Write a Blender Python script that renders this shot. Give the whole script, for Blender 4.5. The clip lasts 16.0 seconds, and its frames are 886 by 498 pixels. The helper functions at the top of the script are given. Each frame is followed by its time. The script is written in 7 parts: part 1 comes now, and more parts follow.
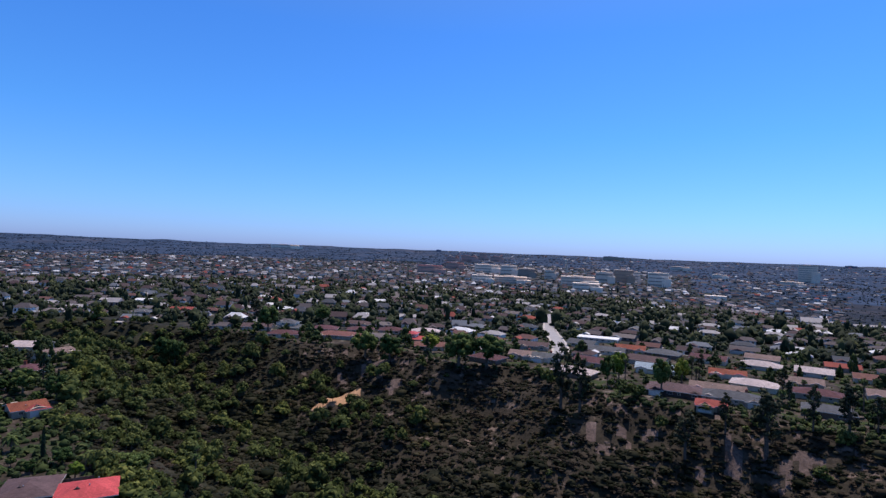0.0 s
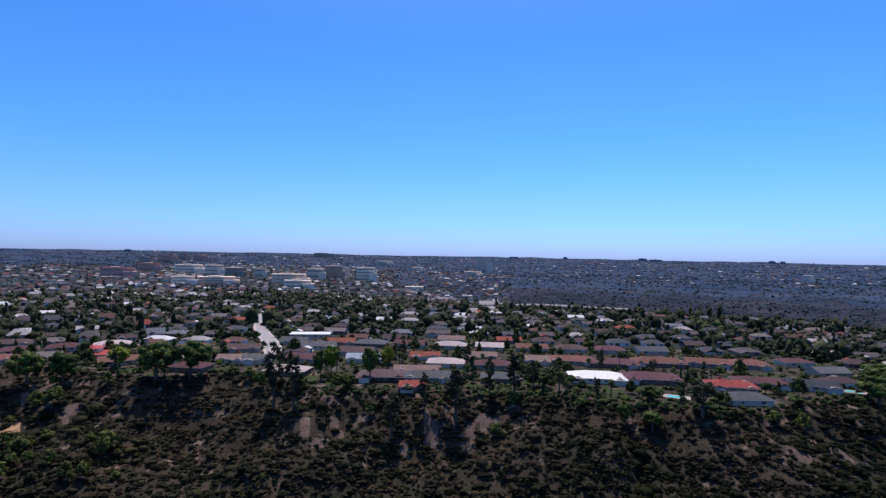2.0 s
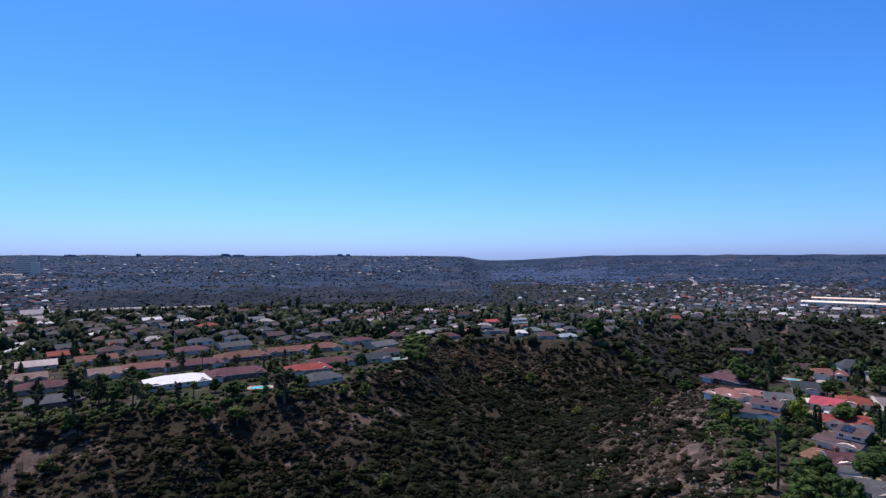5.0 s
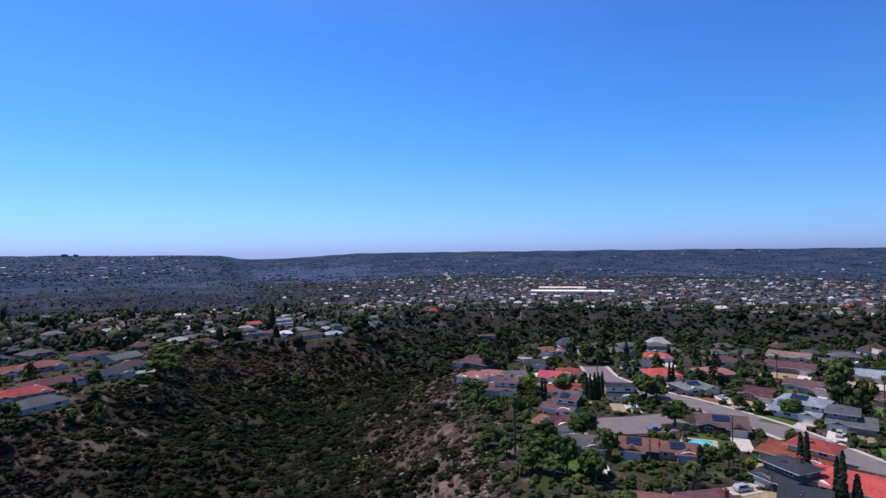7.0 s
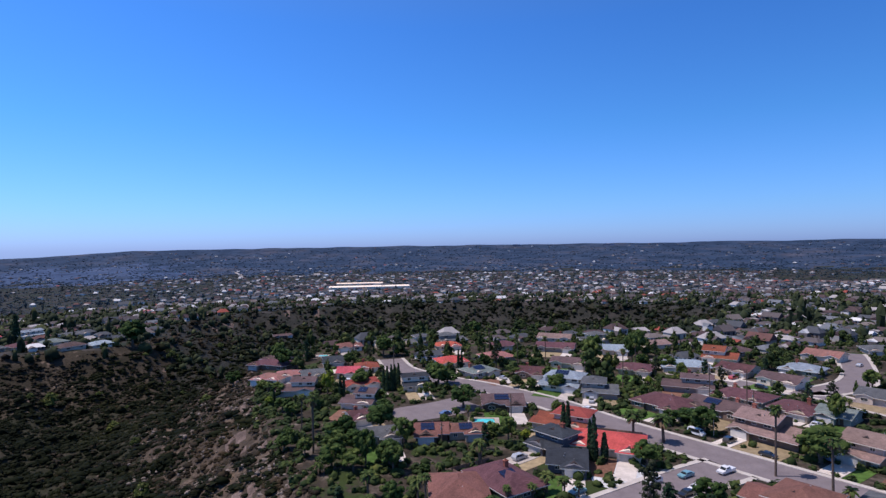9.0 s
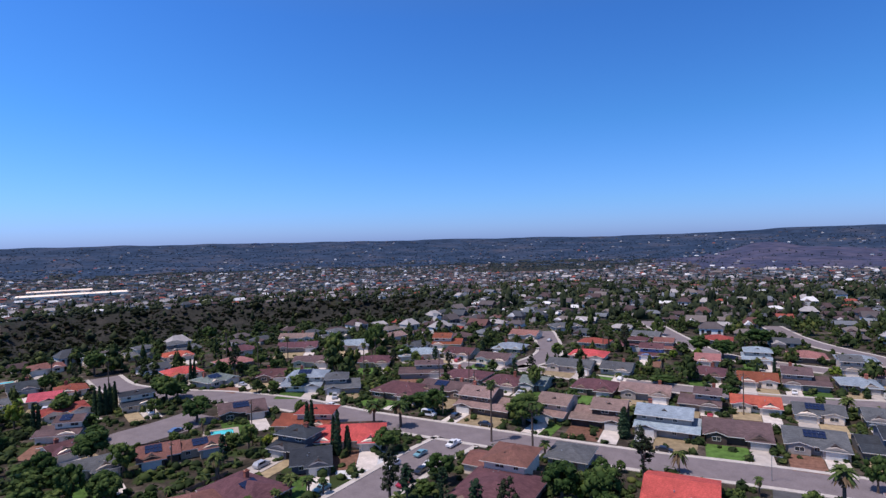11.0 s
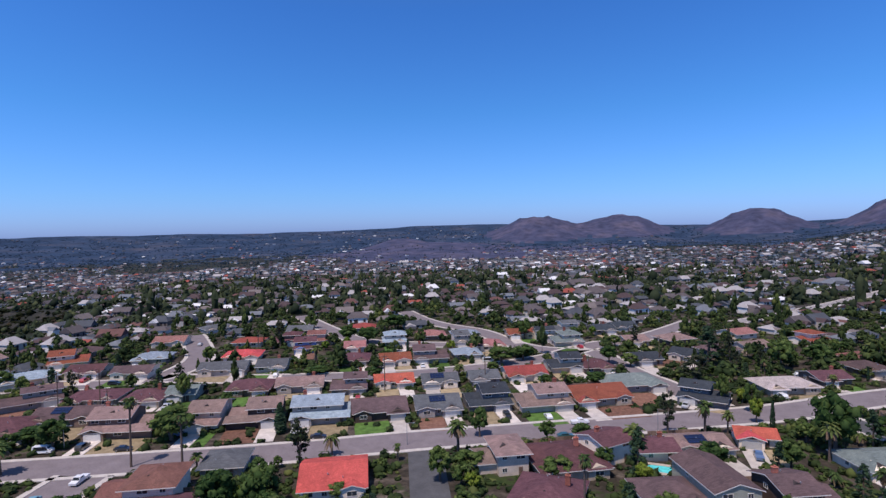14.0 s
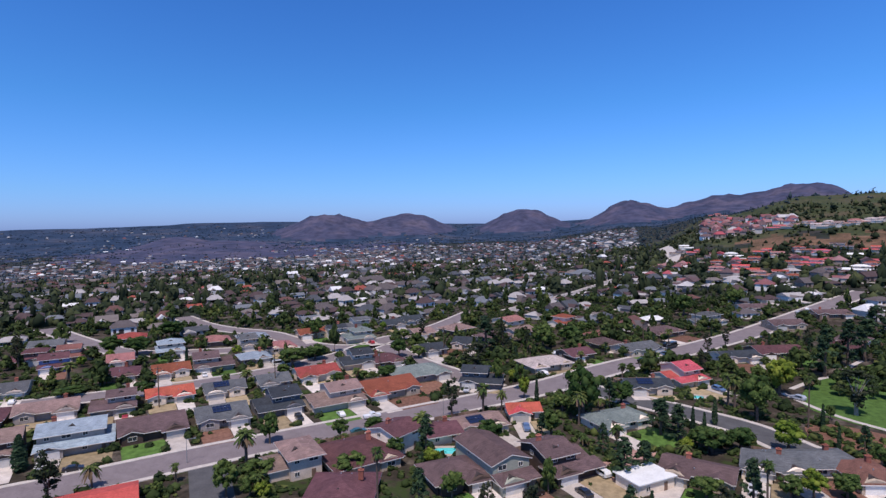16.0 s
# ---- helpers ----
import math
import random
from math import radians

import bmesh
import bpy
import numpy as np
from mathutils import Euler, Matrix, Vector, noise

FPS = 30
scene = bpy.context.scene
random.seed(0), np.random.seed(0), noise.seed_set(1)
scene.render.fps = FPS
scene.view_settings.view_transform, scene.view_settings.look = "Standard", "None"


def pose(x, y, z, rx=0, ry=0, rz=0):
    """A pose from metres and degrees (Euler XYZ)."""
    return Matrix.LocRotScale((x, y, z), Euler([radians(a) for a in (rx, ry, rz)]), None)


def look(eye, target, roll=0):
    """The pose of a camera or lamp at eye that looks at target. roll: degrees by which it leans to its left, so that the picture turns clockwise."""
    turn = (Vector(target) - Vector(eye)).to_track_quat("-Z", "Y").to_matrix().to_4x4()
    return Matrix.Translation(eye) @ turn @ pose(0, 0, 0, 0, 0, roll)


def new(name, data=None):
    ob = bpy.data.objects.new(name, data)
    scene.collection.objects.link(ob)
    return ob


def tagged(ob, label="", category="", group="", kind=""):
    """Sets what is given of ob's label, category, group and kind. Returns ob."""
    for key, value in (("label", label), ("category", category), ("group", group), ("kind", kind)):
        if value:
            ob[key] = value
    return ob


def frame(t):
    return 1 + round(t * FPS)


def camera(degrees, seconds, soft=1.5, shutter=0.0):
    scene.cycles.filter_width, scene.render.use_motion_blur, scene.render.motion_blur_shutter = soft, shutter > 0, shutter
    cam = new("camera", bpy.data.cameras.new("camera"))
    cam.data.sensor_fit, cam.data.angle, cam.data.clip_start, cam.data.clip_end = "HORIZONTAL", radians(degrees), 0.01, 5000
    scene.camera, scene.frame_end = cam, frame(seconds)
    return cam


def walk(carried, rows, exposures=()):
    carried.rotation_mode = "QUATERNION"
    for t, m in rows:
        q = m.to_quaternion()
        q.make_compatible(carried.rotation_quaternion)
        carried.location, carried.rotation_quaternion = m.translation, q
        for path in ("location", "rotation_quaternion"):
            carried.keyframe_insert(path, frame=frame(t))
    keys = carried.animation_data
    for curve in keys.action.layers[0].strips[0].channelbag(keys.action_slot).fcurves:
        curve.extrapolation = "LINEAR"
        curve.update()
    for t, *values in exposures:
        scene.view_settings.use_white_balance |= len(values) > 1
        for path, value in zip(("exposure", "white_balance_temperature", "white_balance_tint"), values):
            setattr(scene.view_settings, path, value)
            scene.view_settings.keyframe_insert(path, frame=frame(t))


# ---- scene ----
# The eye hangs still in the air, 60 m over the street, and turns clockwise.
cam = camera(76.57, 16.0, soft=1.4)
EYE = (0.0, 0.0, 60.0)
TURN = [
    (0.0, 22.04, 0.22, -2.22), (0.5, 15.02, 0.4, -2.0), (1.0, 8.67, 0.53, -1.69), (1.5, 1.23, 0.62, -1.39),
    (2.0, -6.83, 0.75, -1.04), (2.5, -14.06, 0.77, -0.91), (3.0, -21.28, 0.75, -0.7), (3.5, -28.08, 0.75, -0.47),
    (4.0, -34.65, 0.74, -0.3), (4.5, -41.06, 0.65, -0.11), (5.0, -47.6, 0.61, 0.11), (5.2, -50.37, 0.58, 0.16), (7.3, -74.08, 0.22, 0.65), (7.5, -75.93, 0.18, 0.68),
    (8.0, -80.61, 0.04, 0.78), (8.2, -82.73, -0.03, 0.8), (10.3, -108.53, -0.81, 1.11), (10.5, -111.45, -0.84, 1.15), (11.0, -117.57, -1.01, 1.22), (11.5, -124.16, -1.19, 1.13),
    (12.0, -130.27, -1.35, 1.15), (12.5, -135.22, -1.5, 1.16), (13.0, -140.55, -1.68, 1.15), (13.5, -145.59, -1.84, 1.08),
    (14.0, -151.85, -2.0, 1.09), (14.5, -157.82, -2.12, 1.05), (15.0, -162.24, -2.26, 1.03), (15.5, -167.22, -2.42, 0.9),
    (16.0, -172.92, -2.55, 0.79),
]
walk(cam, [(t, pose(*EYE, 90 + tilt, lean, yaw)) for t, yaw, tilt, lean in TURN])

# ---- daylight ----
SUN_AZ, SUN_EL = 4.0, 65.0  # degrees, clockwise from +y, and up
world = bpy.data.worlds.new("sky")
scene.world = world
world.use_nodes = True
wn, wl = world.node_tree.nodes, world.node_tree.links
sky = wn.new("ShaderNodeTexSky")
sky.sky_type = "NISHITA"
sky.sun_disc = False
sky.sun_elevation = radians(SUN_EL)
sky.sun_rotation = radians(SUN_AZ)
sky.altitude = 100
sky.air_density, sky.dust_density, sky.ozone_density = 1.0, 0.6, 1.0
wn["Background"].inputs["Strength"].default_value = 0.22
# clear, deep blue air overhead, paler and greyer towards the horizon
up = wn.new("ShaderNodeSeparateXYZ")
wl.new(wn.new("ShaderNodeTexCoord").outputs["Generated"], up.inputs["Vector"])
air = wn.new("ShaderNodeValToRGB")
TONES = [(0.0, (0.285, 0.43, 1.04)), (0.06, (0.245, 0.445, 0.9)), (0.2, (0.183, 0.446, 0.835)), (0.36, (0.168, 0.43, 0.86)), (1.0, (0.62, 0.55, 0.52))]
for at, _ in TONES[1:-1]:
    air.color_ramp.elements.new(at)
for stop, (at, tone) in zip(air.color_ramp.elements, TONES):
    stop.position, stop.color = at, (*tone, 1)
wl.new(up.outputs["Z"], air.inputs["Fac"])
tint = wn.new("ShaderNodeMix")
tint.data_type, tint.blend_type = "RGBA", "MULTIPLY"
tint.inputs["Factor"].default_value = 1.0
wl.new(sky.outputs["Color"], tint.inputs["A"])
wl.new(air.outputs["Color"], tint.inputs["B"])
# palest along one line across the sky and towards the sea haze, deepest square to it, as clear air is
def along(az):
    k = wn.new("ShaderNodeVectorMath")
    k.operation = "DOT_PRODUCT"
    k.inputs[1].default_value = (math.sin(radians(az)), math.cos(radians(az)), 0)
    wl.new(up.inputs["Vector"].links[0].from_socket, k.inputs[0])
    return k.outputs["Value"]


square = wn.new("ShaderNodeMath")
square.operation = "POWER"
square.inputs[1].default_value = 2.0
size = wn.new("ShaderNodeMath")
size.operation = "ABSOLUTE"
wl.new(along(58), size.inputs[0])
wl.new(size.outputs["Value"], square.inputs[0])
pale = wn.new("ShaderNodeMapRange")
pale.inputs["To Min"].default_value, pale.inputs["To Max"].default_value = 0.85, 1.03
wl.new(square.outputs["Value"], pale.inputs["Value"])
deep = wn.new("ShaderNodeMath")
deep.operation = "MULTIPLY_ADD"
deep.inputs[1].default_value = 0.045
wl.new(along(20), deep.inputs[0])
wl.new(pale.outputs["Result"], deep.inputs[2])
shade = wn.new("ShaderNodeVectorMath")
shade.operation = "SCALE"
wl.new(tint.outputs["Result"], shade.inputs[0])
wl.new(deep.outputs["Value"], shade.inputs["Scale"])
wl.new(shade.outputs["Vector"], wn["Background"].inputs["Color"])
sun_data = bpy.data.lights.new("sun", "SUN")
sun_data.energy, sun_data.angle, sun_data.color = 4.3, radians(0.6), (1.0, 0.885, 0.855)
sun = new("sun", sun_data)
sa, se = radians(SUN_AZ), radians(SUN_EL)
sun.matrix_basis = look((0, 0, 300), Vector((0, 0, 300)) - Vector((math.sin(sa) * math.cos(se), math.cos(sa) * math.cos(se), math.sin(se))))

# ---- lie of the land ----
def smooth(u):
    u = np.clip(u, 0, 1)
    return u * u * (3 - 2 * u)


# heights of the land by direction (degrees) along rays at these distances
REACH = [0, 332, 715, 1277, 2043, 3447, 4400, 4850]
LAND = {
    -70: [0, 0, -3, -10, -13, 8, 46, 69], -40: [0, 0, -3, -13, -13, 5, 41, 63], -12: [0, 0, -4, -20, -13, 13, 44, 63],
    15: [0, 0, -5, -56, -38, 0, 37, 61], 40: [0, 0, -6, -56, -43, 0, 39, 57], 45: [0, 0, -9, -58, -50, 22, 42, 54], 49.3: [0, 0, -12, -59, -60, 28, 40, 47],
    51.6: [0, 0, -14, -59, -68, -69, -50, 14], 55: [0, 0, -15, -59, -69, -69, -34, 18], 64: [0, -3, -19, -54, -71, -66, -7, 55], 85: [0, 0, -19, -51, -74, -56, 15, 60],
    110: [0, 0, -18, -49, -74, -59, 10, 57], 135: [0, 0, -11, -38, -61, -51, 13, 57], 155: [0, 0, -9, -34, -54, -38, 37, 97],
    180: [0, 0, -6, -23, -33, -23, 30, 57], 193: [0, 0, 4, 10, 23, 43, 81, 103], 199: [0, 0, 16, 67, 73, 82, 105, 116], 206: [0, 0, 22, 104, 112, 116, 129, 133],
    222: [0, 0, 24, 108, 116, 118, 118, 123], 290: [0, 0, -3, -10, -13, 8, 46, 69],
}
# rounded hills: direction, distance, height, width across, width along
HILLS = [
    (147.5, 3300, 36, 130, 500), (161.5, 3900, 140, 270, 400), (169.5, 4100, 122, 250, 400), (181, 4000, 148, 240, 350),
    (191.2, 3900, 136, 220, 400), (199, 4100, 118, 300, 400), (206, 4200, 156, 270, 400), (-55, 4300, 16, 500, 300),
    (139, 2170, 20, 150, 230), (150, 2930, 33, 380, 380),
]
# the brush canyon: its rim as direction, distance
RIM = [
    (-66, 536), (-54, 504), (-41, 398), (-36, 350), (-29, 354), (-21, 300), (-13, 297), (-4, 251), (10, 249), (20, 246),
    (33, 251), (38, 271), (43, 317), (45.5, 380), (47.4, 406), (55, 444), (60, 440), (65, 498), (66, 600), (72, 740),
    (84, 840), (96, 830), (106, 800), (113, 790), (118, 690), (117.5, 560), (114, 470), (108, 446), (101, 436), (94, 422), (86, 396), (79, 372), (74.5, 334),
    (73, 287), (73.5, 214), (76.5, 163), (79, 134), (70, 107), (40, 79), (0, 74), (-40, 107), (-51, 148), (-56, 220), (-55, 383), (-66, 421),
]
RIM_XY = [(d * math.sin(radians(a)), d * math.cos(radians(a))) for a, d in RIM]


def inside_depth(x, y, ring):
    """Metres inside a closed ring (negative outside)."""
    x, y = np.asarray(x, float), np.asarray(y, float)
    best = np.full(x.shape, 1e9)
    odd = np.zeros(x.shape, bool)
    for (ax, ay), (bx, by) in zip(ring, ring[1:] + ring[:1]):
        ex, ey = bx - ax, by - ay
        k = np.clip(((x - ax) * ex + (y - ay) * ey) / (ex * ex + ey * ey), 0, 1)
        best = np.minimum(best, np.hypot(x - ax - k * ex, y - ay - k * ey))
        cross = (ay > y) != (by > y)
        at = ax + (y - ay) / (ey if abs(ey) > 1e-9 else 1e-9) * ex
        odd ^= cross & (x < at)
    return np.where(odd, best, -best)


def waves(x, y, size, seed):
    """Cheap smooth unevenness, about -1 to 1."""
    out = 0
    for k in range(5):
        a, p, f = math.fmod(seed * 2.3 + k * 1.7 + math.sin(seed * 5.1 + k), 6.28), math.fmod(seed * 4.1 + k * 2.9, 6.28), (0.7 + 0.35 * k) * 6.28 / size
        out = out + np.sin((x * math.cos(a) + y * math.sin(a)) * f + p + 1.3 * np.sin((y * math.cos(a) - x * math.sin(a)) * f * 0.6 + p))
    return out / 3.0


def hill_rise(x, y):
    """How far the rounded hills lift the ground at x, y."""
    d = np.hypot(x, y)
    a = np.degrees(np.arctan2(x, y))
    a = np.where(a < -70, a + 360, a)
    rise = 0.0
    for ha, hd, hh, wa, wd in HILLS:
        t = np.radians(a - ha)
        across, along = hd * np.sin(t), d * np.cos(t) - hd
        rise = rise + hh * np.exp(-np.abs(across / wa) ** 2.4 - (along / wd) ** 2) * (np.abs(a - ha) < 60)
    return rise


def land(x, y):
    """Height of the ground at x, y."""
    x, y = np.asarray(x, float), np.asarray(y, float)
    d = np.hypot(x, y)
    a = np.degrees(np.arctan2(x, y))
    a = np.where(a < -70, a + 360, a)
    keys = sorted(LAND)
    rows = np.array([np.interp(d.ravel(), REACH, LAND[k]).reshape(d.shape) for k in keys])
    i = np.clip(np.searchsorted(keys, a) - 1, 0, len(keys) - 2)
    lo, hi = np.array(keys)[i], np.array(keys)[i + 1]
    k = smooth((a - lo) / (hi - lo))
    flat = np.take_along_axis(rows, i[None], 0)[0] * (1 - k) + np.take_along_axis(rows, i[None] + 1, 0)[0] * k
    z = flat + smooth((d - 900) / 1400) * waves(x, y, 600, 3) * 4.0
    z = z + hill_rise(x, y) * (1 + 0.10 * waves(x, y, 170, 5))
    s = inside_depth(x, y, RIM_XY)
    s = s + smooth(s / 25) * waves(x, y, 70, 9) * 9
    return z - 50 * (1 - np.exp(-np.maximum(s, 0) / 82))


def ground_z(x, y):
    return float(land(np.array([x]), np.array([y]))[0])

# ---- materials ----
def shader(name, rough=0.9, metal=0.0):
    m = bpy.data.materials.new(name)
    m.use_nodes = True
    n, l = m.node_tree.nodes, m.node_tree.links
    b = n["Principled BSDF"]
    b.inputs["Roughness"].default_value, b.inputs["Metallic"].default_value = rough, metal
    if rough > 0.7:
        b.inputs["Specular IOR Level"].default_value = 0.12
    return m, n, l, b


def noise_node(n, l, scale, detail=4.0, space="Object", rough=0.6):
    c, t = n.new("ShaderNodeTexCoord"), n.new("ShaderNodeTexNoise")
    t.inputs["Scale"].default_value, t.inputs["Detail"].default_value, t.inputs["Roughness"].default_value = scale, detail, rough
    l.new(c.outputs[space], t.inputs["Vector"])
    return t


def ramp_node(n, l, source, stops):
    r = n.new("ShaderNodeValToRGB")
    e = r.color_ramp.elements
    while len(e) < len(stops):
        e.new(0.5)
    for k, (p, c) in zip(e, stops):
        k.position, k.color = p, (*c, 1)
    l.new(source, r.inputs["Fac"])
    return r


def mixed(n, l, kind, fac, a, b):
    m = n.new("ShaderNodeMix")
    m.data_type, m.blend_type = "RGBA", kind
    for sock, v in ((m.inputs["Factor"], fac), (m.inputs["A"], a), (m.inputs["B"], b)):
        if isinstance(v, (int, float)):
            sock.default_value = v
        elif isinstance(v, tuple):
            sock.default_value = (*v, 1)
        else:
            l.new(v, sock)
    return m.outputs["Result"]


def bumped(n, l, b, height, strength, distance):
    k = n.new("ShaderNodeBump")
    k.inputs["Strength"].default_value, k.inputs["Distance"].default_value = strength, distance
    l.new(height, k.inputs["Height"])
    l.new(k.outputs["Normal"], b.inputs["Normal"])


def varied(n, l, color, amount, source="object", hue=0.0):
    """Shift the brightness (and a little hue) of a colour from piece to piece."""
    if source == "object":
        r = n.new("ShaderNodeObjectInfo").outputs["Random"]
    else:
        r = n.new("ShaderNodeNewGeometry").outputs["Random Per Island"]
    h = n.new("ShaderNodeHueSaturation")
    k = n.new("ShaderNodeMapRange")
    k.inputs["To Min"].default_value, k.inputs["To Max"].default_value = 1 - amount, 1 + amount
    l.new(r, k.inputs["Value"])
    l.new(k.outputs["Result"], h.inputs["Value"])
    if hue:
        q = n.new("ShaderNodeMapRange")
        q.inputs["To Min"].default_value, q.inputs["To Max"].default_value = 0.5 + hue, 0.5 - hue
        l.new(r, q.inputs["Value"])
        l.new(q.outputs["Result"], h.inputs["Hue"])
    l.new(color, h.inputs["Color"])
    return h.outputs["Color"]


def plain(name, c, rough=0.85, scale=1.2, spread=0.25, vary=0.0, metal=0.0, bump=0.0, bump_scale=25.0):
    """A worn single-coloured surface: stains at one scale, grain at another."""
    m, n, l, b = shader(name, rough, metal)
    big, fine = noise_node(n, l, scale), noise_node(n, l, scale * 9, 3)
    lo, hi = tuple(v * (1 - spread) for v in c), tuple(min(1, v * (1 + spread)) for v in c)
    r = ramp_node(n, l, big.outputs["Fac"], [(0.3, lo), (0.7, hi)])
    g = ramp_node(n, l, fine.outputs["Fac"], [(0.3, (0.86,) * 3), (0.7, (1.1,) * 3)])
    out = mixed(n, l, "MULTIPLY", 1.0, r.outputs["Color"], g.outputs["Color"])
    if vary:
        out = varied(n, l, out, vary)
    l.new(out, b.inputs["Base Color"])
    if bump:
        bumped(n, l, b, noise_node(n, l, bump_scale, 3).outputs["Fac"], bump, 0.02)
    return m


def roofing(name, c, course=0.28, tile=False):
    """Roof covering: courses of shingles or rounded tiles, weathered in patches."""
    m, n, l, b = shader(name, 0.85)
    co = n.new("ShaderNodeTexCoord")
    br = n.new("ShaderNodeTexBrick")
    br.inputs["Scale"].default_value = 1.0
    br.inputs["Brick Width"].default_value, br.inputs["Row Height"].default_value = (0.3 if tile else 0.9), course
    br.inputs["Mortar Size"].default_value, br.inputs["Bias"].default_value = 0.02, 0.0
    br.inputs["Color1"].default_value = (*[v * 0.82 for v in c], 1)
    br.inputs["Color2"].default_value = (*[min(1, v * 1.18) for v in c], 1)
    br.inputs["Mortar"].default_value = (*[v * 0.55 for v in c], 1)
    l.new(co.outputs["Object"], br.inputs["Vector"])
    st = ramp_node(n, l, noise_node(n, l, 0.35, 5).outputs["Fac"], [(0.3, (0.72, 0.74, 0.76)), (0.55, (1, 1, 1)), (0.75, (1.22, 1.2, 1.18))])
    out = mixed(n, l, "MULTIPLY", 1.0, br.outputs["Color"], st.outputs["Color"])
    l.new(varied(n, l, out, 0.14, hue=0.012), b.inputs["Base Color"])
    bumped(n, l, b, br.outputs["Fac"], 0.4, 0.03)
    return m


ROOF = {
    "tan": roofing("roof_tan", (0.225, 0.157, 0.14)), "brown": roofing("roof_brown", (0.112, 0.075, 0.076)),
    "maroon": roofing("roof_maroon", (0.115, 0.055, 0.062)), "grey": roofing("roof_grey", (0.1032, 0.1075, 0.1161)),
    "slate": roofing("roof_slate", (0.043, 0.04988, 0.0602)), "red": roofing("roof_red", (0.47, 0.098, 0.078), tile=True),
    "terra": roofing("roof_terra", (0.258, 0.0731, 0.0516), tile=True), "ochre": roofing("roof_ochre", (0.19, 0.092, 0.075), tile=True),
    "pink": roofing("roof_pink", (0.3096, 0.1462, 0.1333), tile=True), "crimson": roofing("roof_crimson", (0.44, 0.085, 0.09), tile=True),
    "bluegrey": roofing("roof_bluegrey", (0.258, 0.3096, 0.3612)), "green": roofing("roof_green", (0.1634, 0.1935, 0.1849)),
    "palepink": roofing("roof_palepink", (0.473, 0.3956, 0.3784)), "white": plain("roof_white", (0.6708, 0.6708, 0.6536), 0.6, 0.4, 0.1),
}
WALL = {
    "white": plain("stucco_white", (0.8, 0.68, 0.55), 0.9, 0.5, 0.1), "pale": plain("stucco_pale", (0.56, 0.465, 0.385), 0.9, 0.5, 0.12),
    "cream": plain("stucco_cream", (0.62, 0.54, 0.42), 0.9, 0.5, 0.12), "tan": plain("stucco_tan", (0.42, 0.34, 0.26), 0.9, 0.5, 0.14),
    "brown": plain("siding_brown", (0.20, 0.14, 0.11), 0.9, 0.5, 0.16), "umber": plain("siding_umber", (0.085, 0.06, 0.05), 0.9, 0.5, 0.2),
    "grey": plain("stucco_grey", (0.34, 0.3, 0.27), 0.9, 0.5, 0.12), "slate": plain("siding_slate", (0.13, 0.13, 0.145), 0.9, 0.5, 0.12),
    "sage": plain("stucco_sage", (0.32, 0.33, 0.27), 0.9, 0.5, 0.12), "blue": plain("stucco_blue", (0.22, 0.28, 0.48), 0.9, 0.5, 0.12),
}
M_TRIM = plain("white_trim", (0.74, 0.69, 0.62), 0.6, 1.0, 0.08)
M_VENT = plain("dark_vent", (0.05, 0.04, 0.04), 0.9, 2.0, 0.2)
M_DOOR = plain("painted_door", (0.16, 0.10, 0.07), 0.6, 1.0, 0.2, vary=0.4)
M_GARAGE = plain("garage_door_paint", (0.55, 0.53, 0.50), 0.6, 0.8, 0.08, vary=0.35)
M_BRICK = plain("chimney_brick", (0.30, 0.11, 0.08), 0.9, 3.0, 0.3, vary=0.3)
M_ASPHALT = plain("asphalt", (0.185, 0.158, 0.165), 0.92, 0.25, 0.14, bump=0.3, bump_scale=12)
M_DARK_ASPHALT = plain("fresh_asphalt", (0.085, 0.085, 0.09), 0.92, 0.25, 0.18, bump=0.3, bump_scale=12)
M_OLD_STREET = plain("old_concrete", (0.27, 0.25, 0.245), 0.9, 0.3, 0.16)
M_PALE_STREET = plain("pale_concrete_street", (0.33, 0.315, 0.315), 0.9, 0.3, 0.12)
M_PAVING = plain("brick_paving", (0.36, 0.22, 0.185), 0.9, 0.6, 0.25, bump=0.3)
M_COPING = plain("pool_coping", (0.40, 0.34, 0.29), 0.9, 0.5, 0.15)
M_CONCRETE = plain("concrete", (0.46, 0.42, 0.385), 0.9, 0.5, 0.14, bump=0.2)
M_DRIVE = plain("drive_concrete", (0.50, 0.45, 0.41), 0.9, 0.4, 0.16, vary=0.22)
M_LAWN = plain("lawn", (0.07, 0.13, 0.03), 0.95, 0.5, 0.35, vary=0.25, bump=0.4, bump_scale=8)
M_DRY_LAWN = plain("dry_lawn", (0.30, 0.235, 0.145), 0.95, 0.5, 0.25, vary=0.2)
M_MULCH = plain("bark_mulch", (0.17, 0.09, 0.065), 0.95, 0.8, 0.35, vary=0.2)
M_TYRE = plain("tyre_rubber", (0.02, 0.02, 0.02), 0.9)
M_RIM = plain("wheel_rim", (0.5, 0.5, 0.52), 0.35, metal=0.8)
M_FENCE = plain("fence_timber", (0.22, 0.15, 0.115), 0.9, 1.2, 0.3, vary=0.3)
M_TRUNK = plain("bark", (0.13, 0.095, 0.075), 0.95, 3.0, 0.35, bump=0.5)
M_PALE_TRUNK = plain("pale_bark", (0.30, 0.25, 0.20), 0.95, 3.0, 0.35, bump=0.5)
M_POLE = plain("pole_timber", (0.12, 0.085, 0.065), 0.9, 2.0, 0.3)
M_METAL = plain("galvanised_metal", (0.35, 0.36, 0.37), 0.5, 1.0, 0.15, metal=0.6)
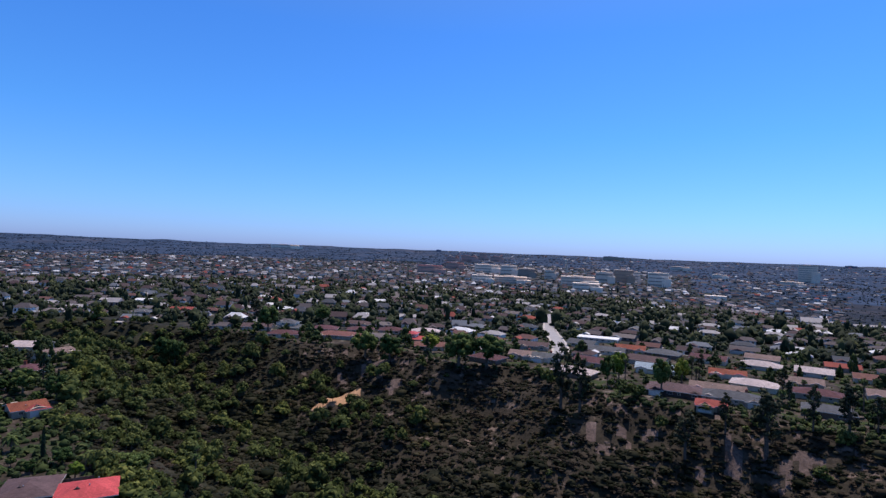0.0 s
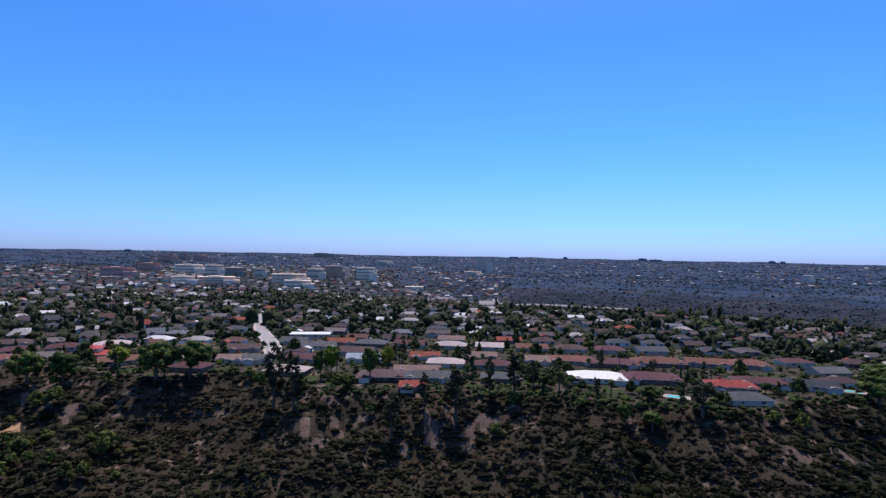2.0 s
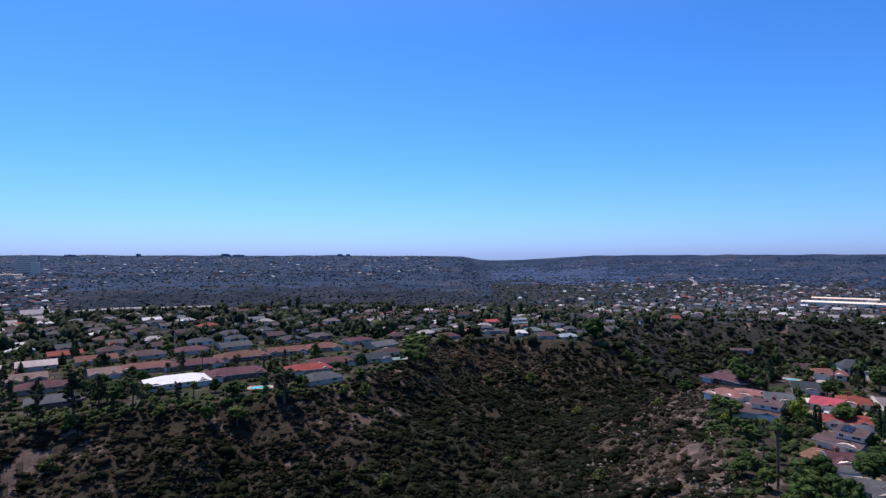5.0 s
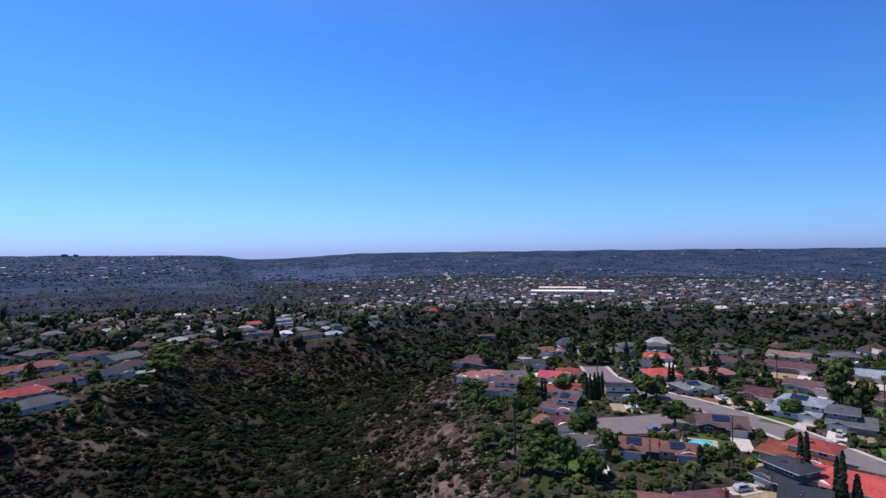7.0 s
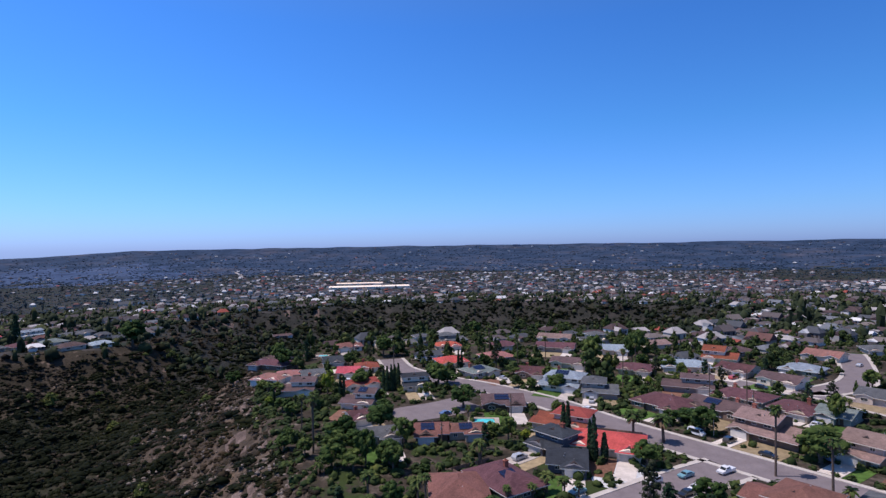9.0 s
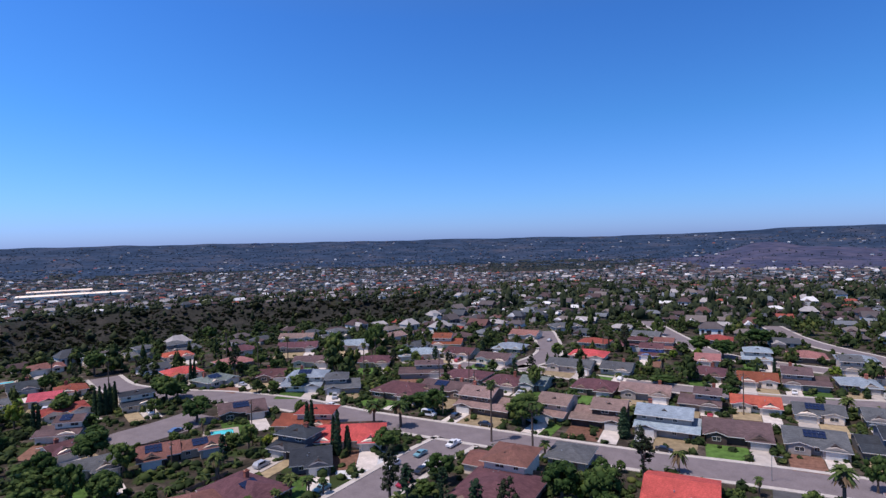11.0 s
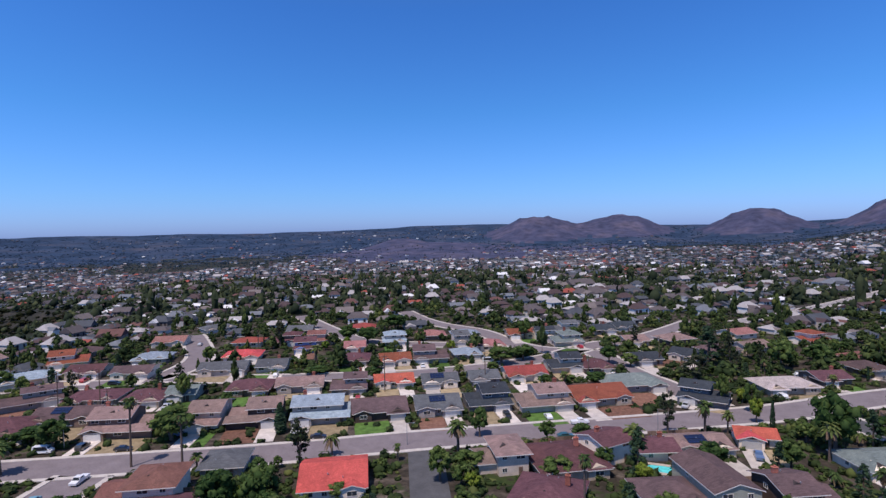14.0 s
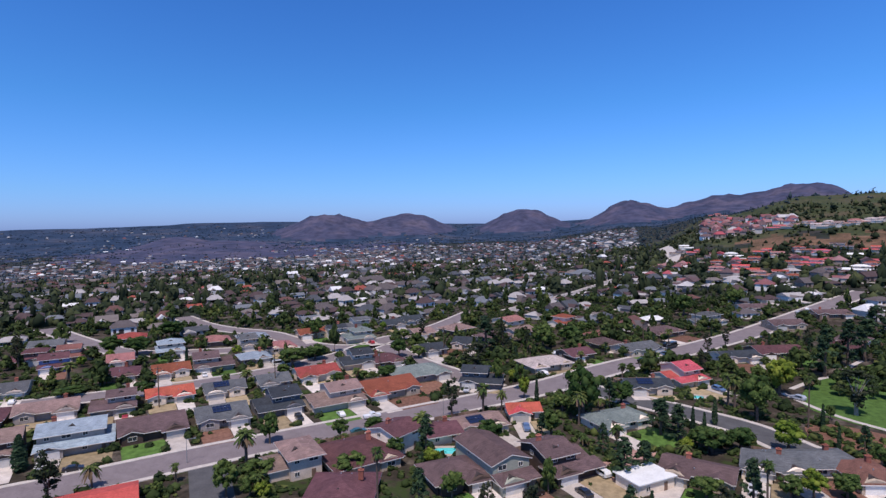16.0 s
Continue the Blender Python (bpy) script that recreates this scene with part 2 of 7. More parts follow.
M_SOIL = plain("bare_clay", (0.42, 0.25, 0.14), 0.95, 0.3, 0.3, bump=0.5, bump_scale=4)


def glassy(name, c, rough=0.08):
    m, n, l, b = shader(name, rough)
    r = ramp_node(n, l, noise_node(n, l, 0.8).outputs["Fac"], [(0.35, tuple(v * 0.8 for v in c)), (0.65, tuple(v * 1.2 for v in c))])
    l.new(r.outputs["Color"], b.inputs["Base Color"])
    b.inputs["IOR"].default_value = 1.5
    return m


M_PANE = glassy("window_glass", (0.035, 0.042, 0.05))
M_CARGLASS = glassy("car_glass", (0.015, 0.018, 0.02))
M_SOLAR = glassy("solar_cells", (0.012, 0.02, 0.055), 0.2)
M_POOL = glassy("pool_water", (0.10, 0.58, 0.58), 0.05)


def car_paint(name, c):
    m, n, l, b = shader(name, 0.28)
    r = ramp_node(n, l, noise_node(n, l, 0.9).outputs["Fac"], [(0.3, tuple(v * 0.9 for v in c)), (0.7, c)])
    l.new(r.outputs["Color"], b.inputs["Base Color"])
    b.inputs["Coat Weight"].default_value = 0.6
    return m


PAINT = {k: car_paint("car_paint_" + k, c) for k, c in {
    "white": (0.75, 0.75, 0.74), "black": (0.015, 0.015, 0.018), "red": (0.35, 0.015, 0.03), "teal": (0.16, 0.32, 0.36),
    "silver": (0.42, 0.43, 0.45), "blue": (0.10, 0.16, 0.28), "green": (0.03, 0.09, 0.09), "cream": (0.62, 0.60, 0.52)}.items()}


def leafage(name, stops, source="island", bright=0.35, rough=0.8, thin_share=0.0):
    """Leaves: colours differ from leaf to leaf, and from tree to tree."""
    m, n, l, b = shader(name, rough)
    g = n.new("ShaderNodeNewGeometry").outputs["Random Per Island"]
    r = ramp_node(n, l, g, stops)
    out = r.outputs["Color"]
    if source == "object":
        out = varied(n, l, out, bright, hue=0.025)
    else:
        w = ramp_node(n, l, noise_node(n, l, 0.035, 3).outputs["Fac"], [(0.3, (0.55, 0.6, 0.6)), (0.5, (1, 1, 1)), (0.7, (1.5, 1.35, 1.1))])
        out = mixed(n, l, "MULTIPLY", 1.0, out, w.outputs["Color"])
    l.new(out, b.inputs["Base Color"])
    thin_share = 0.22 if source == "object" else thin_share
    if not thin_share:
        return m
    # light also shines through the leaves
    thin, both = n.new("ShaderNodeBsdfTranslucent"), n.new("ShaderNodeMixShader")
    both.inputs["Fac"].default_value = thin_share
    l.new(out, thin.inputs["Color"])
    l.new(b.outputs["BSDF"], both.inputs[1])
    l.new(thin.outputs["BSDF"], both.inputs[2])
    l.new(both.outputs["Shader"], n["Material Output"].inputs["Surface"])
    return m


M_LEAF = leafage("broad_leaves", [(0, (0.025, 0.048, 0.012)), (0.5, (0.051, 0.088, 0.023)), (1, (0.094, 0.134, 0.038))], "object")
M_LIME = leafage("bright_leaves", [(0, (0.065, 0.105, 0.013)), (0.5, (0.13, 0.185, 0.024)), (1, (0.2, 0.24, 0.04))], "object", 0.2)
M_GUM = leafage("gum_leaves", [(0, (0.018, 0.026, 0.014)), (0.6, (0.033, 0.043, 0.023)), (1, (0.06, 0.068, 0.038))], "object", 0.2)
M_NEEDLE = leafage("dark_needles", [(0, (0.013, 0.0286, 0.0156)), (0.6, (0.0286, 0.0546, 0.0286)), (1, (0.052, 0.091, 0.0416))], "object", 0.2)
M_FROND = leafage("palm_fronds", [(0, (0.035, 0.06, 0.018)), (0.6, (0.07, 0.105, 0.03)), (1, (0.14, 0.17, 0.055))], "object", 0.25)
M_DEADFROND = leafage("dry_fronds", [(0, (0.10, 0.07, 0.04)), (1, (0.2, 0.15, 0.09))], "object", 0.2)
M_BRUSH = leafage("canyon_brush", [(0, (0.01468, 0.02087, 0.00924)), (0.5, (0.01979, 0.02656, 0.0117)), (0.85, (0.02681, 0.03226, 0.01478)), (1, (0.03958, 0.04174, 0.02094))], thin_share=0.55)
# lighter copy of the brush: the western slopes' brightness put into its colour
M_OLIVE = leafage("lightened_brush", [(0, (0.034, 0.036, 0.02)), (0.5, (0.05, 0.051, 0.028)), (1, (0.085, 0.08, 0.048))], thin_share=0.5)
M_ROCK = plain("pale_rock", (0.2, 0.165, 0.14), 0.95, 0.4, 0.3, bump=0.5, bump_scale=3)
M_DRYBRUSH = leafage("dry_brush", [(0, (0.03, 0.0245, 0.0155)), (0.5, (0.043, 0.034, 0.022)), (1, (0.066, 0.05, 0.034))], thin_share=0.35)
M_FARLEAF = leafage("far_tree_leaves", [(0, (0.01364, 0.02167, 0.01125)), (0.5, (0.02288, 0.03315, 0.01575)), (0.85, (0.03784, 0.04845, 0.0225)), (1, (0.0616, 0.0731, 0.0306))])
M_GARDEN = leafage("garden_leaves", [(0, (0.0152, 0.02584, 0.0084)), (0.5, (0.0288, 0.04712, 0.0144)), (0.85, (0.048, 0.06992, 0.0208)), (1, (0.08, 0.09272, 0.028))])
# bluish distance haze is put into these two far leaf colours
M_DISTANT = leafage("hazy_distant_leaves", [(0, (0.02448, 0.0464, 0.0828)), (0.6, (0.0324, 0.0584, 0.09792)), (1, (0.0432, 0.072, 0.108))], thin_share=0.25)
M_MESALEAF = leafage("hazed_far_leaves", [(0, (0.024, 0.042, 0.058)), (0.6, (0.039, 0.061, 0.076)), (1, (0.064, 0.086, 0.09))], thin_share=0.25)
M_GREENS = leafage("canyon_tree_leaves", [(0, (0.036, 0.052, 0.015)), (0.5, (0.068, 0.09, 0.025)), (0.85, (0.108, 0.132, 0.038)), (1, (0.16, 0.178, 0.055))], thin_share=0.25)


def island_ramp(name, stops, rough=0.85):
    m, n, l, b = shader(name, rough)
    g = n.new("ShaderNodeNewGeometry").outputs["Random Per Island"]
    r = ramp_node(n, l, g, stops)
    r.color_ramp.interpolation = "CONSTANT"
    s = ramp_node(n, l, noise_node(n, l, 0.4).outputs["Fac"], [(0.3, (0.85,) * 3), (0.7, (1.12,) * 3)])
    l.new(mixed(n, l, "MULTIPLY", 1.0, r.outputs["Color"], s.outputs["Color"]), b.inputs["Base Color"])
    return m


M_FARROOF = island_ramp("far_roofs", [
    (0.0, (0.075, 0.052, 0.054)), (0.24, (0.1, 0.086, 0.088)), (0.42, (0.07, 0.076, 0.088)), (0.58, (0.16, 0.137, 0.13)), (0.67, (0.125, 0.066, 0.06)),
    (0.73, (0.145, 0.158, 0.178)), (0.82, (0.34, 0.32, 0.315)), (0.925, (0.6, 0.6, 0.6)), (0.975, (0.27, 0.075, 0.058))])
M_HILLROOF = island_ramp("hillside_roofs", [(0.0, (0.2, 0.085, 0.09)), (0.25, (0.12, 0.08, 0.085)), (0.5, (0.27, 0.15, 0.15)), (0.68, (0.1, 0.07, 0.075)), (0.82, (0.33, 0.08, 0.095)), (0.92, (0.42, 0.4, 0.4))])
M_FARWALL = island_ramp("far_walls", [(0.0, (0.52, 0.47, 0.42)), (0.26, (0.27, 0.22, 0.19)), (0.43, (0.76, 0.73, 0.69)), (0.8, (0.2, 0.175, 0.165))], 0.9)


def earth(name, stops, scale, fine, spots=None, bump=0.6):
    m, n, l, b = shader(name, 0.96)
    r = ramp_node(n, l, noise_node(n, l, scale, 6).outputs["Fac"], stops)
    g = ramp_node(n, l, noise_node(n, l, fine, 4).outputs["Fac"], [(0.32, (0.6, 0.62, 0.62)), (0.55, (1, 1, 1)), (0.75, (1.35, 1.3, 1.22))])
    out = mixed(n, l, "MULTIPLY", 1.0, r.outputs["Color"], g.outputs["Color"])
    if spots:
        k = ramp_node(n, l, noise_node(n, l, spots[0], 5).outputs["Fac"], [(spots[1], (0, 0, 0)), (spots[1] + 0.06, (1, 1, 1))])
        out = mixed(n, l, "MIX", k.outputs["Color"], out, spots[2])
    l.new(out, b.inputs["Base Color"])
    bumped(n, l, b, noise_node(n, l, fine, 5).outputs["Fac"], bump, 0.5)
    return m


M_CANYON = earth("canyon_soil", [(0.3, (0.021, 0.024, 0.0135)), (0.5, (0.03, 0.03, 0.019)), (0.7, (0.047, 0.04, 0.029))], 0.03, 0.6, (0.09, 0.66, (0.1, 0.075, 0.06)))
M_YARD = earth("yard_ground", [(0.3, (0.027, 0.024, 0.017)), (0.5, (0.05, 0.04, 0.031)), (0.6, (0.095, 0.077, 0.063)), (0.72, (0.22, 0.19, 0.16))], 0.12, 0.8, (0.07, 0.54, (0.034, 0.05, 0.016)))
M_FARGROUND = earth("far_suburb_ground", [(0.3, (0.017, 0.02125, 0.01479)), (0.5, (0.02805, 0.0289, 0.02436)), (0.7, (0.07225, 0.06205, 0.0609))], 0.03, 0.12, (0.02, 0.52, (0.024, 0.0304, 0.0192)))
# blue of the distance haze is put into mesa, valley and escarpment colours
M_MESA = earth("hazed_mesa_scrub", [(0.34, (0.01925, 0.03584, 0.06931)), (0.48, (0.02695, 0.04659, 0.08664)), (0.58, (0.04004, 0.05555, 0.0927)), (0.68, (0.06006, 0.06451, 0.09011))], 0.0035, 0.012, bump=0.3)
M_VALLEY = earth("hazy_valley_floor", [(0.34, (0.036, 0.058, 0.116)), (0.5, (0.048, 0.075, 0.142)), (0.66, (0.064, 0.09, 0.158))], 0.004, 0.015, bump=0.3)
M_ESCARP = earth("hazed_escarpment_scrub", [(0.36, (0.013, 0.019, 0.029)), (0.5, (0.022, 0.027, 0.039)), (0.62, (0.042, 0.041, 0.05))], 0.007, 0.04)
M_SLOPE = earth("hillside_grass", [(0.3, (0.028, 0.042, 0.018)), (0.48, (0.052, 0.062, 0.027)), (0.6, (0.078, 0.07, 0.04)), (0.75, (0.12, 0.08, 0.055))], 0.014, 0.2)
M_SAGE = earth("sage_slope", [(0.3, (0.02944, 0.02538, 0.01757)), (0.5, (0.046, 0.0376, 0.0266)), (0.7, (0.06808, 0.05452, 0.0418))], 0.05, 0.7, (0.11, 0.6, (0.17, 0.125, 0.1)))
M_GREYSAGE = earth("grey_sage_slope", [(0.3, (0.021, 0.022, 0.019)), (0.5, (0.032, 0.032, 0.028)), (0.7, (0.052, 0.047, 0.042))], 0.05, 0.7)
M_BARESOIL = earth("pinkish_bare_soil", [(0.3, (0.08, 0.06, 0.05)), (0.5, (0.135, 0.098, 0.084)), (0.7, (0.2, 0.15, 0.13))], 0.12, 0.9)
M_BLUFF = earth("bluff_rock", [(0.3, (0.034, 0.028, 0.021)), (0.48, (0.066, 0.05, 0.038)), (0.66, (0.13, 0.097, 0.074))], 0.09, 0.8, (0.13, 0.58, (0.05, 0.045, 0.028)), 0.9)
M_DRYBANK = earth("dry_bank", [(0.3, (0.07, 0.055, 0.03)), (0.5, (0.13, 0.08, 0.05)), (0.7, (0.19, 0.115, 0.075))], 0.03, 0.25)
M_FARPANE = plain("far_window_glass", (0.3, 0.25, 0.21), 0.75, 0.3, 0.2)
# the hills' purple-blue distance haze is put into their scrub colour
M_HILL = earth("hazed_dry_hill_scrub", [(0.34, (0.03936, 0.04752, 0.088)), (0.5, (0.05904, 0.0616, 0.1074)), (0.66, (0.0902, 0.08184, 0.1214))], 0.006, 0.02, bump=0.4)

# ---- builders ----
def mesh_from(name, verts, faces, mats, slots=None, smooth_faces=False):
    me = bpy.data.meshes.new(name)
    me.from_pydata([tuple(v) for v in verts], [], [tuple(f) for f in faces])
    for m in mats:
        me.materials.append(m)
    if slots is not None:
        me.polygons.foreach_set("material_index", np.asarray(slots, np.int32))
    if smooth_faces:
        me.polygons.foreach_set("use_smooth", np.ones(len(me.polygons), bool))
    me.update()
    return me


def part(name, data, parent, label="", at=None):
    ob = new(name, data)
    ob.parent = parent
    if at is not None:
        ob.matrix_basis = at
    if label:
        ob["label"] = label
    return ob


def thing(name, at, label, category, group=""):
    ob = new(name)
    ob.empty_display_size = 0.5
    ob.matrix_basis = at
    return tagged(ob, label, category, group)


class Solid:
    """Collects boxes and prisms into one mesh."""

    def __init__(self):
        self.v, self.f = [], []

    def add(self, verts, faces):
        k = len(self.v)
        self.v += [tuple(p) for p in verts]
        self.f += [tuple(i + k for i in q) for q in faces]
        return self

    def box(self, x0, y0, z0, x1, y1, z1):
        return self.add([(x0, y0, z0), (x1, y0, z0), (x1, y1, z0), (x0, y1, z0), (x0, y0, z1), (x1, y0, z1), (x1, y1, z1), (x0, y1, z1)],
                        [(3, 2, 1, 0), (4, 5, 6, 7), (0, 1, 5, 4), (1, 2, 6, 5), (2, 3, 7, 6), (3, 0, 4, 7)])

    def prism_x(self, outline, x0, x1):
        """An outline of (y, z), anticlockwise seen from +x, drawn out along x."""
        n = len(outline)
        return self.add([(x0, y, z) for y, z in outline] + [(x1, y, z) for y, z in outline],
                        [tuple(range(n))[::-1], tuple(range(n, 2 * n))] + [(i, (i + 1) % n, n + (i + 1) % n, n + i) for i in range(n)])

    def prism_y(self, outline, y0, y1):
        n = len(outline)
        return self.add([(x, y0, z) for x, z in outline] + [(x, y1, z) for x, z in outline],
                        [tuple(range(n)), tuple(range(n, 2 * n))[::-1]] + [(i, n + i, n + (i + 1) % n, (i + 1) % n) for i in range(n)])

    def tube(self, pts, radii, sides=7):
        base = len(self.v)
        for (p, r) in zip(pts, radii):
            self.v += [(p[0] + r * math.cos(6.2832 * k / sides), p[1] + r * math.sin(6.2832 * k / sides), p[2]) for k in range(sides)]
        for j in range(len(pts) - 1):
            for k in range(sides):
                a, b = base + j * sides + k, base + j * sides + (k + 1) % sides
                self.f.append((a, b, b + sides, a + sides))
        self.f.append(tuple(base + (len(pts) - 1) * sides + k for k in range(sides)))
        return self

    def mesh(self, name, *mats):
        return mesh_from(name, self.v, self.f, mats)


SCAR = [(-169, 245), (-168, 254), (-162, 262), (-149, 262), (-146, 256), (-150, 250), (-156, 244)]  # bare clay on the knoll


def bare_patch(x, y, s):
    """Where the brush on the canyon's upper slopes stands thin."""
    az = np.degrees(np.arctan2(x, y))
    belt = (az > -9) & (az < 17) | (az > 35) & (az < 44) | (az > 69) & (az < 80) | (az > -33) & (az < -22)
    return (inside_depth(x, y, SCAR) > 0) | belt & (s > 0) & (s < 30) & (waves(x, y, 24, 61) + 0.6 * waves(x, y, 9, 62) > 0.6)


# ---- the ground: one sheet out to the horizon ----
def build_ground():
    rad = np.concatenate([[0.0], np.arange(20, 80, 12), np.arange(80, 540, 4.8), np.geomspace(540, 4880, 88)])
    n_a = 760
    ang = np.arange(n_a) * 2 * np.pi / n_a
    R, A = np.meshgrid(rad[1:], ang, indexing="ij")
    X, Y = R * np.sin(A), R * np.cos(A)
    S = inside_depth(X, Y, RIM_XY)
    Z = land(X, Y) + smooth(S / 6) * (waves(X, Y, 11, 21) * 0.5 + waves(X, Y, 26, 22) * 0.9)
    verts = np.concatenate([[[0, 0, ground_z(0, 0)]], np.stack([X, Y, Z], -1).reshape(-1, 3)])
    n_r = len(rad) - 1
    i, j = np.meshgrid(np.arange(n_r - 1), np.arange(n_a), indexing="ij")
    a, b = 1 + i * n_a + j, 1 + i * n_a + (j + 1) % n_a
    quads = np.stack([a, b, b + n_a, a + n_a], -1).reshape(-1, 4)[:, ::-1]
    fan = [(0, 1 + (k + 1) % n_a, 1 + k) for k in range(n_a)]
    cx, cy = verts[quads].mean(1)[:, 0], verts[quads].mean(1)[:, 1]
    d = np.hypot(cx, cy)
    az = np.degrees(np.arctan2(cx, cy))
    az = np.where(az < -70, az + 360, az)
    s = inside_depth(cx, cy, RIM_XY) + waves(cx, cy, 14, 31) * 2
    az = az + waves(cx, cy, 260, 37) * 3 + waves(cx, cy, 90, 38) * 1.5
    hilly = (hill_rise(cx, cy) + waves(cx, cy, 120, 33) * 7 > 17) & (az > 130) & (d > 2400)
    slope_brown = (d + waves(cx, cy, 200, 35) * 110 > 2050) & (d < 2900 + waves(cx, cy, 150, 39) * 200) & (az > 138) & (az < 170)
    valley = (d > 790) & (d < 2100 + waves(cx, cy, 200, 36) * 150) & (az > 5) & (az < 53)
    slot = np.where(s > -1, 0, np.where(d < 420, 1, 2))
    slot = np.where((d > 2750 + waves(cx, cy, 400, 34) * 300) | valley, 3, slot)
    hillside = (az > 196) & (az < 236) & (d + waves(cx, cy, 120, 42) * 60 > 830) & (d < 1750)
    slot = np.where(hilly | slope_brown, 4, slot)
    slot = np.where(hillside, 6, slot)
    bank = (az > 198) & (az < 230) & (d + waves(cx, cy, 60, 43) * 22 > 752) & (d + waves(cx, cy, 90, 44) * 25 < 848)
    slot = np.where(bank, 7, slot)
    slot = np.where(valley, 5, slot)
    raw = np.degrees(np.arctan2(cx, cy))
    wob = waves(cx, cy, 40, 71) * 12 + waves(cx, cy, 13, 72) * 5
    sage = (s > 0) & (d < 620) & ((raw > -36) & (raw < -6) & (s + wob < 75) | (raw > -10) & (raw < 42) & (s + wob < 42) | (raw > 42) & (raw < 69) & (d > 360) & (s + wob < 70))
    bluff = (raw > 63) & (raw < 90) & (d > 120) & (d < 330) & (s > 0) & (s + wob < 62)
    # the far valley mouth takes the ground coloured with distance haze
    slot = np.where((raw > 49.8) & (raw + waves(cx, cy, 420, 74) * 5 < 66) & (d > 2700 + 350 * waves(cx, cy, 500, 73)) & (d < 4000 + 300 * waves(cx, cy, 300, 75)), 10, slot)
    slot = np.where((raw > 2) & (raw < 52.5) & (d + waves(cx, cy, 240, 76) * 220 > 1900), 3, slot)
    slot = np.where(sage, 8, slot)
    slot = np.where((s > 0) & (raw > 66) & (raw < 121) & (d > 395), 13, slot)
    slot = np.where(bluff, 9, slot)
    slot = np.where(bare_patch(cx, cy, s), 11, slot)
    slot = np.where(inside_depth(cx, cy, SCAR) + waves(cx, cy, 8, 77) > 0.5, 12, slot)
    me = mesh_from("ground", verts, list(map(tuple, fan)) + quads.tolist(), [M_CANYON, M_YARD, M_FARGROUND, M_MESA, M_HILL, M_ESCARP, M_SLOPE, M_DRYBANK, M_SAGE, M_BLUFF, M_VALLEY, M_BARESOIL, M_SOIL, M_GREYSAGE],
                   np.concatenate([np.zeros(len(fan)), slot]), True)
    tagged(new("ground", me), "dry suburban mesa land with a scrubby canyon and far hills", "ground", kind="structure")


build_ground()

# ---- roads ----
ROADS = []  # (points, half width) for keeping houses and trees off them


def resample(pts, step):
    p = [Vector((x, y)) for x, y in pts]
    # round the bends a little
    for _ in range(2):
        q = [p[0]]
        for a, b in zip(p, p[1:]):
            q += [a.lerp(b, 0.25), a.lerp(b, 0.75)]
        p = q + [p[-1]]
    out, carry = [p[0]], 0.0
    for a, b in zip(p, p[1:]):
        length, at = (b - a).length, step - carry
        while at < length:
            out.append(a.lerp(b, at / length))
            at += step
        carry = length - (at - step)
    out.append(p[-1])
    return out


def strip(pts, lo, hi, z0, z1):
    """A ribbon that follows the ground between two offsets from a line, z0 thick side walls up to z1."""
    v, f = [], []
    for k, p in enumerate(pts):
        a, b = pts[max(k - 1, 0)], pts[min(k + 1, len(pts) - 1)]
        n = (b - a).normalized()
        n = Vector((-n.y, n.x))
        for o, z in ((lo, z0), (lo, z1), (hi, z1), (hi, z0)):
            q = p + n * o
            v.append((q.x, q.y, z))
    zz = land(np.array([q[0] for q in v]), np.array([q[1] for q in v]))
    v = [(q[0], q[1], q[2] + float(g)) for q, g in zip(v, zz)]
    for k in range(len(pts) - 1):
        for j in range(3):
            f.append((4 * k + j, 4 * k + j + 1, 4 * k + 5 + j, 4 * k + 4 + j))
    return v, f


def road(pts, width=12.5, mat=None, walks=True, label="worn grey asphalt residential street", step=5.0, lift=0.06):
    line = resample(pts, step)
    ROADS.append((line, width / 2))
    v, f = strip(line, -width / 2, width / 2, -0.3, lift)
    ob = tagged(new("road", mesh_from("road", v, f, [mat or M_ASPHALT])), label, "road", kind="structure")
    if walks:
        for side in (-1, 1):
            lo, hi = side * (width / 2 + 0.02), side * (width / 2 + 1.7)
            v, f = strip(line, min(lo, hi), max(lo, hi), -0.2, lift + 0.14)
            tagged(new("pavement", mesh_from("pavement", v, f, [M_CONCRETE])), "pale concrete pavement with a raised kerb", "pavement", kind="structure")
    return ob


def off_roads(x, y, margin):
    """The same test for many places at once."""
    ok = np.ones(len(x), bool)
    for line, half in ROADS:
        q = np.array([(p.x, p.y) for p in line])
        near = np.where((x > q[:, 0].min() - 40) & (x < q[:, 0].max() + 40) & (y > q[:, 1].min() - 40) & (y < q[:, 1].max() + 40))[0]
        for a, b in zip(q[:-1], q[1:]):
            e = b - a
            k = np.clip(((x[near] - a[0]) * e[0] + (y[near] - a[1]) * e[1]) / max(1e-9, e @ e), 0, 1)
            hit = np.hypot(x[near] - a[0] - k * e[0], y[near] - a[1] - k * e[1]) < half + margin
            ok[near[hit]] = False
    return ok


def clear_of_roads(x, y, margin):
    for line, half in ROADS:
        for p in line[::2]:
            if abs(p.x - x) < half + margin + 6 and abs(p.y - y) < half + margin + 6 and math.hypot(p.x - x, p.y - y) < half + margin + 1.5:
                return False
    return True


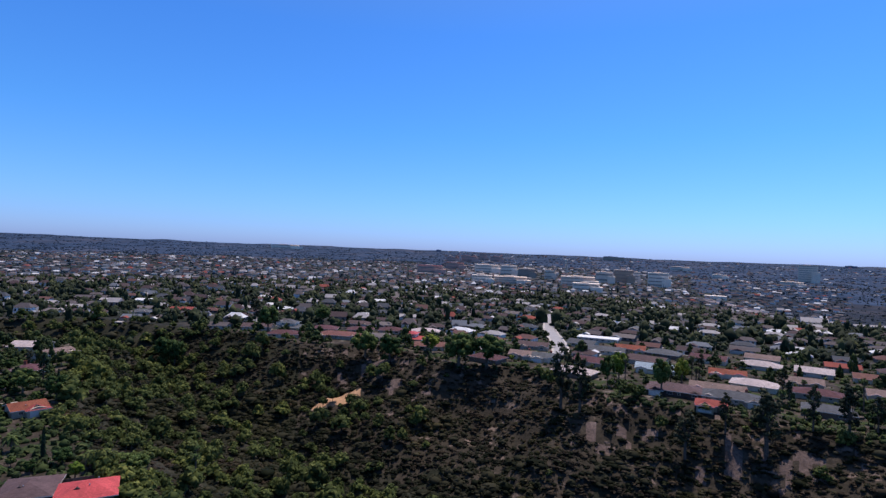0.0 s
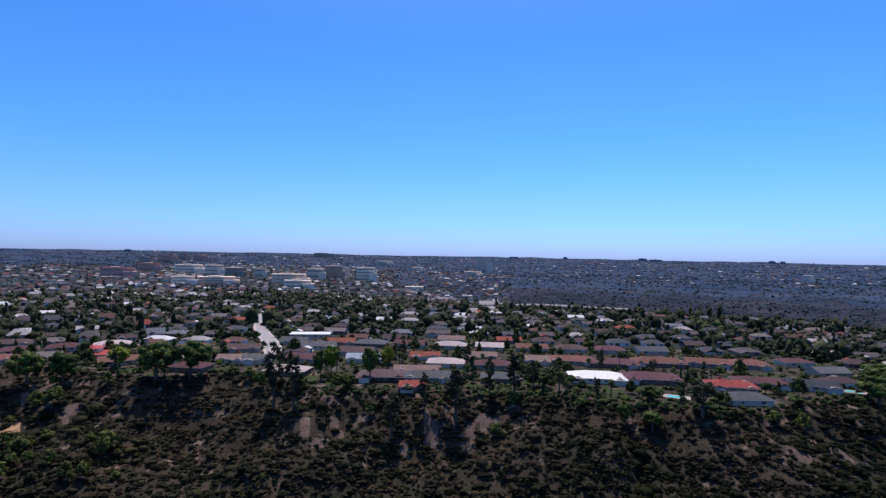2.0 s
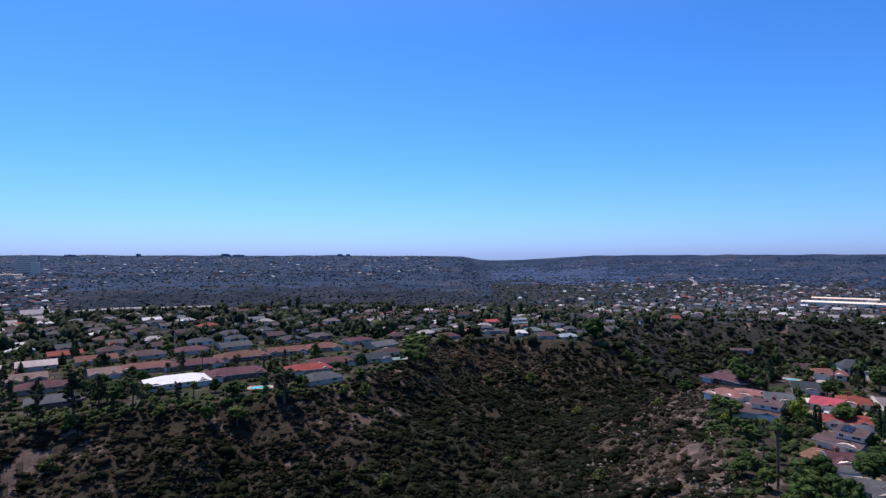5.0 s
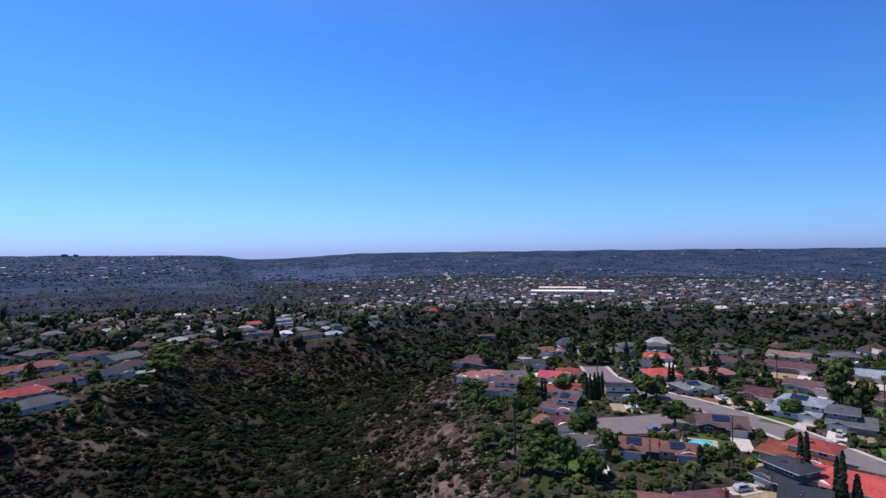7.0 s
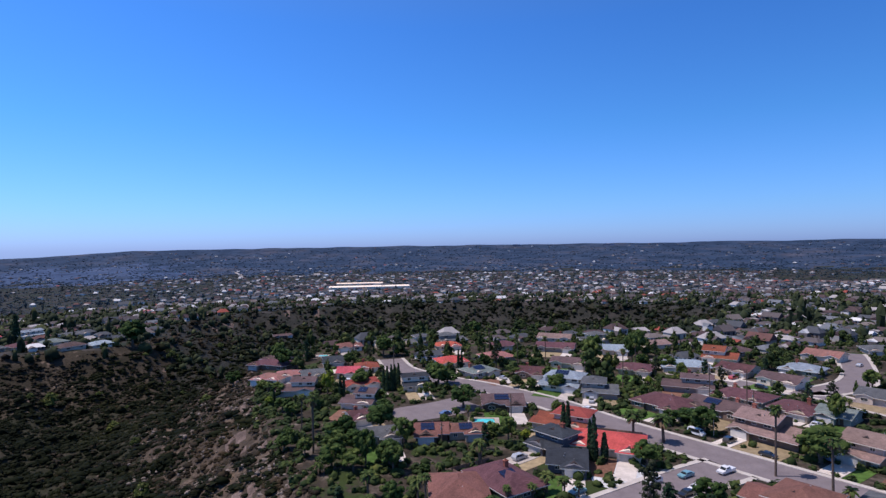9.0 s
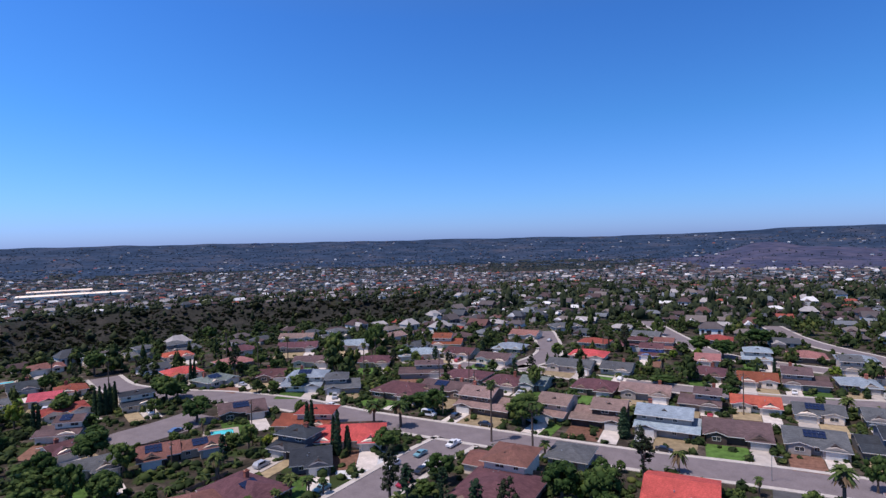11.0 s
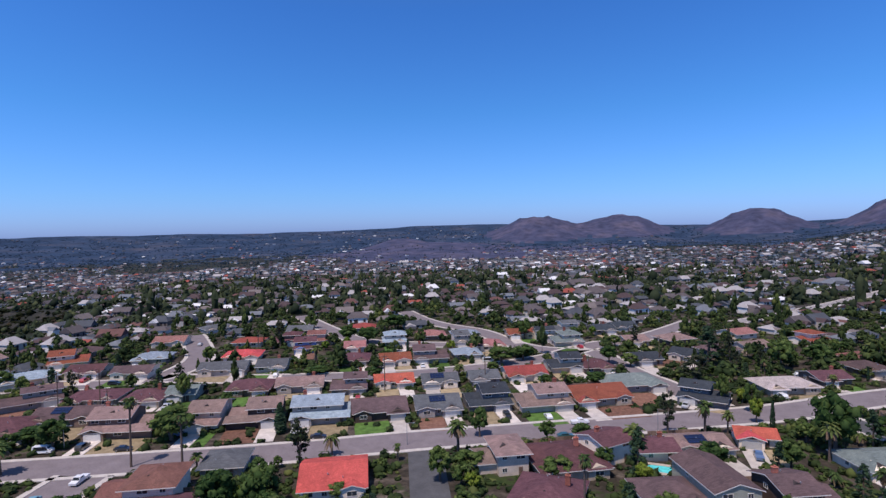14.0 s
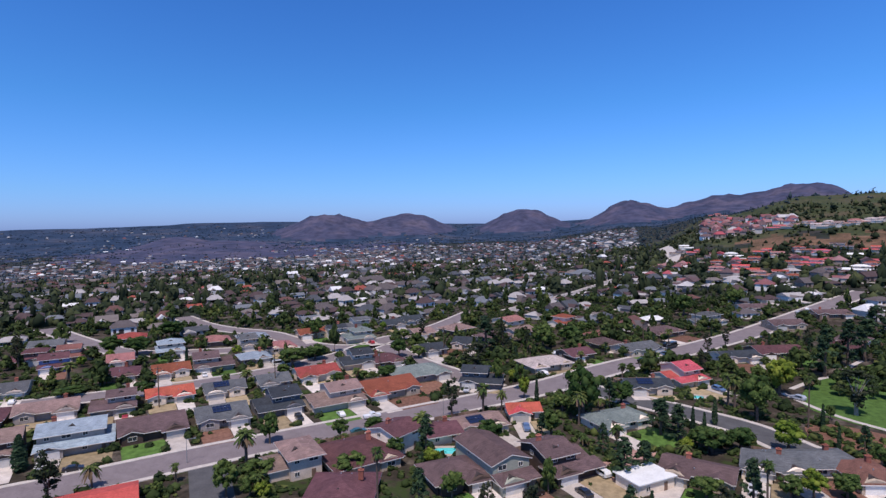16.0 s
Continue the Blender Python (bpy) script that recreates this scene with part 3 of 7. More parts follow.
MAIN = [(251.5, -2.6), (237.4, -21.7), (223.4, -34.5), (208.1, -47.2), (185.1, -58.7), (163.4, -74), (148.1, -84.9), (126.4, -100.2), (107.2, -114.3), (85.5, -132.8), (72.8, -142.3),
        (52.3, -157.7), (33.2, -171.1), (11.5, -187.7), (-7.7, -202.3), (-19.1, -213.2), (-39.6, -234.9), (-74, -264.3), (-135.3, -323), (-186.4, -368.9), (-242.6, -421.3)]
road(MAIN)
road([(145.5, -79.1), (138.3, -64), (130.3, -50.8), (124.9, -41.5), (109.8, -15.3), (89.4, 17.9)])
road([(76.6, -130.2), (65.1, -112.3), (53.6, -94.5)], 9.2, M_DARK_ASPHALT, walks=False, label="dark asphalt side lane", lift=0.05)
road([(293.6, -224.7), (284.7, -219.6), (251.5, -196.6), (231.1, -182.6), (219.6, -164.7), (215.4, -149.4), (223.4, -135.3), (240, -123.8), (268.1, -114.9), (283.4, -112.3)], 11.6)
road([(215.4, -149.4), (188.7, -158.8), (165.6, -170.6), (144.9, -183.1), (125.1, -194.9), (108.1, -209.4), (92.7, -227.2), (77.9, -248.9), (72.8, -266.8), (66.4, -286), (57.4, -296.2), (48.5, -308.9), (39.6, -334.5), (28.1, -383)], 11.0)
road([(298.7, 20.4), (271.9, 14), (259.1, 2.6), (251.5, -2.6)], 11.6)
road([(72.8, -266.8), (62.6, -269.4), (49.8, -250.2), (40.9, -237.4), (23, -219.6), (7.7, -201.7)], 10.4)
road([(72.8, -266.8), (86.8, -263), (104.7, -269.4), (136.6, -298.7), (157, -305.1), (187.7, -321.7), (229.8, -363.8)], 11.0)
road([(136.6, -255.3), (173.6, -243.8), (197.9, -251.5), (236.2, -277), (293.6, -319.1)], 10.4)
road([(-25.5, -204.3), (-42.8, -190.6), (-55.3, -179), (-67.4, -168), (-72.8, -154.2), (-79.1, -141.7), (-89.4, -121.3)], 10.4, M_DARK_ASPHALT)
road([(-60, 346), (-68, 390), (-92, 466), (-112, 586), (-132, 648)], 8.0, M_PALE_STREET, label="pale concrete street running away")
road([(213.2, -15.3), (204.3, -2.6), (200.4, 7.7), (195.3, 12.8)], 18.3, walks=False, label="grey asphalt turning court")
road([(1468.1, -482.6), (907.7, -303.8), (865, -289)], 13.4, M_CONCRETE, step=25, lift=0.5, label="pale street on the next mesa")
road([(-263, -1025.1), (-236.2, -887.2), (-215.7, -783.8), (-191.5, -714.9)], 13.0, M_CONCRETE, step=20, lift=0.6, label="pale road climbing the hillside")
road([(3.8, -388.1), (-21.7, -436.6), (-51.1, -485.1), (-114.9, -600)], 9.0, M_OLD_STREET, step=12, lift=0.3, label="pale street on the slope")
road([(-60, 1010), (109, 1156), (260, 1290), (395, 1333), (502, 1266), (580, 1225)], 30, M_OLD_STREET, walks=False, step=25, lift=1.0, label="pale motorway on the valley floor")
road([(60, 1560), (150, 1480), (190, 1380)], 46, M_ASPHALT, walks=False, step=20, lift=1.0, label="wide grey car park on the valley side")
road([(3132.8, 1076.2), (2778.7, 920.2), (2478.7, 810.2)], 15.0, M_OLD_STREET, walks=False, step=60, lift=1.5, label="pale motorway in the far valley")


# ---- houses ----
FRONTS = []  # houses with a garage towards a street
SPOTS = []  # (x, y, radius) of what stands on the ground
rng = random.Random(11)


def gable_x(w, d, rise, over, t=0.2):
    """Roof slab with its ridge along x; the wall top is z = 0."""
    D, s = d / 2 + over, rise / (d / 2)
    e = -over * s
    return Solid().prism_x([(-D, e - t), (0, rise - t), (D, e - t), (D, e), (0, rise), (-D, e)][::1], -w / 2 - over * 0.7, w / 2 + over * 0.7)


def gable_y(w, d, rise, over, t=0.2):
    W, s = w / 2 + over, rise / (w / 2)
    e = -over * s
    return Solid().prism_y([(-W, e - t), (0, rise - t), (W, e - t), (W, e), (0, rise), (-W, e)], -d / 2 - over * 0.7, d / 2 + over * 0.7)


def hip(w, d, rise, over, t=0.2):
    s = Solid()
    W, D = w / 2 + over, d / 2 + over
    e = -over * rise / (min(w, d) / 2)
    if w >= d:
        r = [(-(W - D) - 0.3, 0, rise), (W - D + 0.3, 0, rise)]
        top = [(0, 1, 9, 8), (1, 2, 9), (2, 3, 8, 9), (3, 0, 8)]
    else:
        r = [(0, -(D - W) - 0.3, rise), (0, D - W + 0.3, rise)]
        top = [(0, 1, 8), (1, 2, 9, 8), (2, 3, 9), (3, 0, 8, 9)]
    ring = [(-W, -D), (W, -D), (W, D), (-W, D)]
    s.add([(x, y, e) for x, y in ring] + [(x, y, e - t) for x, y in ring] + r,
          top + [(4, 5, 1, 0), (5, 6, 2, 1), (6, 7, 3, 2), (7, 4, 0, 3), (7, 6, 5, 4)])
    return s


def roof_mesh(solid, name, cover):
    """Roof covering on the slopes, painted fascia on the edges and eaves."""
    v = np.array(solid.v)
    slots = []
    for f in solid.f:
        n = np.cross(v[f[1]] - v[f[0]], v[f[2]] - v[f[1]])
        slots.append(0 if n[2] > 0.3 * np.linalg.norm(n) else 1)
    return mesh_from(name, solid.v, solid.f, [cover, M_TRIM], slots)


def bar_frame(w, h, t=0.09, deep=0.08):
    s = Solid()
    s.box(-w / 2, -deep, 0, w / 2, 0, t).box(-w / 2, -deep, h - t, w / 2, 0, h)
    s.box(-w / 2, -deep, t, -w / 2 + t, 0, h - t).box(w / 2 - t, -deep, t, w / 2, 0, h - t).box(-t / 3, -deep, t, t / 3, 0, h - t)
    return s


def small_meshes():
    # a sectional door: four leaves with grooves between, drawn as one profile
    face = [(-0.09, 2.15)]
    for z in (1.61, 1.08, 0.54):
        face += [(-0.09, z + 0.03), (-0.05, z + 0.02), (-0.05, z - 0.02), (-0.09, z - 0.03)]
    g = Solid().prism_x(([(0.02, 2.15)] + face + [(-0.09, 0), (0.02, 0)]), -2.4, 2.4)
    c = Solid().box(-0.55, -0.4, 0, 0.55, 0.4, 2.0).box(-0.65, -0.5, 2.0, 0.65, 0.5, 2.15).box(-0.25, -0.2, 2.15, 0.25, 0.2, 2.45)
    return {
        "frame_small": bar_frame(1.3, 1.1).mesh("window_frame", M_TRIM), "pane_small": Solid().box(-0.6, -0.03, 0.07, 0.6, 0.01, 1.03).mesh("pane", M_PANE),
        "frame_wide": bar_frame(2.3, 1.25).mesh("window_frame", M_TRIM), "pane_wide": Solid().box(-1.1, -0.03, 0.07, 1.1, 0.01, 1.18).mesh("pane", M_PANE),
        "garage": g.mesh("garage_door", M_GARAGE),
        "door": Solid().box(-0.5, -0.06, 0, 0.5, 0.02, 2.05).box(-0.38, -0.09, 1.1, 0.38, -0.06, 1.9).box(-0.38, -0.09, 0.15, 0.38, -0.06, 0.95).mesh("front_door", M_DOOR),
        "chimney": c.mesh("chimney", M_BRICK),
        "solar": Solid().box(-0.5, -0.82, 0, 0.5, 0.82, 0.05).mesh("solar_panel", M_SOLAR),
        "vent": Solid().tube([(0, 0, -0.3), (0, 0, 0.35), (0, 0, 0.36), (0, 0, 0.48)], [0.09, 0.09, 0.17, 0.12], 6).mesh("roof_vent", M_METAL),
        "skylight": Solid().box(-0.6, -0.4, -0.05, 0.6, 0.4, 0.14).mesh("skylight", M_TRIM),
        "gablet": Solid().add([(-1.3, 0, 0), (1.3, 0, 0), (0, 0, 0.62), (0, 1.7, 0.6)], [(0, 1, 2), (0, 2, 3), (2, 1, 3), (1, 0, 3)]).mesh("gablet", M_VENT),
    }


SMALL = small_meshes()
ROOF_WORD = {"tan": "light brown", "brown": "dark brown", "maroon": "maroon", "grey": "grey", "slate": "dark slate", "red": "bright orange-red", "terra": "terracotta",
             "ochre": "faded terracotta", "pink": "pinkish", "crimson": "crimson", "bluegrey": "pale blue-grey", "green": "grey-green", "palepink": "pale pinkish", "white": "white"}
WALL_WORD = {"white": "white", "pale": "pale grey", "cream": "cream", "tan": "tan", "brown": "brown", "umber": "dark brown", "grey": "grey", "slate": "slate-blue", "sage": "sage-green", "blue": "blue"}


def house(x, y, turn, w, d, storeys, roof, rc, wc, solar=False, plainer=False, rear=False):
    """A house with its front along local -y. Two-storey ones have a low garage in front of a taller body."""
    r = random.Random(int(x * 7 + y * 13))
    z = ground_z(x, y)
    SPOTS.append((x, y, 0.5 * math.hypot(w, d)))
    tiles = "tile" if rc in ("red", "terra", "ochre", "pink", "crimson") else "shingle"
    form = {"gable": "gabled", "hip": "hipped", "front": "front-gabled", "flat": "flat"}[roof]
    h = thing("house", pose(x, y, z, 0, 0, turn), f"{'two' if storeys == 2 else 'one'}-storey {WALL_WORD[wc]} house with {form} {ROOF_WORD[rc]} {tiles if roof != 'flat' else 'sheet'} roof", "house")
    W, T = WALL[wc], ROOF[rc]
    top = 5.5 if storeys == 2 else 2.75
    slope = r.uniform(0.27, 0.34) if rc != "bluegrey" else 0.3
    garage = (not plainer or storeys == 2) and roof != "flat" and w > 9 and not rear
    if garage and math.hypot(x, y) < 345:
        FRONTS.append((x, y, turn, w, d))
    side_sign = -1 if int(x * 7 + y * 13) % 2 else 1
    gx = side_sign * (w / 2 - 3.1)
    uw, ux, two = w, 0.0, False
    set_back = (3.6 if storeys == 2 else 2.2) if garage else 0.0  # the body stands behind the garage's front
    bd = d - set_back
    by = set_back / 2
    # body
    if roof == "flat":
        part("wall", Solid().box(-w / 2, -d / 2, -0.5, w / 2, d / 2, top).mesh("wall", W), h)
        part("roof", Solid().box(-w / 2 - 0.5, -d / 2 - 0.5, top, w / 2 + 0.5, d / 2 + 0.5, top + 0.25).mesh("roof", T), h)
        ridge = top + 0.25
        rise = 0.0
    else:
        kind = roof
        two = storeys == 2 and kind != "front" and w > 11
        uw = (0.88 if rc == "bluegrey" else 0.62) * w if two else w  # the taller part of a two-storey house
        ux = side_sign * (w - uw) / 2
        if kind == "front":
            rise = slope * w / 2
            s = Solid().prism_y([(-w / 2, -0.5), (w / 2, -0.5), (w / 2, top), (0, top + rise), (-w / 2, top)], by - bd / 2, by + bd / 2)
            rf = gable_y(w, bd, rise, 0.6)
        elif kind == "gable":
            rise = slope * bd / 2
            s = Solid().prism_x([(by - bd / 2, -0.5), (by + bd / 2, -0.5), (by + bd / 2, top), (by, top + rise), (by - bd / 2, top)], ux - uw / 2, ux + uw / 2)
            rf = gable_x(uw, bd, rise, 0.95)
        else:
            rise = slope * min(uw, bd) / 2
            s = Solid().box(ux - uw / 2, by - bd / 2, -0.5, ux + uw / 2, by + bd / 2, top)
            rf = hip(uw, bd, rise, 0.95)
        part("wall", s.mesh("wall", W), h)
        part("roof", roof_mesh(rf, "roof", T), h, at=pose(ux, by, top + 0.12))
        ridge = top + rise
        if two:
            # a low wing beside the tall part
            lw, ld = w - uw + 0.4, bd * 0.78
            lx, ly, lr = -side_sign * (w - lw) / 2, by + bd * 0.06, slope * bd * 0.39
            part("wing_wall", Solid().prism_x([(ly - ld / 2, -0.5), (ly + ld / 2, -0.5), (ly + ld / 2, 2.7), (ly, 2.7 + lr), (ly - ld / 2, 2.7)], lx - lw / 2, lx + lw / 2).mesh("wing_wall", W), h)
            part("wing_roof", roof_mesh(gable_x(lw, ld, lr, 0.6), "wing_roof", T), h, at=pose(lx, ly, 2.82))
        elif kind != "front" and w > 12.5 and not plainer:
            # a cross wing at the other end from the garage
            cw, cd = 5.2, bd * 0.72
            cx, cy, cr = -side_sign * (w / 2 - 3.0), by - bd / 2 + cd / 2 - 1.1, slope * 2.6
            part("wing_wall", Solid().prism_y([(cx - cw / 2, -0.5), (cx + cw / 2, -0.5), (cx + cw / 2, 2.7), (cx, 2.7 + cr), (cx - cw / 2, 2.7)], cy - cd / 2, cy + cd / 2).mesh("wing_wall", W), h)
            part("wing_roof", roof_mesh((hip if kind == "hip" else gable_y)(cw, cd, cr, 0.6), "wing_roof", T), h, at=pose(cx, cy, 2.84))
            win = part("window_frame", SMALL["frame_wide"], h, "", pose(cx, cy - cd / 2 - 0.02, 0.95))
            part("pane", SMALL["pane_wide"], win)
        if garage:
            gw, gd, gt = 6.2, 6.5, 2.6
            gy = -d / 2 + gd / 2 - (0.6 if storeys == 2 else 0.3)
            grise = slope * gw / 2 * 0.9
            low = r.random() < 0.72
            if storeys == 2:
                # a lean-to roof runs along the front of the tall part
                part("porch_wall", Solid().box(-w / 2, -d / 2 + 0.9, -0.5, w / 2, -d / 2 + set_back, 2.5).mesh("porch_wall", W), h)
                part("porch_roof", roof_mesh(Solid().prism_x([(-d / 2 - 0.8, 2.36), (-d / 2 + set_back + 0.05, 3.3), (-d / 2 + set_back + 0.05, 3.48), (-d / 2 - 0.8, 2.54)], -w / 2 - 0.6, w / 2 + 0.6), "porch_roof", T), h)
            part("garage_wall", Solid().prism_y([(gx - gw / 2, -0.5), (gx + gw / 2, -0.5), (gx + gw / 2, gt), (gx, gt + grise), (gx - gw / 2, gt)], gy - gd / 2, gy + gd / 2).mesh("garage_wall", W), h)
            part("garage_roof", roof_mesh(gable_y(gw, gd, grise, 0.6) if not low else hip(gw, gd, grise, 0.6), "garage_roof", T), h, at=pose(gx, gy, gt + 0.1))
            part("garage_door", SMALL["garage"], h, "panelled garage door", pose(gx, gy - gd / 2 - 0.02, 0))
            if not plainer:
                part("gablet", SMALL["gablet"], h, "dark gable vent", pose(gx, gy - gd / 2 + (0.9 if low else -0.46), gt + (0.52 if low else 0.3)))
            if not plainer and storeys == 2 and roof != "front":
                part("gablet", SMALL["gablet"], h, "dark gable vent", pose(ux, by - bd * 0.3, top + rise * 0.36))
        elif not plainer and roof == "hip" and r.random() < 0.6:
            part("gablet", SMALL["gablet"], h, "dark gable vent", pose(r.uniform(-0.2, 0.2) * w, by - bd / 4, top + rise * 0.42))
    if not plainer:
        paving = r.choice((M_DRIVE, M_DRIVE, M_COPING, M_PAVING, M_DRIVE))
        if paving:
            pw = w * r.uniform(0.45, 0.8)
            px = r.uniform(-0.5, 0.5) * (w - pw)
            part("patio", Solid().box(px - pw / 2, d / 2 - 0.1, -0.3, px + pw / 2, d / 2 + r.uniform(2.8, 4.6), 0.1).mesh("patio", paving), h, "paved patio behind the house")
    # windows and door
    f = -d / 2 + set_back - 0.02
    levels = [0.95] + ([3.95] if storeys == 2 else [])
    for lv in levels:
        n = max(2, int(w / 3.6)) if not plainer else 2
        for k in range(n):
            wx = -w / 2 + (k + 0.5) * w / n
            if lv < 2 and garage and abs(wx - gx) < 3.9 or lv > 2 and abs(wx - ux) > uw / 2 - 0.9:
                continue
            if lv < 2 and not two and not plainer and w > 12.5 and roof != "flat" and abs(wx + side_sign * (w / 2 - 3.0)) < 3.4 or lv < 2 and two and abs(wx - ux) > uw / 2:
                continue
            big = (k + int(x)) % 2 == 0 or lv > 2 and plainer
            if lv < 2 and k == n - 1 and not plainer and not (garage and gx > 0):
                part("front_door", SMALL["door"], h, "", pose(wx, -d / 2 + 0.88 if storeys == 2 and garage else f, 0))
                continue
            key = "wide" if big else "small"
            win = part("window_frame", SMALL["frame_" + key], h, "", pose(wx, -d / 2 + 0.88 if lv < 2 and storeys == 2 and garage else f, lv))
            part("pane", SMALL["pane_" + key], win)
        if not plainer:
            for side in (-1, 1):
                if two and (lv < 2 or side != side_sign):
                    continue
                win = part("window_frame", SMALL["frame_small"], h, "", pose(side * (w / 2 + 0.02), by + r.uniform(-0.2, 0.2) * bd, lv, 0, 0, 90 * side))
                part("pane", SMALL["pane_small"], win)
    if roof == "flat" or plainer and not solar:
        return h
    # on the roof
    if r.random() < 0.4 and not plainer:
        part("chimney", SMALL["chimney"], h, "brick chimney", pose(ux + r.choice((-1, 1)) * uw * r.uniform(0.15, 0.3), by + bd * 0.1, ridge - 1.0))
    for _ in range(r.randint(1, 2) if not plainer else 0):
        vy = r.uniform(0.15, 0.35) * bd * r.choice((-1, 1))
        if roof != "front":
            part("roof_vent", SMALL["vent"], h, "", pose(ux + r.uniform(-0.2, 0.2) * uw, by + vy, ridge - abs(vy) * rise / (bd / 2 if roof == "gable" else min(uw, bd) / 2) + 0.1))
    if solar and roof != "front":
        a = math.degrees(math.atan2(rise, bd / 2 if roof == "gable" else min(uw, bd) / 2))
        span = bd / 2 if roof == "gable" else min(uw, bd) / 2
        rows, cols, x0 = 2, min(5, int(uw / 2.4)), ux + r.uniform(-0.1, 0.05) * uw
        for i in range(rows):
            for j in range(cols):
                py = -span * 0.28 - i * 1.72
                if -py > span - 0.7:
                    continue
                part("solar_panel", SMALL["solar"], h, "dark blue solar panel", pose(x0 + (j - cols / 2) * 1.06, by + py, ridge + py * rise / span + 0.34, a))
    return h


DRIVES, GARDENS = [], []


def front_garden(x, y, turn, w, d, kinds, reach=8.0):
    """Concrete drive and planted strip between a house's front and the pavement."""
    GARDENS.append((x, y))
    m = pose(x, y, ground_z(x, y), 0, 0, turn)
    gx = (-1 if int(x * 7 + y * 13) % 2 else 1) * (w / 2 - 3.1)
    f = -d / 2 - 0.7
    ob = new("driveway", Solid().box(gx - 2.7, f - reach, -0.2, gx + 2.7, f + 0.4, 0.1).mesh("driveway", M_DRIVE))
    ob.matrix_basis = m
    tagged(ob, "pale concrete driveway in front of a garage", "driveway", kind="structure")
    lo, hi = (-w / 2, gx - 2.9) if gx > 0 else (gx + 2.9, w / 2)
    mat, text = {"lawn": (M_LAWN, "green front lawn"), "dry": (M_DRY_LAWN, "dry yellowed front lawn"), "mulch": (M_MULCH, "reddish bark mulch bed in a front garden")}[kinds]
    ob = new("front_lawn", Solid().box(lo, f - reach + 0.2, -0.2, hi, f + 1.2, 0.07).mesh("front_lawn", mat))
    ob.matrix_basis = m
    tagged(ob, text, "lawn", kind="structure")
    q = m @ Vector((gx, f - reach * 0.45, 0))
    DRIVES.append((q.x, q.y, turn))
    for k in (-0.3, 0.3):
        q = m @ Vector((k * w, f - reach / 2, 0))
        SPOTS.append((q.x, q.y, reach * 0.5))


zig = [(-1.22 + 0.153 * k, -0.03 if k % 2 else 0.0) for k in range(17)]
ring = zig + [(x, y + 0.05) for x, y in zig[::-1]]
m = len(ring)
PANEL = Solid().add([(x, y, 0.05) for x, y in ring] + [(x, y, 1.75) for x, y in ring],
                    [((i + 1) % m, i, m + i, m + (i + 1) % m)[::-1] for i in range(m)] + [(m + i, m + i + 1, 2 * m - 2 - i, 2 * m - 1 - i) for i in range(16)])
PANEL = PANEL.mesh("fence_panel", M_FENCE)
POST = Solid().box(-0.06, -0.06, -0.3, 0.06, 0.06, 1.85).mesh("post", M_FENCE)


def fence(x, y, turn, length):
    """A board fence from x, y along its local +x."""
    f = thing("fence", pose(x, y, ground_z(x, y), 0, 0, turn), "weathered brown board fence round a back garden", "fence", "garden fences")
    for k in range(max(2, int(length / 2.5))):
        part("fence_panel", PANEL, f, "", pose(1.25 + k * 2.5, 0, 0))
        if k % 2 == 0:
            part("post", POST, f, "", pose(k * 2.5, -0.08, 0))


def back_fence(x, y, turn, w, d):
    m = pose(x, y, 0, 0, 0, turn)
    a = m @ Vector((-w / 2 - 1.0, d / 2 + 5.5, 0))
    fence(a.x, a.y, turn, w + 2)
    b = m @ Vector((-w / 2 - 1.0, d / 2 - 3.0, 0))
    fence(b.x, b.y, turn + 90, 8.5)

# ---- trees ----
def leaf_sprays(centres, normals, sizes, rs, long=1.0):
    """Small leaf sprays as separate triangles."""
    n = len(centres)
    up = rs.normal(size=(n, 3))
    a = np.cross(normals, up)
    a /= np.linalg.norm(a, axis=1)[:, None] + 1e-9
    b = np.cross(normals, a)
    b /= np.linalg.norm(b, axis=1)[:, None] + 1e-9
    a, b = a * sizes[:, None] * 0.5, b * sizes[:, None] * 0.5 * long
    k = rs.uniform(0.7, 1.4, (n, 3, 1))
    v = np.stack([centres - a * 1.1 - b, centres + a * 1.1 - b, centres + b * 1.2], 1)
    v = centres[:, None] + (v - centres[:, None]) * k
    return v.reshape(-1, 3), np.arange(3 * n).reshape(n, 3)


ICO = []
for _k in range(5):
    _a, _b = 1.2566 * _k, 1.2566 * (_k + 0.5)
    ICO += [(0.894 * math.cos(_a), 0.894 * math.sin(_a), 0.447), (0.894 * math.cos(_b), 0.894 * math.sin(_b), -0.447)]
ICO = np.array(ICO + [(0, 0, 1), (0, 0, -1)])
ICO_F = []
for _k in range(5):
    _p, _q, _r, _s = 2 * _k, 2 * _k + 1, (2 * _k + 2) % 10, (2 * _k + 3) % 10
    ICO_F += [(_p, _r, 10), (_p, _q, _r), (_q, _s, _r), (_q, 11, _s)]
ICO_F = np.array(ICO_F)


def lump(rs, c, rad, flat=0.8):
    """An uneven solid lump of foliage."""
    return np.asarray(c) + ICO * rs.uniform(0.72, 1.2, (12, 1)) * rad * np.array([1, 1, flat])


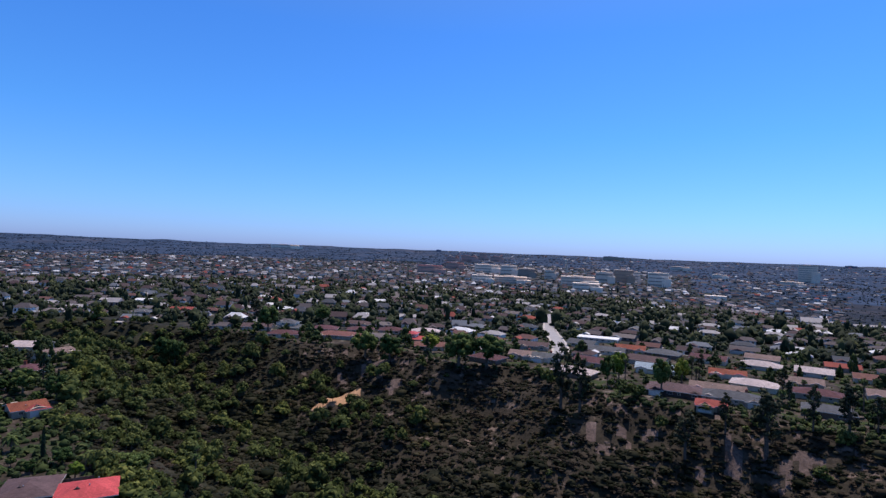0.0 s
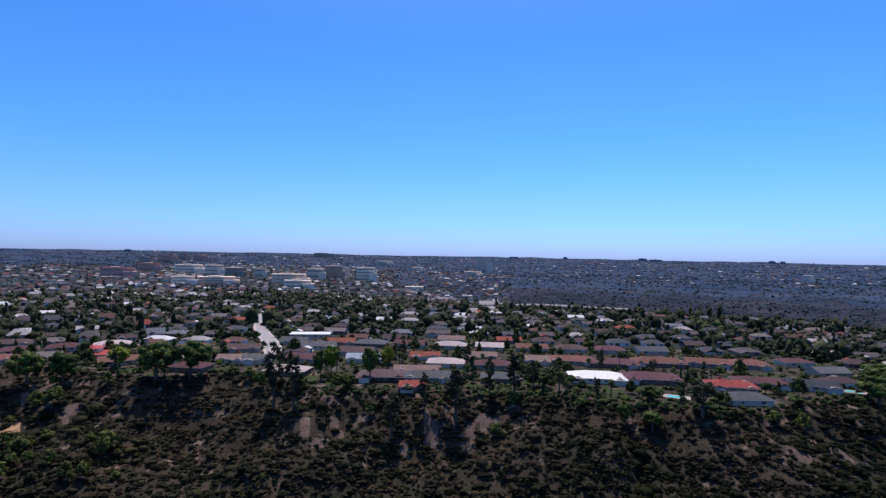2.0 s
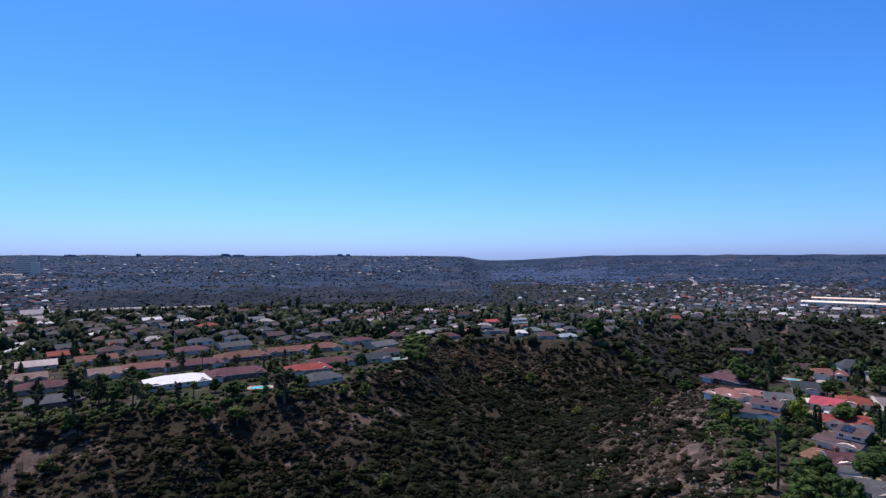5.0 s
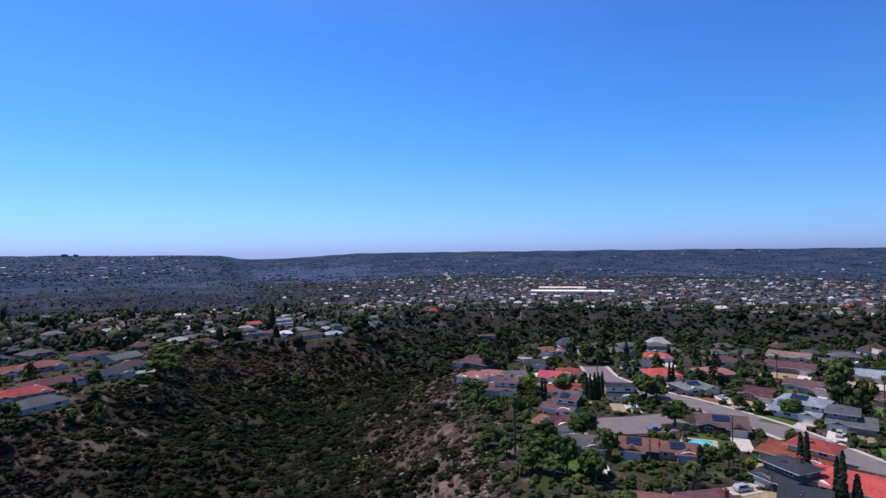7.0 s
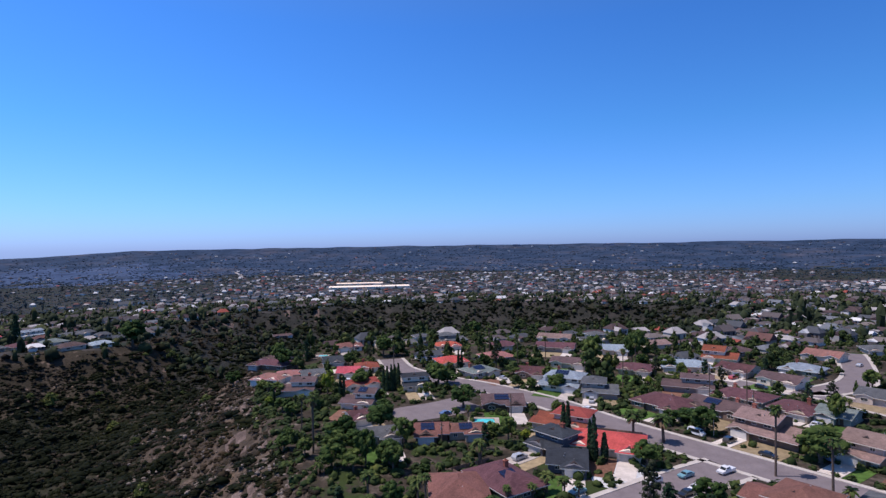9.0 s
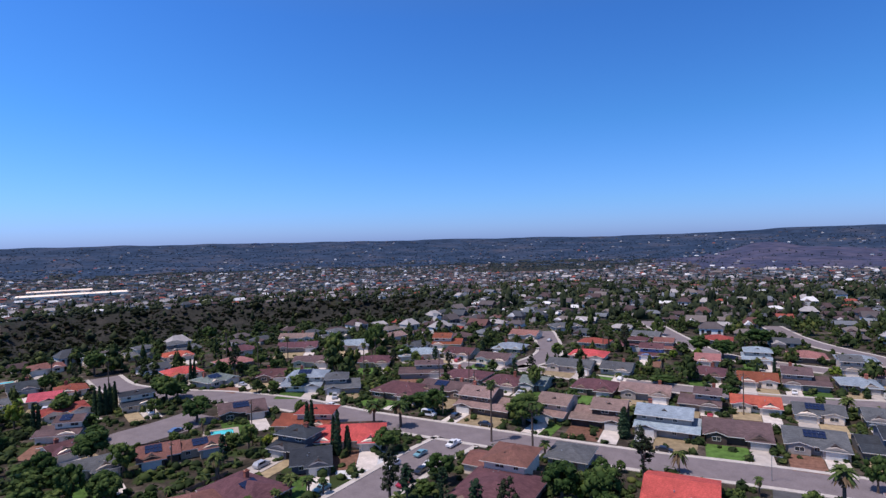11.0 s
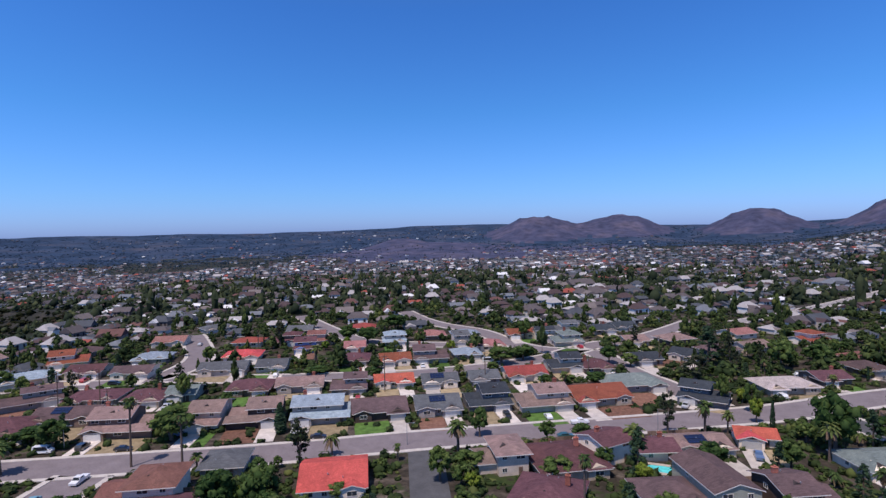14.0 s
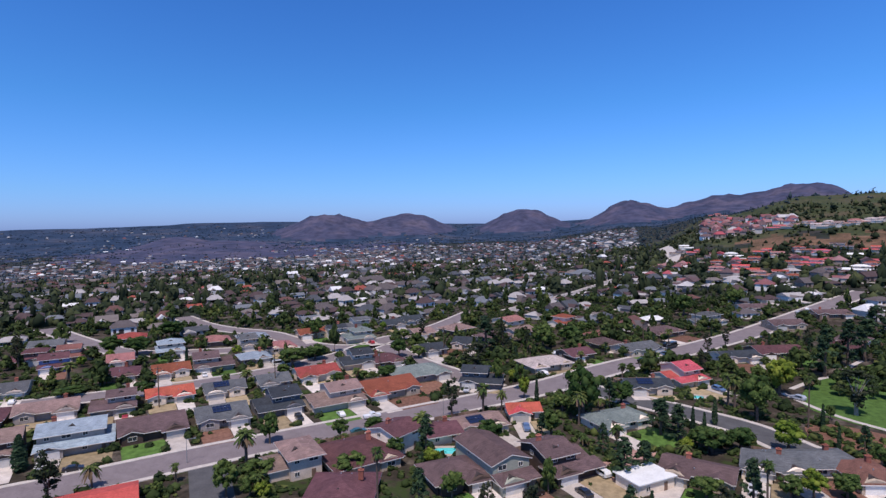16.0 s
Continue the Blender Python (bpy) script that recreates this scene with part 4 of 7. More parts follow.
def crown_points(rs, clumps, per, rx, rz, spread, core=0.62):
    """Leaf places in lumpy clumps inside an uneven crown, with gaps; heights from -1 to 1 times rz."""
    out, nor, lumps = [], [], []
    for _ in range(clumps):
        u = rs.normal(size=3)
        u /= np.linalg.norm(u)
        rad = rs.uniform(0.45, 1.0) ** 0.6
        c = u * rad * np.array([rx, rx, rz]) * rs.uniform(0.8, 1.08)
        q = rs.normal(size=(per, 3))
        q /= np.linalg.norm(q, axis=1)[:, None]
        p = c + q * spread * rs.uniform(0.55, 1.1, (per, 1)) * np.array([1, 1, 0.75])
        out.append(p)
        lumps.append(lump(rs, c, spread * core))
        nor.append(q + np.array([0, 0, 0.5]) + rs.normal(size=(per, 3)) * 0.35)
    return np.concatenate(out), np.concatenate(nor), lumps


def limbs(rs, height, radius, fork, reach, top, count=5):
    s = Solid().tube([(0, 0, -0.4), (0.02, 0, height * 0.25), (rs.uniform(-0.1, 0.1), rs.uniform(-0.1, 0.1), fork)], [radius * 1.3, radius, radius * 0.75])
    for k in range(count):
        a = 6.283 * (k + rs.uniform(-0.3, 0.3)) / count
        q = rs.uniform(0.4, 0.9) * reach
        s.tube([(0, 0, fork * 0.85), (q * 0.45 * math.cos(a), q * 0.45 * math.sin(a), fork + (top - fork) * 0.45), (q * math.cos(a), q * math.sin(a), top)], [radius * 0.5, radius * 0.33, radius * 0.1], 5)
    return s


def tree_meshes(kind, seed):
    """Unit trees: 1 m high and 1 m across the crown before scaling, drawn at a natural size first."""
    rs = np.random.RandomState(seed)
    lumps = []
    if kind in ("oak", "lime"):
        H, Wd = 7.0, 7.0
        t = limbs(rs, H, 0.24, 2.0, 2.4, 5.0)
        p, q, lumps = crown_points(rs, 36, 28, 2.65, 2.1, 1.0, 0.8)
        p[:, 2] += 4.3
        lumps = [c + (0, 0, 4.3) for c in lumps]
        size, leaf = rs.uniform(0.22, 0.46, len(p)), (M_LEAF if kind == "oak" else M_LIME)
    elif kind in ("euc", "parkeuc"):
        H, Wd = 15.0, 7.0
        t = limbs(rs, H, 0.32, 5.0, 2.6, 11.5, 6)
        p, q, lumps = crown_points(rs, 38, 22, 2.5, 6.0, 0.95)
        p[:, 2] += 8.6
        lumps = [c + (0, 0, 8.6) for c in lumps]
        size, leaf = rs.uniform(0.24, 0.55, len(p)), M_GUM
    elif kind == "pine":
        H, Wd = 12.0, 6.5
        t = Solid().tube([(0, 0, -0.4), (0, 0, 5), (0, 0, 11.5)], [0.34, 0.25, 0.06])
        out, nor = [], []
        for k in range(44):
            z = rs.uniform(1.6, 11.8)
            rad = (1 - (z - 1.2) / 11.5) ** 0.7 * 3.1 * rs.uniform(0.45, 1.0)
            a = rs.uniform(0, 6.283)
            c = np.array([rad * math.cos(a), rad * math.sin(a), z])
            w = rs.normal(size=(22, 3))
            w /= np.linalg.norm(w, axis=1)[:, None]
            out.append(c + w * np.array([0.95, 0.95, 0.45]) * rs.uniform(0.4, 1, (22, 1)))
            nor.append(w + np.array([0, 0, 0.8]))
        p, q = np.concatenate(out), np.concatenate(nor)
        size, leaf = rs.uniform(0.35, 0.75, len(p)), M_NEEDLE
    elif kind in ("cypress", "thuja"):
        H, Wd = 9.0, 1.7
        t = Solid().tube([(0, 0, -0.4), (0, 0, 4), (0, 0, 8)], [0.14, 0.1, 0.03])
        n = 620
        z = rs.uniform(0.25, 8.9, n)
        rad = 0.78 * np.minimum(1, (z / 1.2)) ** 0.4 * np.clip(1 - (z / 9.1) ** 2.6, 0.02, 1) * rs.uniform(0.7, 1.08, n)
        a = rs.uniform(0, 6.283, n)
        p = np.stack([rad * np.cos(a), rad * np.sin(a), z], 1)
        q = np.stack([np.cos(a), np.sin(a), 0.3 + 0 * a], 1) + rs.normal(size=(n, 3)) * 0.3
        size, leaf = rs.uniform(0.3, 0.6, n), M_NEEDLE
    v, f = leaf_sprays(p, q, size, rs)
    n0, loose = len(v), len(f)
    for k, c in enumerate(lumps):
        f = np.concatenate([f, ICO_F + n0 + 12 * k])
    v = np.concatenate([v] + lumps) if lumps else v
    crown = mesh_from("crown", v, f, [leaf])
    crown.polygons.foreach_set("use_smooth", np.arange(len(f)) >= loose)
    bark = M_PALE_TRUNK if kind in ("parkeuc",) else M_TRUNK
    return H, Wd, t.mesh("trunk", bark), crown, None


def palm_meshes(kind, seed):
    rs = np.random.RandomState(seed)
    H = {"fanpalm": 14.0, "palm": 8.0, "datepalm": 6.0}[kind]
    Wd = {"fanpalm": 3.2, "palm": 4.4, "datepalm": 4.6}[kind]
    r0 = {"fanpalm": 0.24, "palm": 0.3, "datepalm": 0.22}[kind]
    lean = rs.uniform(-0.25, 0.25)
    t = Solid().tube([(0, 0, -0.4), (0, 0, 0.3), (lean * 0.5, 0, H * 0.5), (lean, 0, H - Wd * 0.42)], [r0 * 1.5, r0, r0 * 0.85, r0 * 0.8], 8)
    top = np.array([lean, 0, H - Wd * 0.42])
    v, f, dv, df = [], [], [], []
    count = 46 if kind != "datepalm" else 30
    for k in range(count):
        a, lift = rs.uniform(0, 6.283), rs.uniform(-0.7, 1.25)
        L = Wd * 0.5 * rs.uniform(0.85, 1.1)
        steps = 6
        side = np.array([-math.sin(a), math.cos(a), 0])
        dry = lift < -0.4
        for j in range(steps):
            u0, u1 = j / steps, (j + 1) / steps

            def at(u):
                drop = u * u * L * (0.75 if kind == "datepalm" else 0.5)
                return top + np.array([math.cos(a) * math.cos(lift * 0.8), math.sin(a) * math.cos(lift * 0.8), math.sin(lift * 0.8)]) * L * u - np.array([0, 0, drop])

            def wide(u):
                return (0.07 + 0.3 * math.sin(3.14 * min(1, u * 1.05)) ** 0.8) * Wd / 4.4

            A, B = at(u0), at(u1)
            for sgn in (-1, 1):
                tip = side * sgn
                fold = np.array([0, 0, -0.35 * wide(u0)])
                quad = [A, B, B + tip * wide(u1) * rs.uniform(0.7, 1.2) + fold, A + tip * wide(u0) * rs.uniform(0.7, 1.2) + fold]
                tv, tf = (dv, df) if dry else (v, f)
                tf.append(tuple(range(len(tv), len(tv) + 4)))
                tv += [tuple(c) for c in quad]
    skirt = None
    if kind in ("fanpalm", "palm"):
        n = 110
        z = rs.uniform(-Wd * 0.5, 0, n)
        rad = r0 + (0.35 + 0.25 * (1 + z / (Wd * 0.5))) * rs.uniform(0.6, 1.1, n)
        a = rs.uniform(0, 6.283, n)
        p = np.stack([lean + rad * np.cos(a), rad * np.sin(a), top[2] + z], 1)
        sv, sf = leaf_sprays(p, np.stack([np.cos(a), np.sin(a), 0.2 + 0 * a], 1), rs.uniform(0.3, 0.7, n), rs)
        df += [tuple(int(i) + len(dv) for i in q) for q in sf]
        dv += [tuple(q) for q in sv]
    if dv:
        skirt = mesh_from("dry_skirt", dv, df, [M_DEADFROND])
    return H, Wd, t.mesh("trunk", M_TRUNK), mesh_from("crown", v, f, [M_FROND]), skirt


KINDS = {k: [(palm_meshes if "palm" in k else tree_meshes)(k, 100 + 17 * i + 3 * j) for j in range(n)]
         for i, (k, n) in enumerate((("oak", 5), ("lime", 2), ("euc", 3), ("parkeuc", 1), ("pine", 2), ("cypress", 2), ("thuja", 1), ("fanpalm", 3), ("palm", 3), ("datepalm", 2)))}
TREE_WORD = {
    "oak": ("broadleaf_tree", "rounded broadleaf tree with dense dark green leaves"), "lime": ("broadleaf_tree", "bright yellow-green broadleaf tree with an open crown"),
    "euc": ("eucalyptus_tree", "tall dark eucalyptus with a ragged open crown"), "parkeuc": ("eucalyptus_tree", "pale-trunked eucalyptus standing on a park lawn"),
    "pine": ("pine_tree", "dark pine with layered branches"), "cypress": ("cypress_tree", "slim dark green Italian cypress"), "thuja": ("cypress_tree", "broad dark columnar cypress beside a house"),
    "fanpalm": ("palm_tree", "very tall slim fan palm with a dry skirt"), "palm": ("palm_tree", "stout palm with a full green head"), "datepalm": ("palm_tree", "low feather palm with arching fronds")}
KIND_TURN = {}


def tree(kind, x, y, height, width):
    r = random.Random(int(x * 31 + y * 17))
    k = KIND_TURN[kind] = KIND_TURN.get(kind, -1) + 1
    H, Wd, trunk, crown, skirt = KINDS[kind][k % len(KINDS[kind])]
    name, label = TREE_WORD[kind]
    sz, sx = height / H, width / Wd
    if "palm" in kind:
        sx = min(max(sx, 0.8 * sz), 1.3 * sz)
    m = pose(x, y, ground_z(x, y), 0, 0, r.uniform(0, 360)) @ Matrix.Diagonal((sx, sx, sz, 1))
    t = thing(name, m, label, "tree")
    part("trunk", trunk, t)
    part("crown", crown, t)
    if skirt:
        part("dry_skirt", skirt, t, "hanging dry brown fronds")
    SPOTS.append((x, y, 1.5))
    return t

# ---- houses near the eye ----
house(166.5, -103.9, -147, 19.2, 14.6, 2, "gable", "tan", "brown")
house(148.6, -118.9, -148, 9.8, 15.9, 2, "gable", "tan", "pale")
house(136.8, -127.4, -143, 16.1, 14.6, 2, "gable", "tan", "umber")
house(119.9, -139.0, -145, 17.5, 14.6, 2, "gable", "bluegrey", "grey")
house(105.3, -150.1, -141, 16.9, 15.9, 1, "gable", "brown", "umber")
house(90.2, -161.8, -144, 14.2, 17.1, 1, "gable", "grey", "grey", solar=True)
house(77.3, -172.9, -142, 13.8, 14.6, 2, "gable", "slate", "slate")
house(60.4, -180.1, -142, 17.1, 14.6, 2, "gable", "tan", "pale")
house(45.4, -194.6, -142, 19.3, 18.3, 1, "gable", "terra", "tan")
house(37.4, -214.8, -145, 20.5, 17.1, 1, "hip", "green", "grey")
house(192.4, -101.3, -146, 19.5, 14.6, 1, "gable", "brown", "brown", solar=True)
house(205.5, -117.2, -146, 17.2, 14.6, 1, "hip", "maroon", "tan")
house(188.5, -125.5, -146, 12.9, 14.6, 1, "hip", "maroon", "tan")
house(181.1, -134.7, -145, 10.1, 13.4, 1, "gable", "green", "sage")
house(163.9, -150.3, -145, 14.8, 14.6, 1, "hip", "maroon", "brown")
house(149.4, -161.4, -144, 16.9, 13.4, 1, "gable", "tan", "grey")
house(130.7, -167.3, -145, 12.5, 12.2, 2, "gable", "brown", "grey")
house(119.8, -181.0, -143, 14.3, 13.4, 1, "gable", "red", "white")
house(103.7, -188.6, -145, 13.2, 13.4, 1, "gable", "grey", "white", solar=True)
house(90.0, -199.2, -144, 11.0, 13.4, 1, "gable", "grey", "grey")
house(77.6, -211.6, -143, 15.6, 14.6, 1, "gable", "terra", "white")
house(67.3, -230.9, -146, 13.4, 13.4, 2, "gable", "slate", "pale")
house(54.8, -234.5, -142, 11.9, 14.6, 1, "hip", "maroon", "brown")
house(249.1, -139.1, -145, 14.3, 14.6, 1, "gable", "maroon", "pale")
house(228.6, -146.5, -144, 15.4, 14.6, 1, "gable", "brown", "white")
house(197.5, -167.0, -145, 19.3, 14.6, 1, "gable", "grey", "pale")
house(182.0, -179.9, -146, 12.4, 14.6, 1, "gable", "grey", "pale")
house(209.7, -188.3, -144, 16.0, 14.6, 1, "hip", "red", "white")
house(156.5, -204.0, -146, 13.2, 14.6, 1, "hip", "maroon", "brown")
house(139.0, -211.4, -143, 13.3, 14.6, 1, "gable", "terra", "white")
house(127.1, -222.7, -145, 15.1, 14.6, 2, "gable", "brown", "grey")
house(114.7, -235.0, -142, 11.7, 13.4, 1, "hip", "bluegrey", "grey")
house(276.9, -146.5, -126, 15.4, 14.6, 2, "gable", "terra", "white")
house(246.4, -167.4, -142, 14.6, 14.6, 1, "hip", "bluegrey", "grey")
house(275.2, -198.0, -145, 15.9, 14.6, 1, "gable", "pink", "white")
house(194.8, -215.0, -143, 10.1, 13.4, 2, "gable", "maroon", "blue")
house(163.0, -247.2, -142, 11.6, 13.4, 2, "hip", "bluegrey", "pale")
house(173.0, -226.8, -143, 9.8, 14.6, 1, "gable", "pink", "white")
house(128.4, -261.9, -142, 11.9, 13.4, 2, "gable", "grey", "pale")
house(112.5, -257.2, -143, 12.6, 15.9, 1, "hip", "pink", "white")
house(108.5, -290.7, -147, 14.8, 14.6, 1, "gable", "terra", "tan")
house(94.5, -289.7, -148, 9.8, 12.2, 2, "gable", "slate", "white")
house(81.0, -281.8, -144, 14.5, 13.4, 2, "hip", "green", "pale")
house(70.6, -319.9, -145, 11.5, 14.6, 1, "gable", "slate", "grey")
house(62.1, -334.9, -143, 12.8, 14.6, 1, "gable", "slate", "grey")
house(49.3, -294.5, -142, 11.8, 14.6, 1, "gable", "tan", "tan")
house(38.3, -256.6, -146, 11.2, 14.6, 1, "gable", "slate", "grey")
house(120.1, -77.9, -144, 16.8, 12.2, 2, "hip", "ochre", "white", rear=True)
house(108.1, -69.5, -145, 16.5, 18.3, 1, "hip", "maroon", "brown", rear=True)
house(116.6, -98.2, -145, 9.8, 11.0, 1, "hip", "grey", "grey", rear=True)
house(86.1, -103.7, -144, 14.6, 17.1, 1, "gable", "red", "white", rear=True)
house(54.6, -129.4, -143, 12.0, 12.2, 2, "hip", "tan", "pale", rear=True)
house(40.1, -136.8, -142, 16.5, 17.1, 1, "hip", "maroon", "tan", rear=True)
house(31.9, -146.4, -123, 9.8, 9.8, 2, "gable", "maroon", "white", rear=True)
house(37.5, -116.5, -174, 13.6, 14.6, 1, "hip", "maroon", "brown", rear=True)
house(21.1, -153.9, -150, 9.8, 9.8, 1, "gable", "maroon", "white", rear=True)
house(11.0, -160.7, -148, 14.9, 11.0, 1, "gable", "tan", "cream", solar=True)
house(-2.7, -173.4, -169, 9.8, 9.8, 1, "gable", "red", "white")
house(13.8, -127.5, -149, 12.8, 13.4, 1, "hip", "brown", "umber")
house(4.8, -133.3, -147, 9.8, 22.0, 2, "front", "brown", "sage")
house(-11.1, -136.6, -147, 13.4, 14.6, 2, "gable", "brown", "umber")
house(-30.2, -167.7, -149, 17.2, 12.2, 1, "hip", "green", "white")
house(-42.0, -133.2, 153, 15.2, 11.0, 1, "gable", "brown", "tan")
house(-29.2, -129.3, -148, 10.4, 7.3, 1, "flat", "white", "white")
house(-59.3, -139.1, 156, 9.8, 12.2, 1, "gable", "grey", "white")
house(-70.1, -141.0, -173, 20.5, 12.2, 1, "hip", "grey", "white")
house(-79.0, -136.0, -176, 9.8, 12.2, 1, "hip", "ochre", "tan")
house(-12.9, -233.3, -151, 18.8, 14.6, 1, "hip", "palepink", "tan")
house(-27.4, -250.9, -149, 12.5, 13.4, 1, "gable", "maroon", "brown")
house(-43.1, -274.0, -149, 12.5, 14.6, 1, "hip", "brown", "brown")
house(-55.9, -263.6, -147, 18.9, 14.6, 1, "gable", "grey", "pale")
house(-77.3, -304.0, -146, 20.5, 14.6, 1, "hip", "brown", "brown")
house(-46.5, -203.2, -175, 15.2, 12.2, 1, "gable", "slate", "pale", solar=True)
house(-60.8, -215.3, -148, 13.5, 14.6, 2, "gable", "crimson", "cream")
house(-94.1, -250.6, -166, 16.5, 12.2, 1, "gable", "slate", "white")
house(-114.5, -261.1, -170, 20.5, 14.6, 1, "gable", "maroon", "brown")
house(-108.0, -333.7, -144, 20.5, 13.4, 2, "hip", "grey", "pale")
house(-148.8, -369.5, -167, 20.5, 13.4, 1, "gable", "brown", "white")
house(-145.4, -322.0, -170, 17.5, 13.4, 1, "gable", "brown", "tan")
house(-180.7, -346.1, -173, 19.5, 13.4, 1, "gable", "brown", "brown")
house(11.6, -206.5, 174, 14.6, 12.2, 2, "gable", "slate", "slate")
house(21.4, -270.5, 166, 14.5, 14.6, 1, "gable", "slate", "pale")
house(303.9, 80.5, -110, 14.0, 12.2, 1, "hip", "brown", "brown")
house(289.1, 79.7, -109, 20.5, 13.4, 1, "hip", "maroon", "brown")
house(257.2, 71.9, -109, 12.9, 12.2, 1, "hip", "pink", "white")
house(262.4, 65.0, -77, 9.8, 11.0, 1, "hip", "pink", "white")
house(235.1, 55.0, -91, 15.2, 11.0, 2, "gable", "brown", "white")
house(259.5, 53.5, -69, 9.8, 12.2, 1, "gable", "grey", "pale")
house(287.5, 48.9, -76, 9.8, 13.4, 1, "gable", "slate", "grey")
house(329.0, 46.0, -76, 13.2, 13.4, 1, "hip", "ochre", "white")
house(262.1, 37.2, -89, 9.8, 13.4, 1, "gable", "crimson", "white")
house(271.6, 29.9, -79, 9.8, 12.2, 1, "hip", "terra", "white")
house(237.6, 29.3, -61, 14.4, 9.8, 1, "gable", "terra", "white")
house(212.3, 26.0, -103, 12.0, 11.0, 2, "gable", "brown", "white", solar=True)
house(193.4, 22.9, -62, 9.8, 9.8, 1, "gable", "maroon", "white")
house(173.5, 15.7, -79, 12.6, 11.0, 1, "gable", "grey", "grey")
house(175.1, -0.5, -89, 9.8, 12.2, 1, "gable", "ochre", "umber", solar=True)
house(175.3, -11.4, -87, 11.0, 9.8, 1, "hip", "ochre", "tan", solar=True)
house(235.7, 5.9, -79, 10.7, 9.8, 2, "gable", "slate", "white")
house(324.9, -10.9, -78, 13.0, 12.2, 1, "hip", "red", "white")
house(279.9, -11.4, -75, 13.6, 14.6, 1, "hip", "red", "white")
house(257.7, -23.3, -59, 13.3, 13.4, 1, "hip", "green", "pale", solar=True)
house(206.3, -26.9, -92, 14.7, 14.6, 1, "gable", "brown", "umber", solar=True)
house(133.6, -6.5, -88, 12.5, 14.6, 1, "hip", "ochre", "tan", rear=True)
house(137.9, -18.2, -60, 11.3, 17.1, 1, "hip", "maroon", "brown", solar=True, rear=True)
house(181.3, -43.4, -123, 17.3, 12.2, 2, "hip", "terra", "pale")
house(161.8, -35.6, -142, 9.8, 11.0, 2, "hip", "slate", "slate")
house(149.1, -36.7, -105, 9.8, 13.4, 1, "gable", "slate", "slate")
house(161.4, -51.3, -115, 19.8, 15.9, 1, "hip", "red", "white")
house(231.3, -55.3, -119, 15.9, 14.6, 2, "hip", "bluegrey", "white", solar=True)
house(219.5, -67.6, -109, 13.1, 13.4, 2, "hip", "grey", "grey")
house(199.6, -84.8, -146, 18.3, 17.1, 1, "hip", "maroon", "brown")
house(252.3, -46.9, -112, 12.7, 13.4, 1, "gable", "maroon", "brown")
house(271.6, -68.8, -117, 16.8, 13.4, 1, "gable", "brown", "pale")
house(313.2, -71.5, -111, 20.5, 14.6, 1, "gable", "maroon", "grey")
house(302.4, -99.1, -107, 16.9, 14.6, 1, "gable", "bluegrey", "pale")
house(255.2, -94.9, -117, 13.8, 14.6, 1, "hip", "maroon", "tan")
house(259.3, -119.7, -105, 20.5, 14.6, 1, "hip", "bluegrey", "pale")
house(223.4, -104.4, -116, 18.5, 11.0, 2, "gable", "brown", "grey")
house(351.6, -79.8, -116, 20.1, 13.4, 1, "gable", "tan", "white")
house(292.0, -242.9, -110, 18.4, 14.6, 1, "hip", "grey", "pale")
house(109.0, 265.8, -13, 25.7, 15.9, 1, "hip", "white", "white")
house(135.8, 262.7, -15, 25.9, 15.9, 1, "hip", "maroon", "brown")
house(165.9, 244.8, -19, 20.2, 14.6, 1, "hip", "terra", "tan")
house(185.4, 251.6, -20, 22.5, 14.6, 1, "hip", "maroon", "tan")
house(206.6, 244.3, -21, 20.5, 14.6, 1, "gable", "slate", "pale")
house(111.7, 310.5, -12, 25.3, 14.6, 1, "hip", "ochre", "tan")
house(133.1, 301.6, -14, 25.6, 14.6, 1, "hip", "maroon", "brown")
house(161.1, 303.8, -16, 27.8, 14.6, 1, "hip", "ochre", "brown")
house(189.0, 302.4, -18, 22.4, 14.6, 1, "gable", "ochre", "tan")
house(212.4, 298.3, -19, 20.8, 14.6, 1, "hip", "ochre", "tan")
house(92.1, 310.9, -10, 13.0, 14.6, 1, "gable", "tan", "tan")
house(63.1, 323.8, -8, 15.8, 13.4, 1, "gable", "tan", "tan")
house(4.1, 273.3, -3, 22.3, 15.9, 1, "hip", "brown", "umber")
house(26.4, 270.9, -6, 23.3, 14.6, 1, "hip", "grey", "grey")
house(17.5, 252.4, -5, 10.6, 11.0, 1, "hip", "terra", "tan")
house(-2.9, 319.3, -3, 23.6, 14.6, 1, "gable", "bluegrey", "white")
house(-76.9, 319.0, 3, 14.3, 13.4, 1, "gable", "tan", "pale")
house(-63.0, 317.7, 2, 15.0, 13.4, 1, "gable", "grey", "white")
house(-79.2, 356.0, 3, 18.4, 13.4, 1, "gable", "brown", "tan")
house(-37.0, 366.3, -0, 25.6, 13.4, 1, "gable", "grey", "white")
house(-46.4, 421.3, -0, 28.0, 12.2, 1, "flat", "white", "pale")
house(-21.9, 383.5, -1, 17.9, 13.4, 1, "gable", "terra", "tan")
house(22.1, 285.7, -5, 22.6, 13.4, 1, "gable", "tan", "tan")
house(29.7, 326.9, -5, 16.7, 12.2, 1, "gable", "terra", "white")
house(-201.7, 320.7, 12, 27.6, 14.6, 1, "hip", "ochre", "tan")
house(-249.3, 334.5, 14, 17.2, 13.4, 2, "hip", "grey", "white")
house(-154.6, 337.2, 8, 12.2, 12.2, 2, "hip", "crimson", "white")
house(-223.2, 379.3, 11, 21.4, 13.4, 1, "hip", "brown", "tan")
house(-391.4, 368.4, 31, 18.2, 13.4, 1, "gable", "terra", "tan")
house(-479.5, 406.1, 33, 17.1, 13.4, 1, "gable", "white", "white")
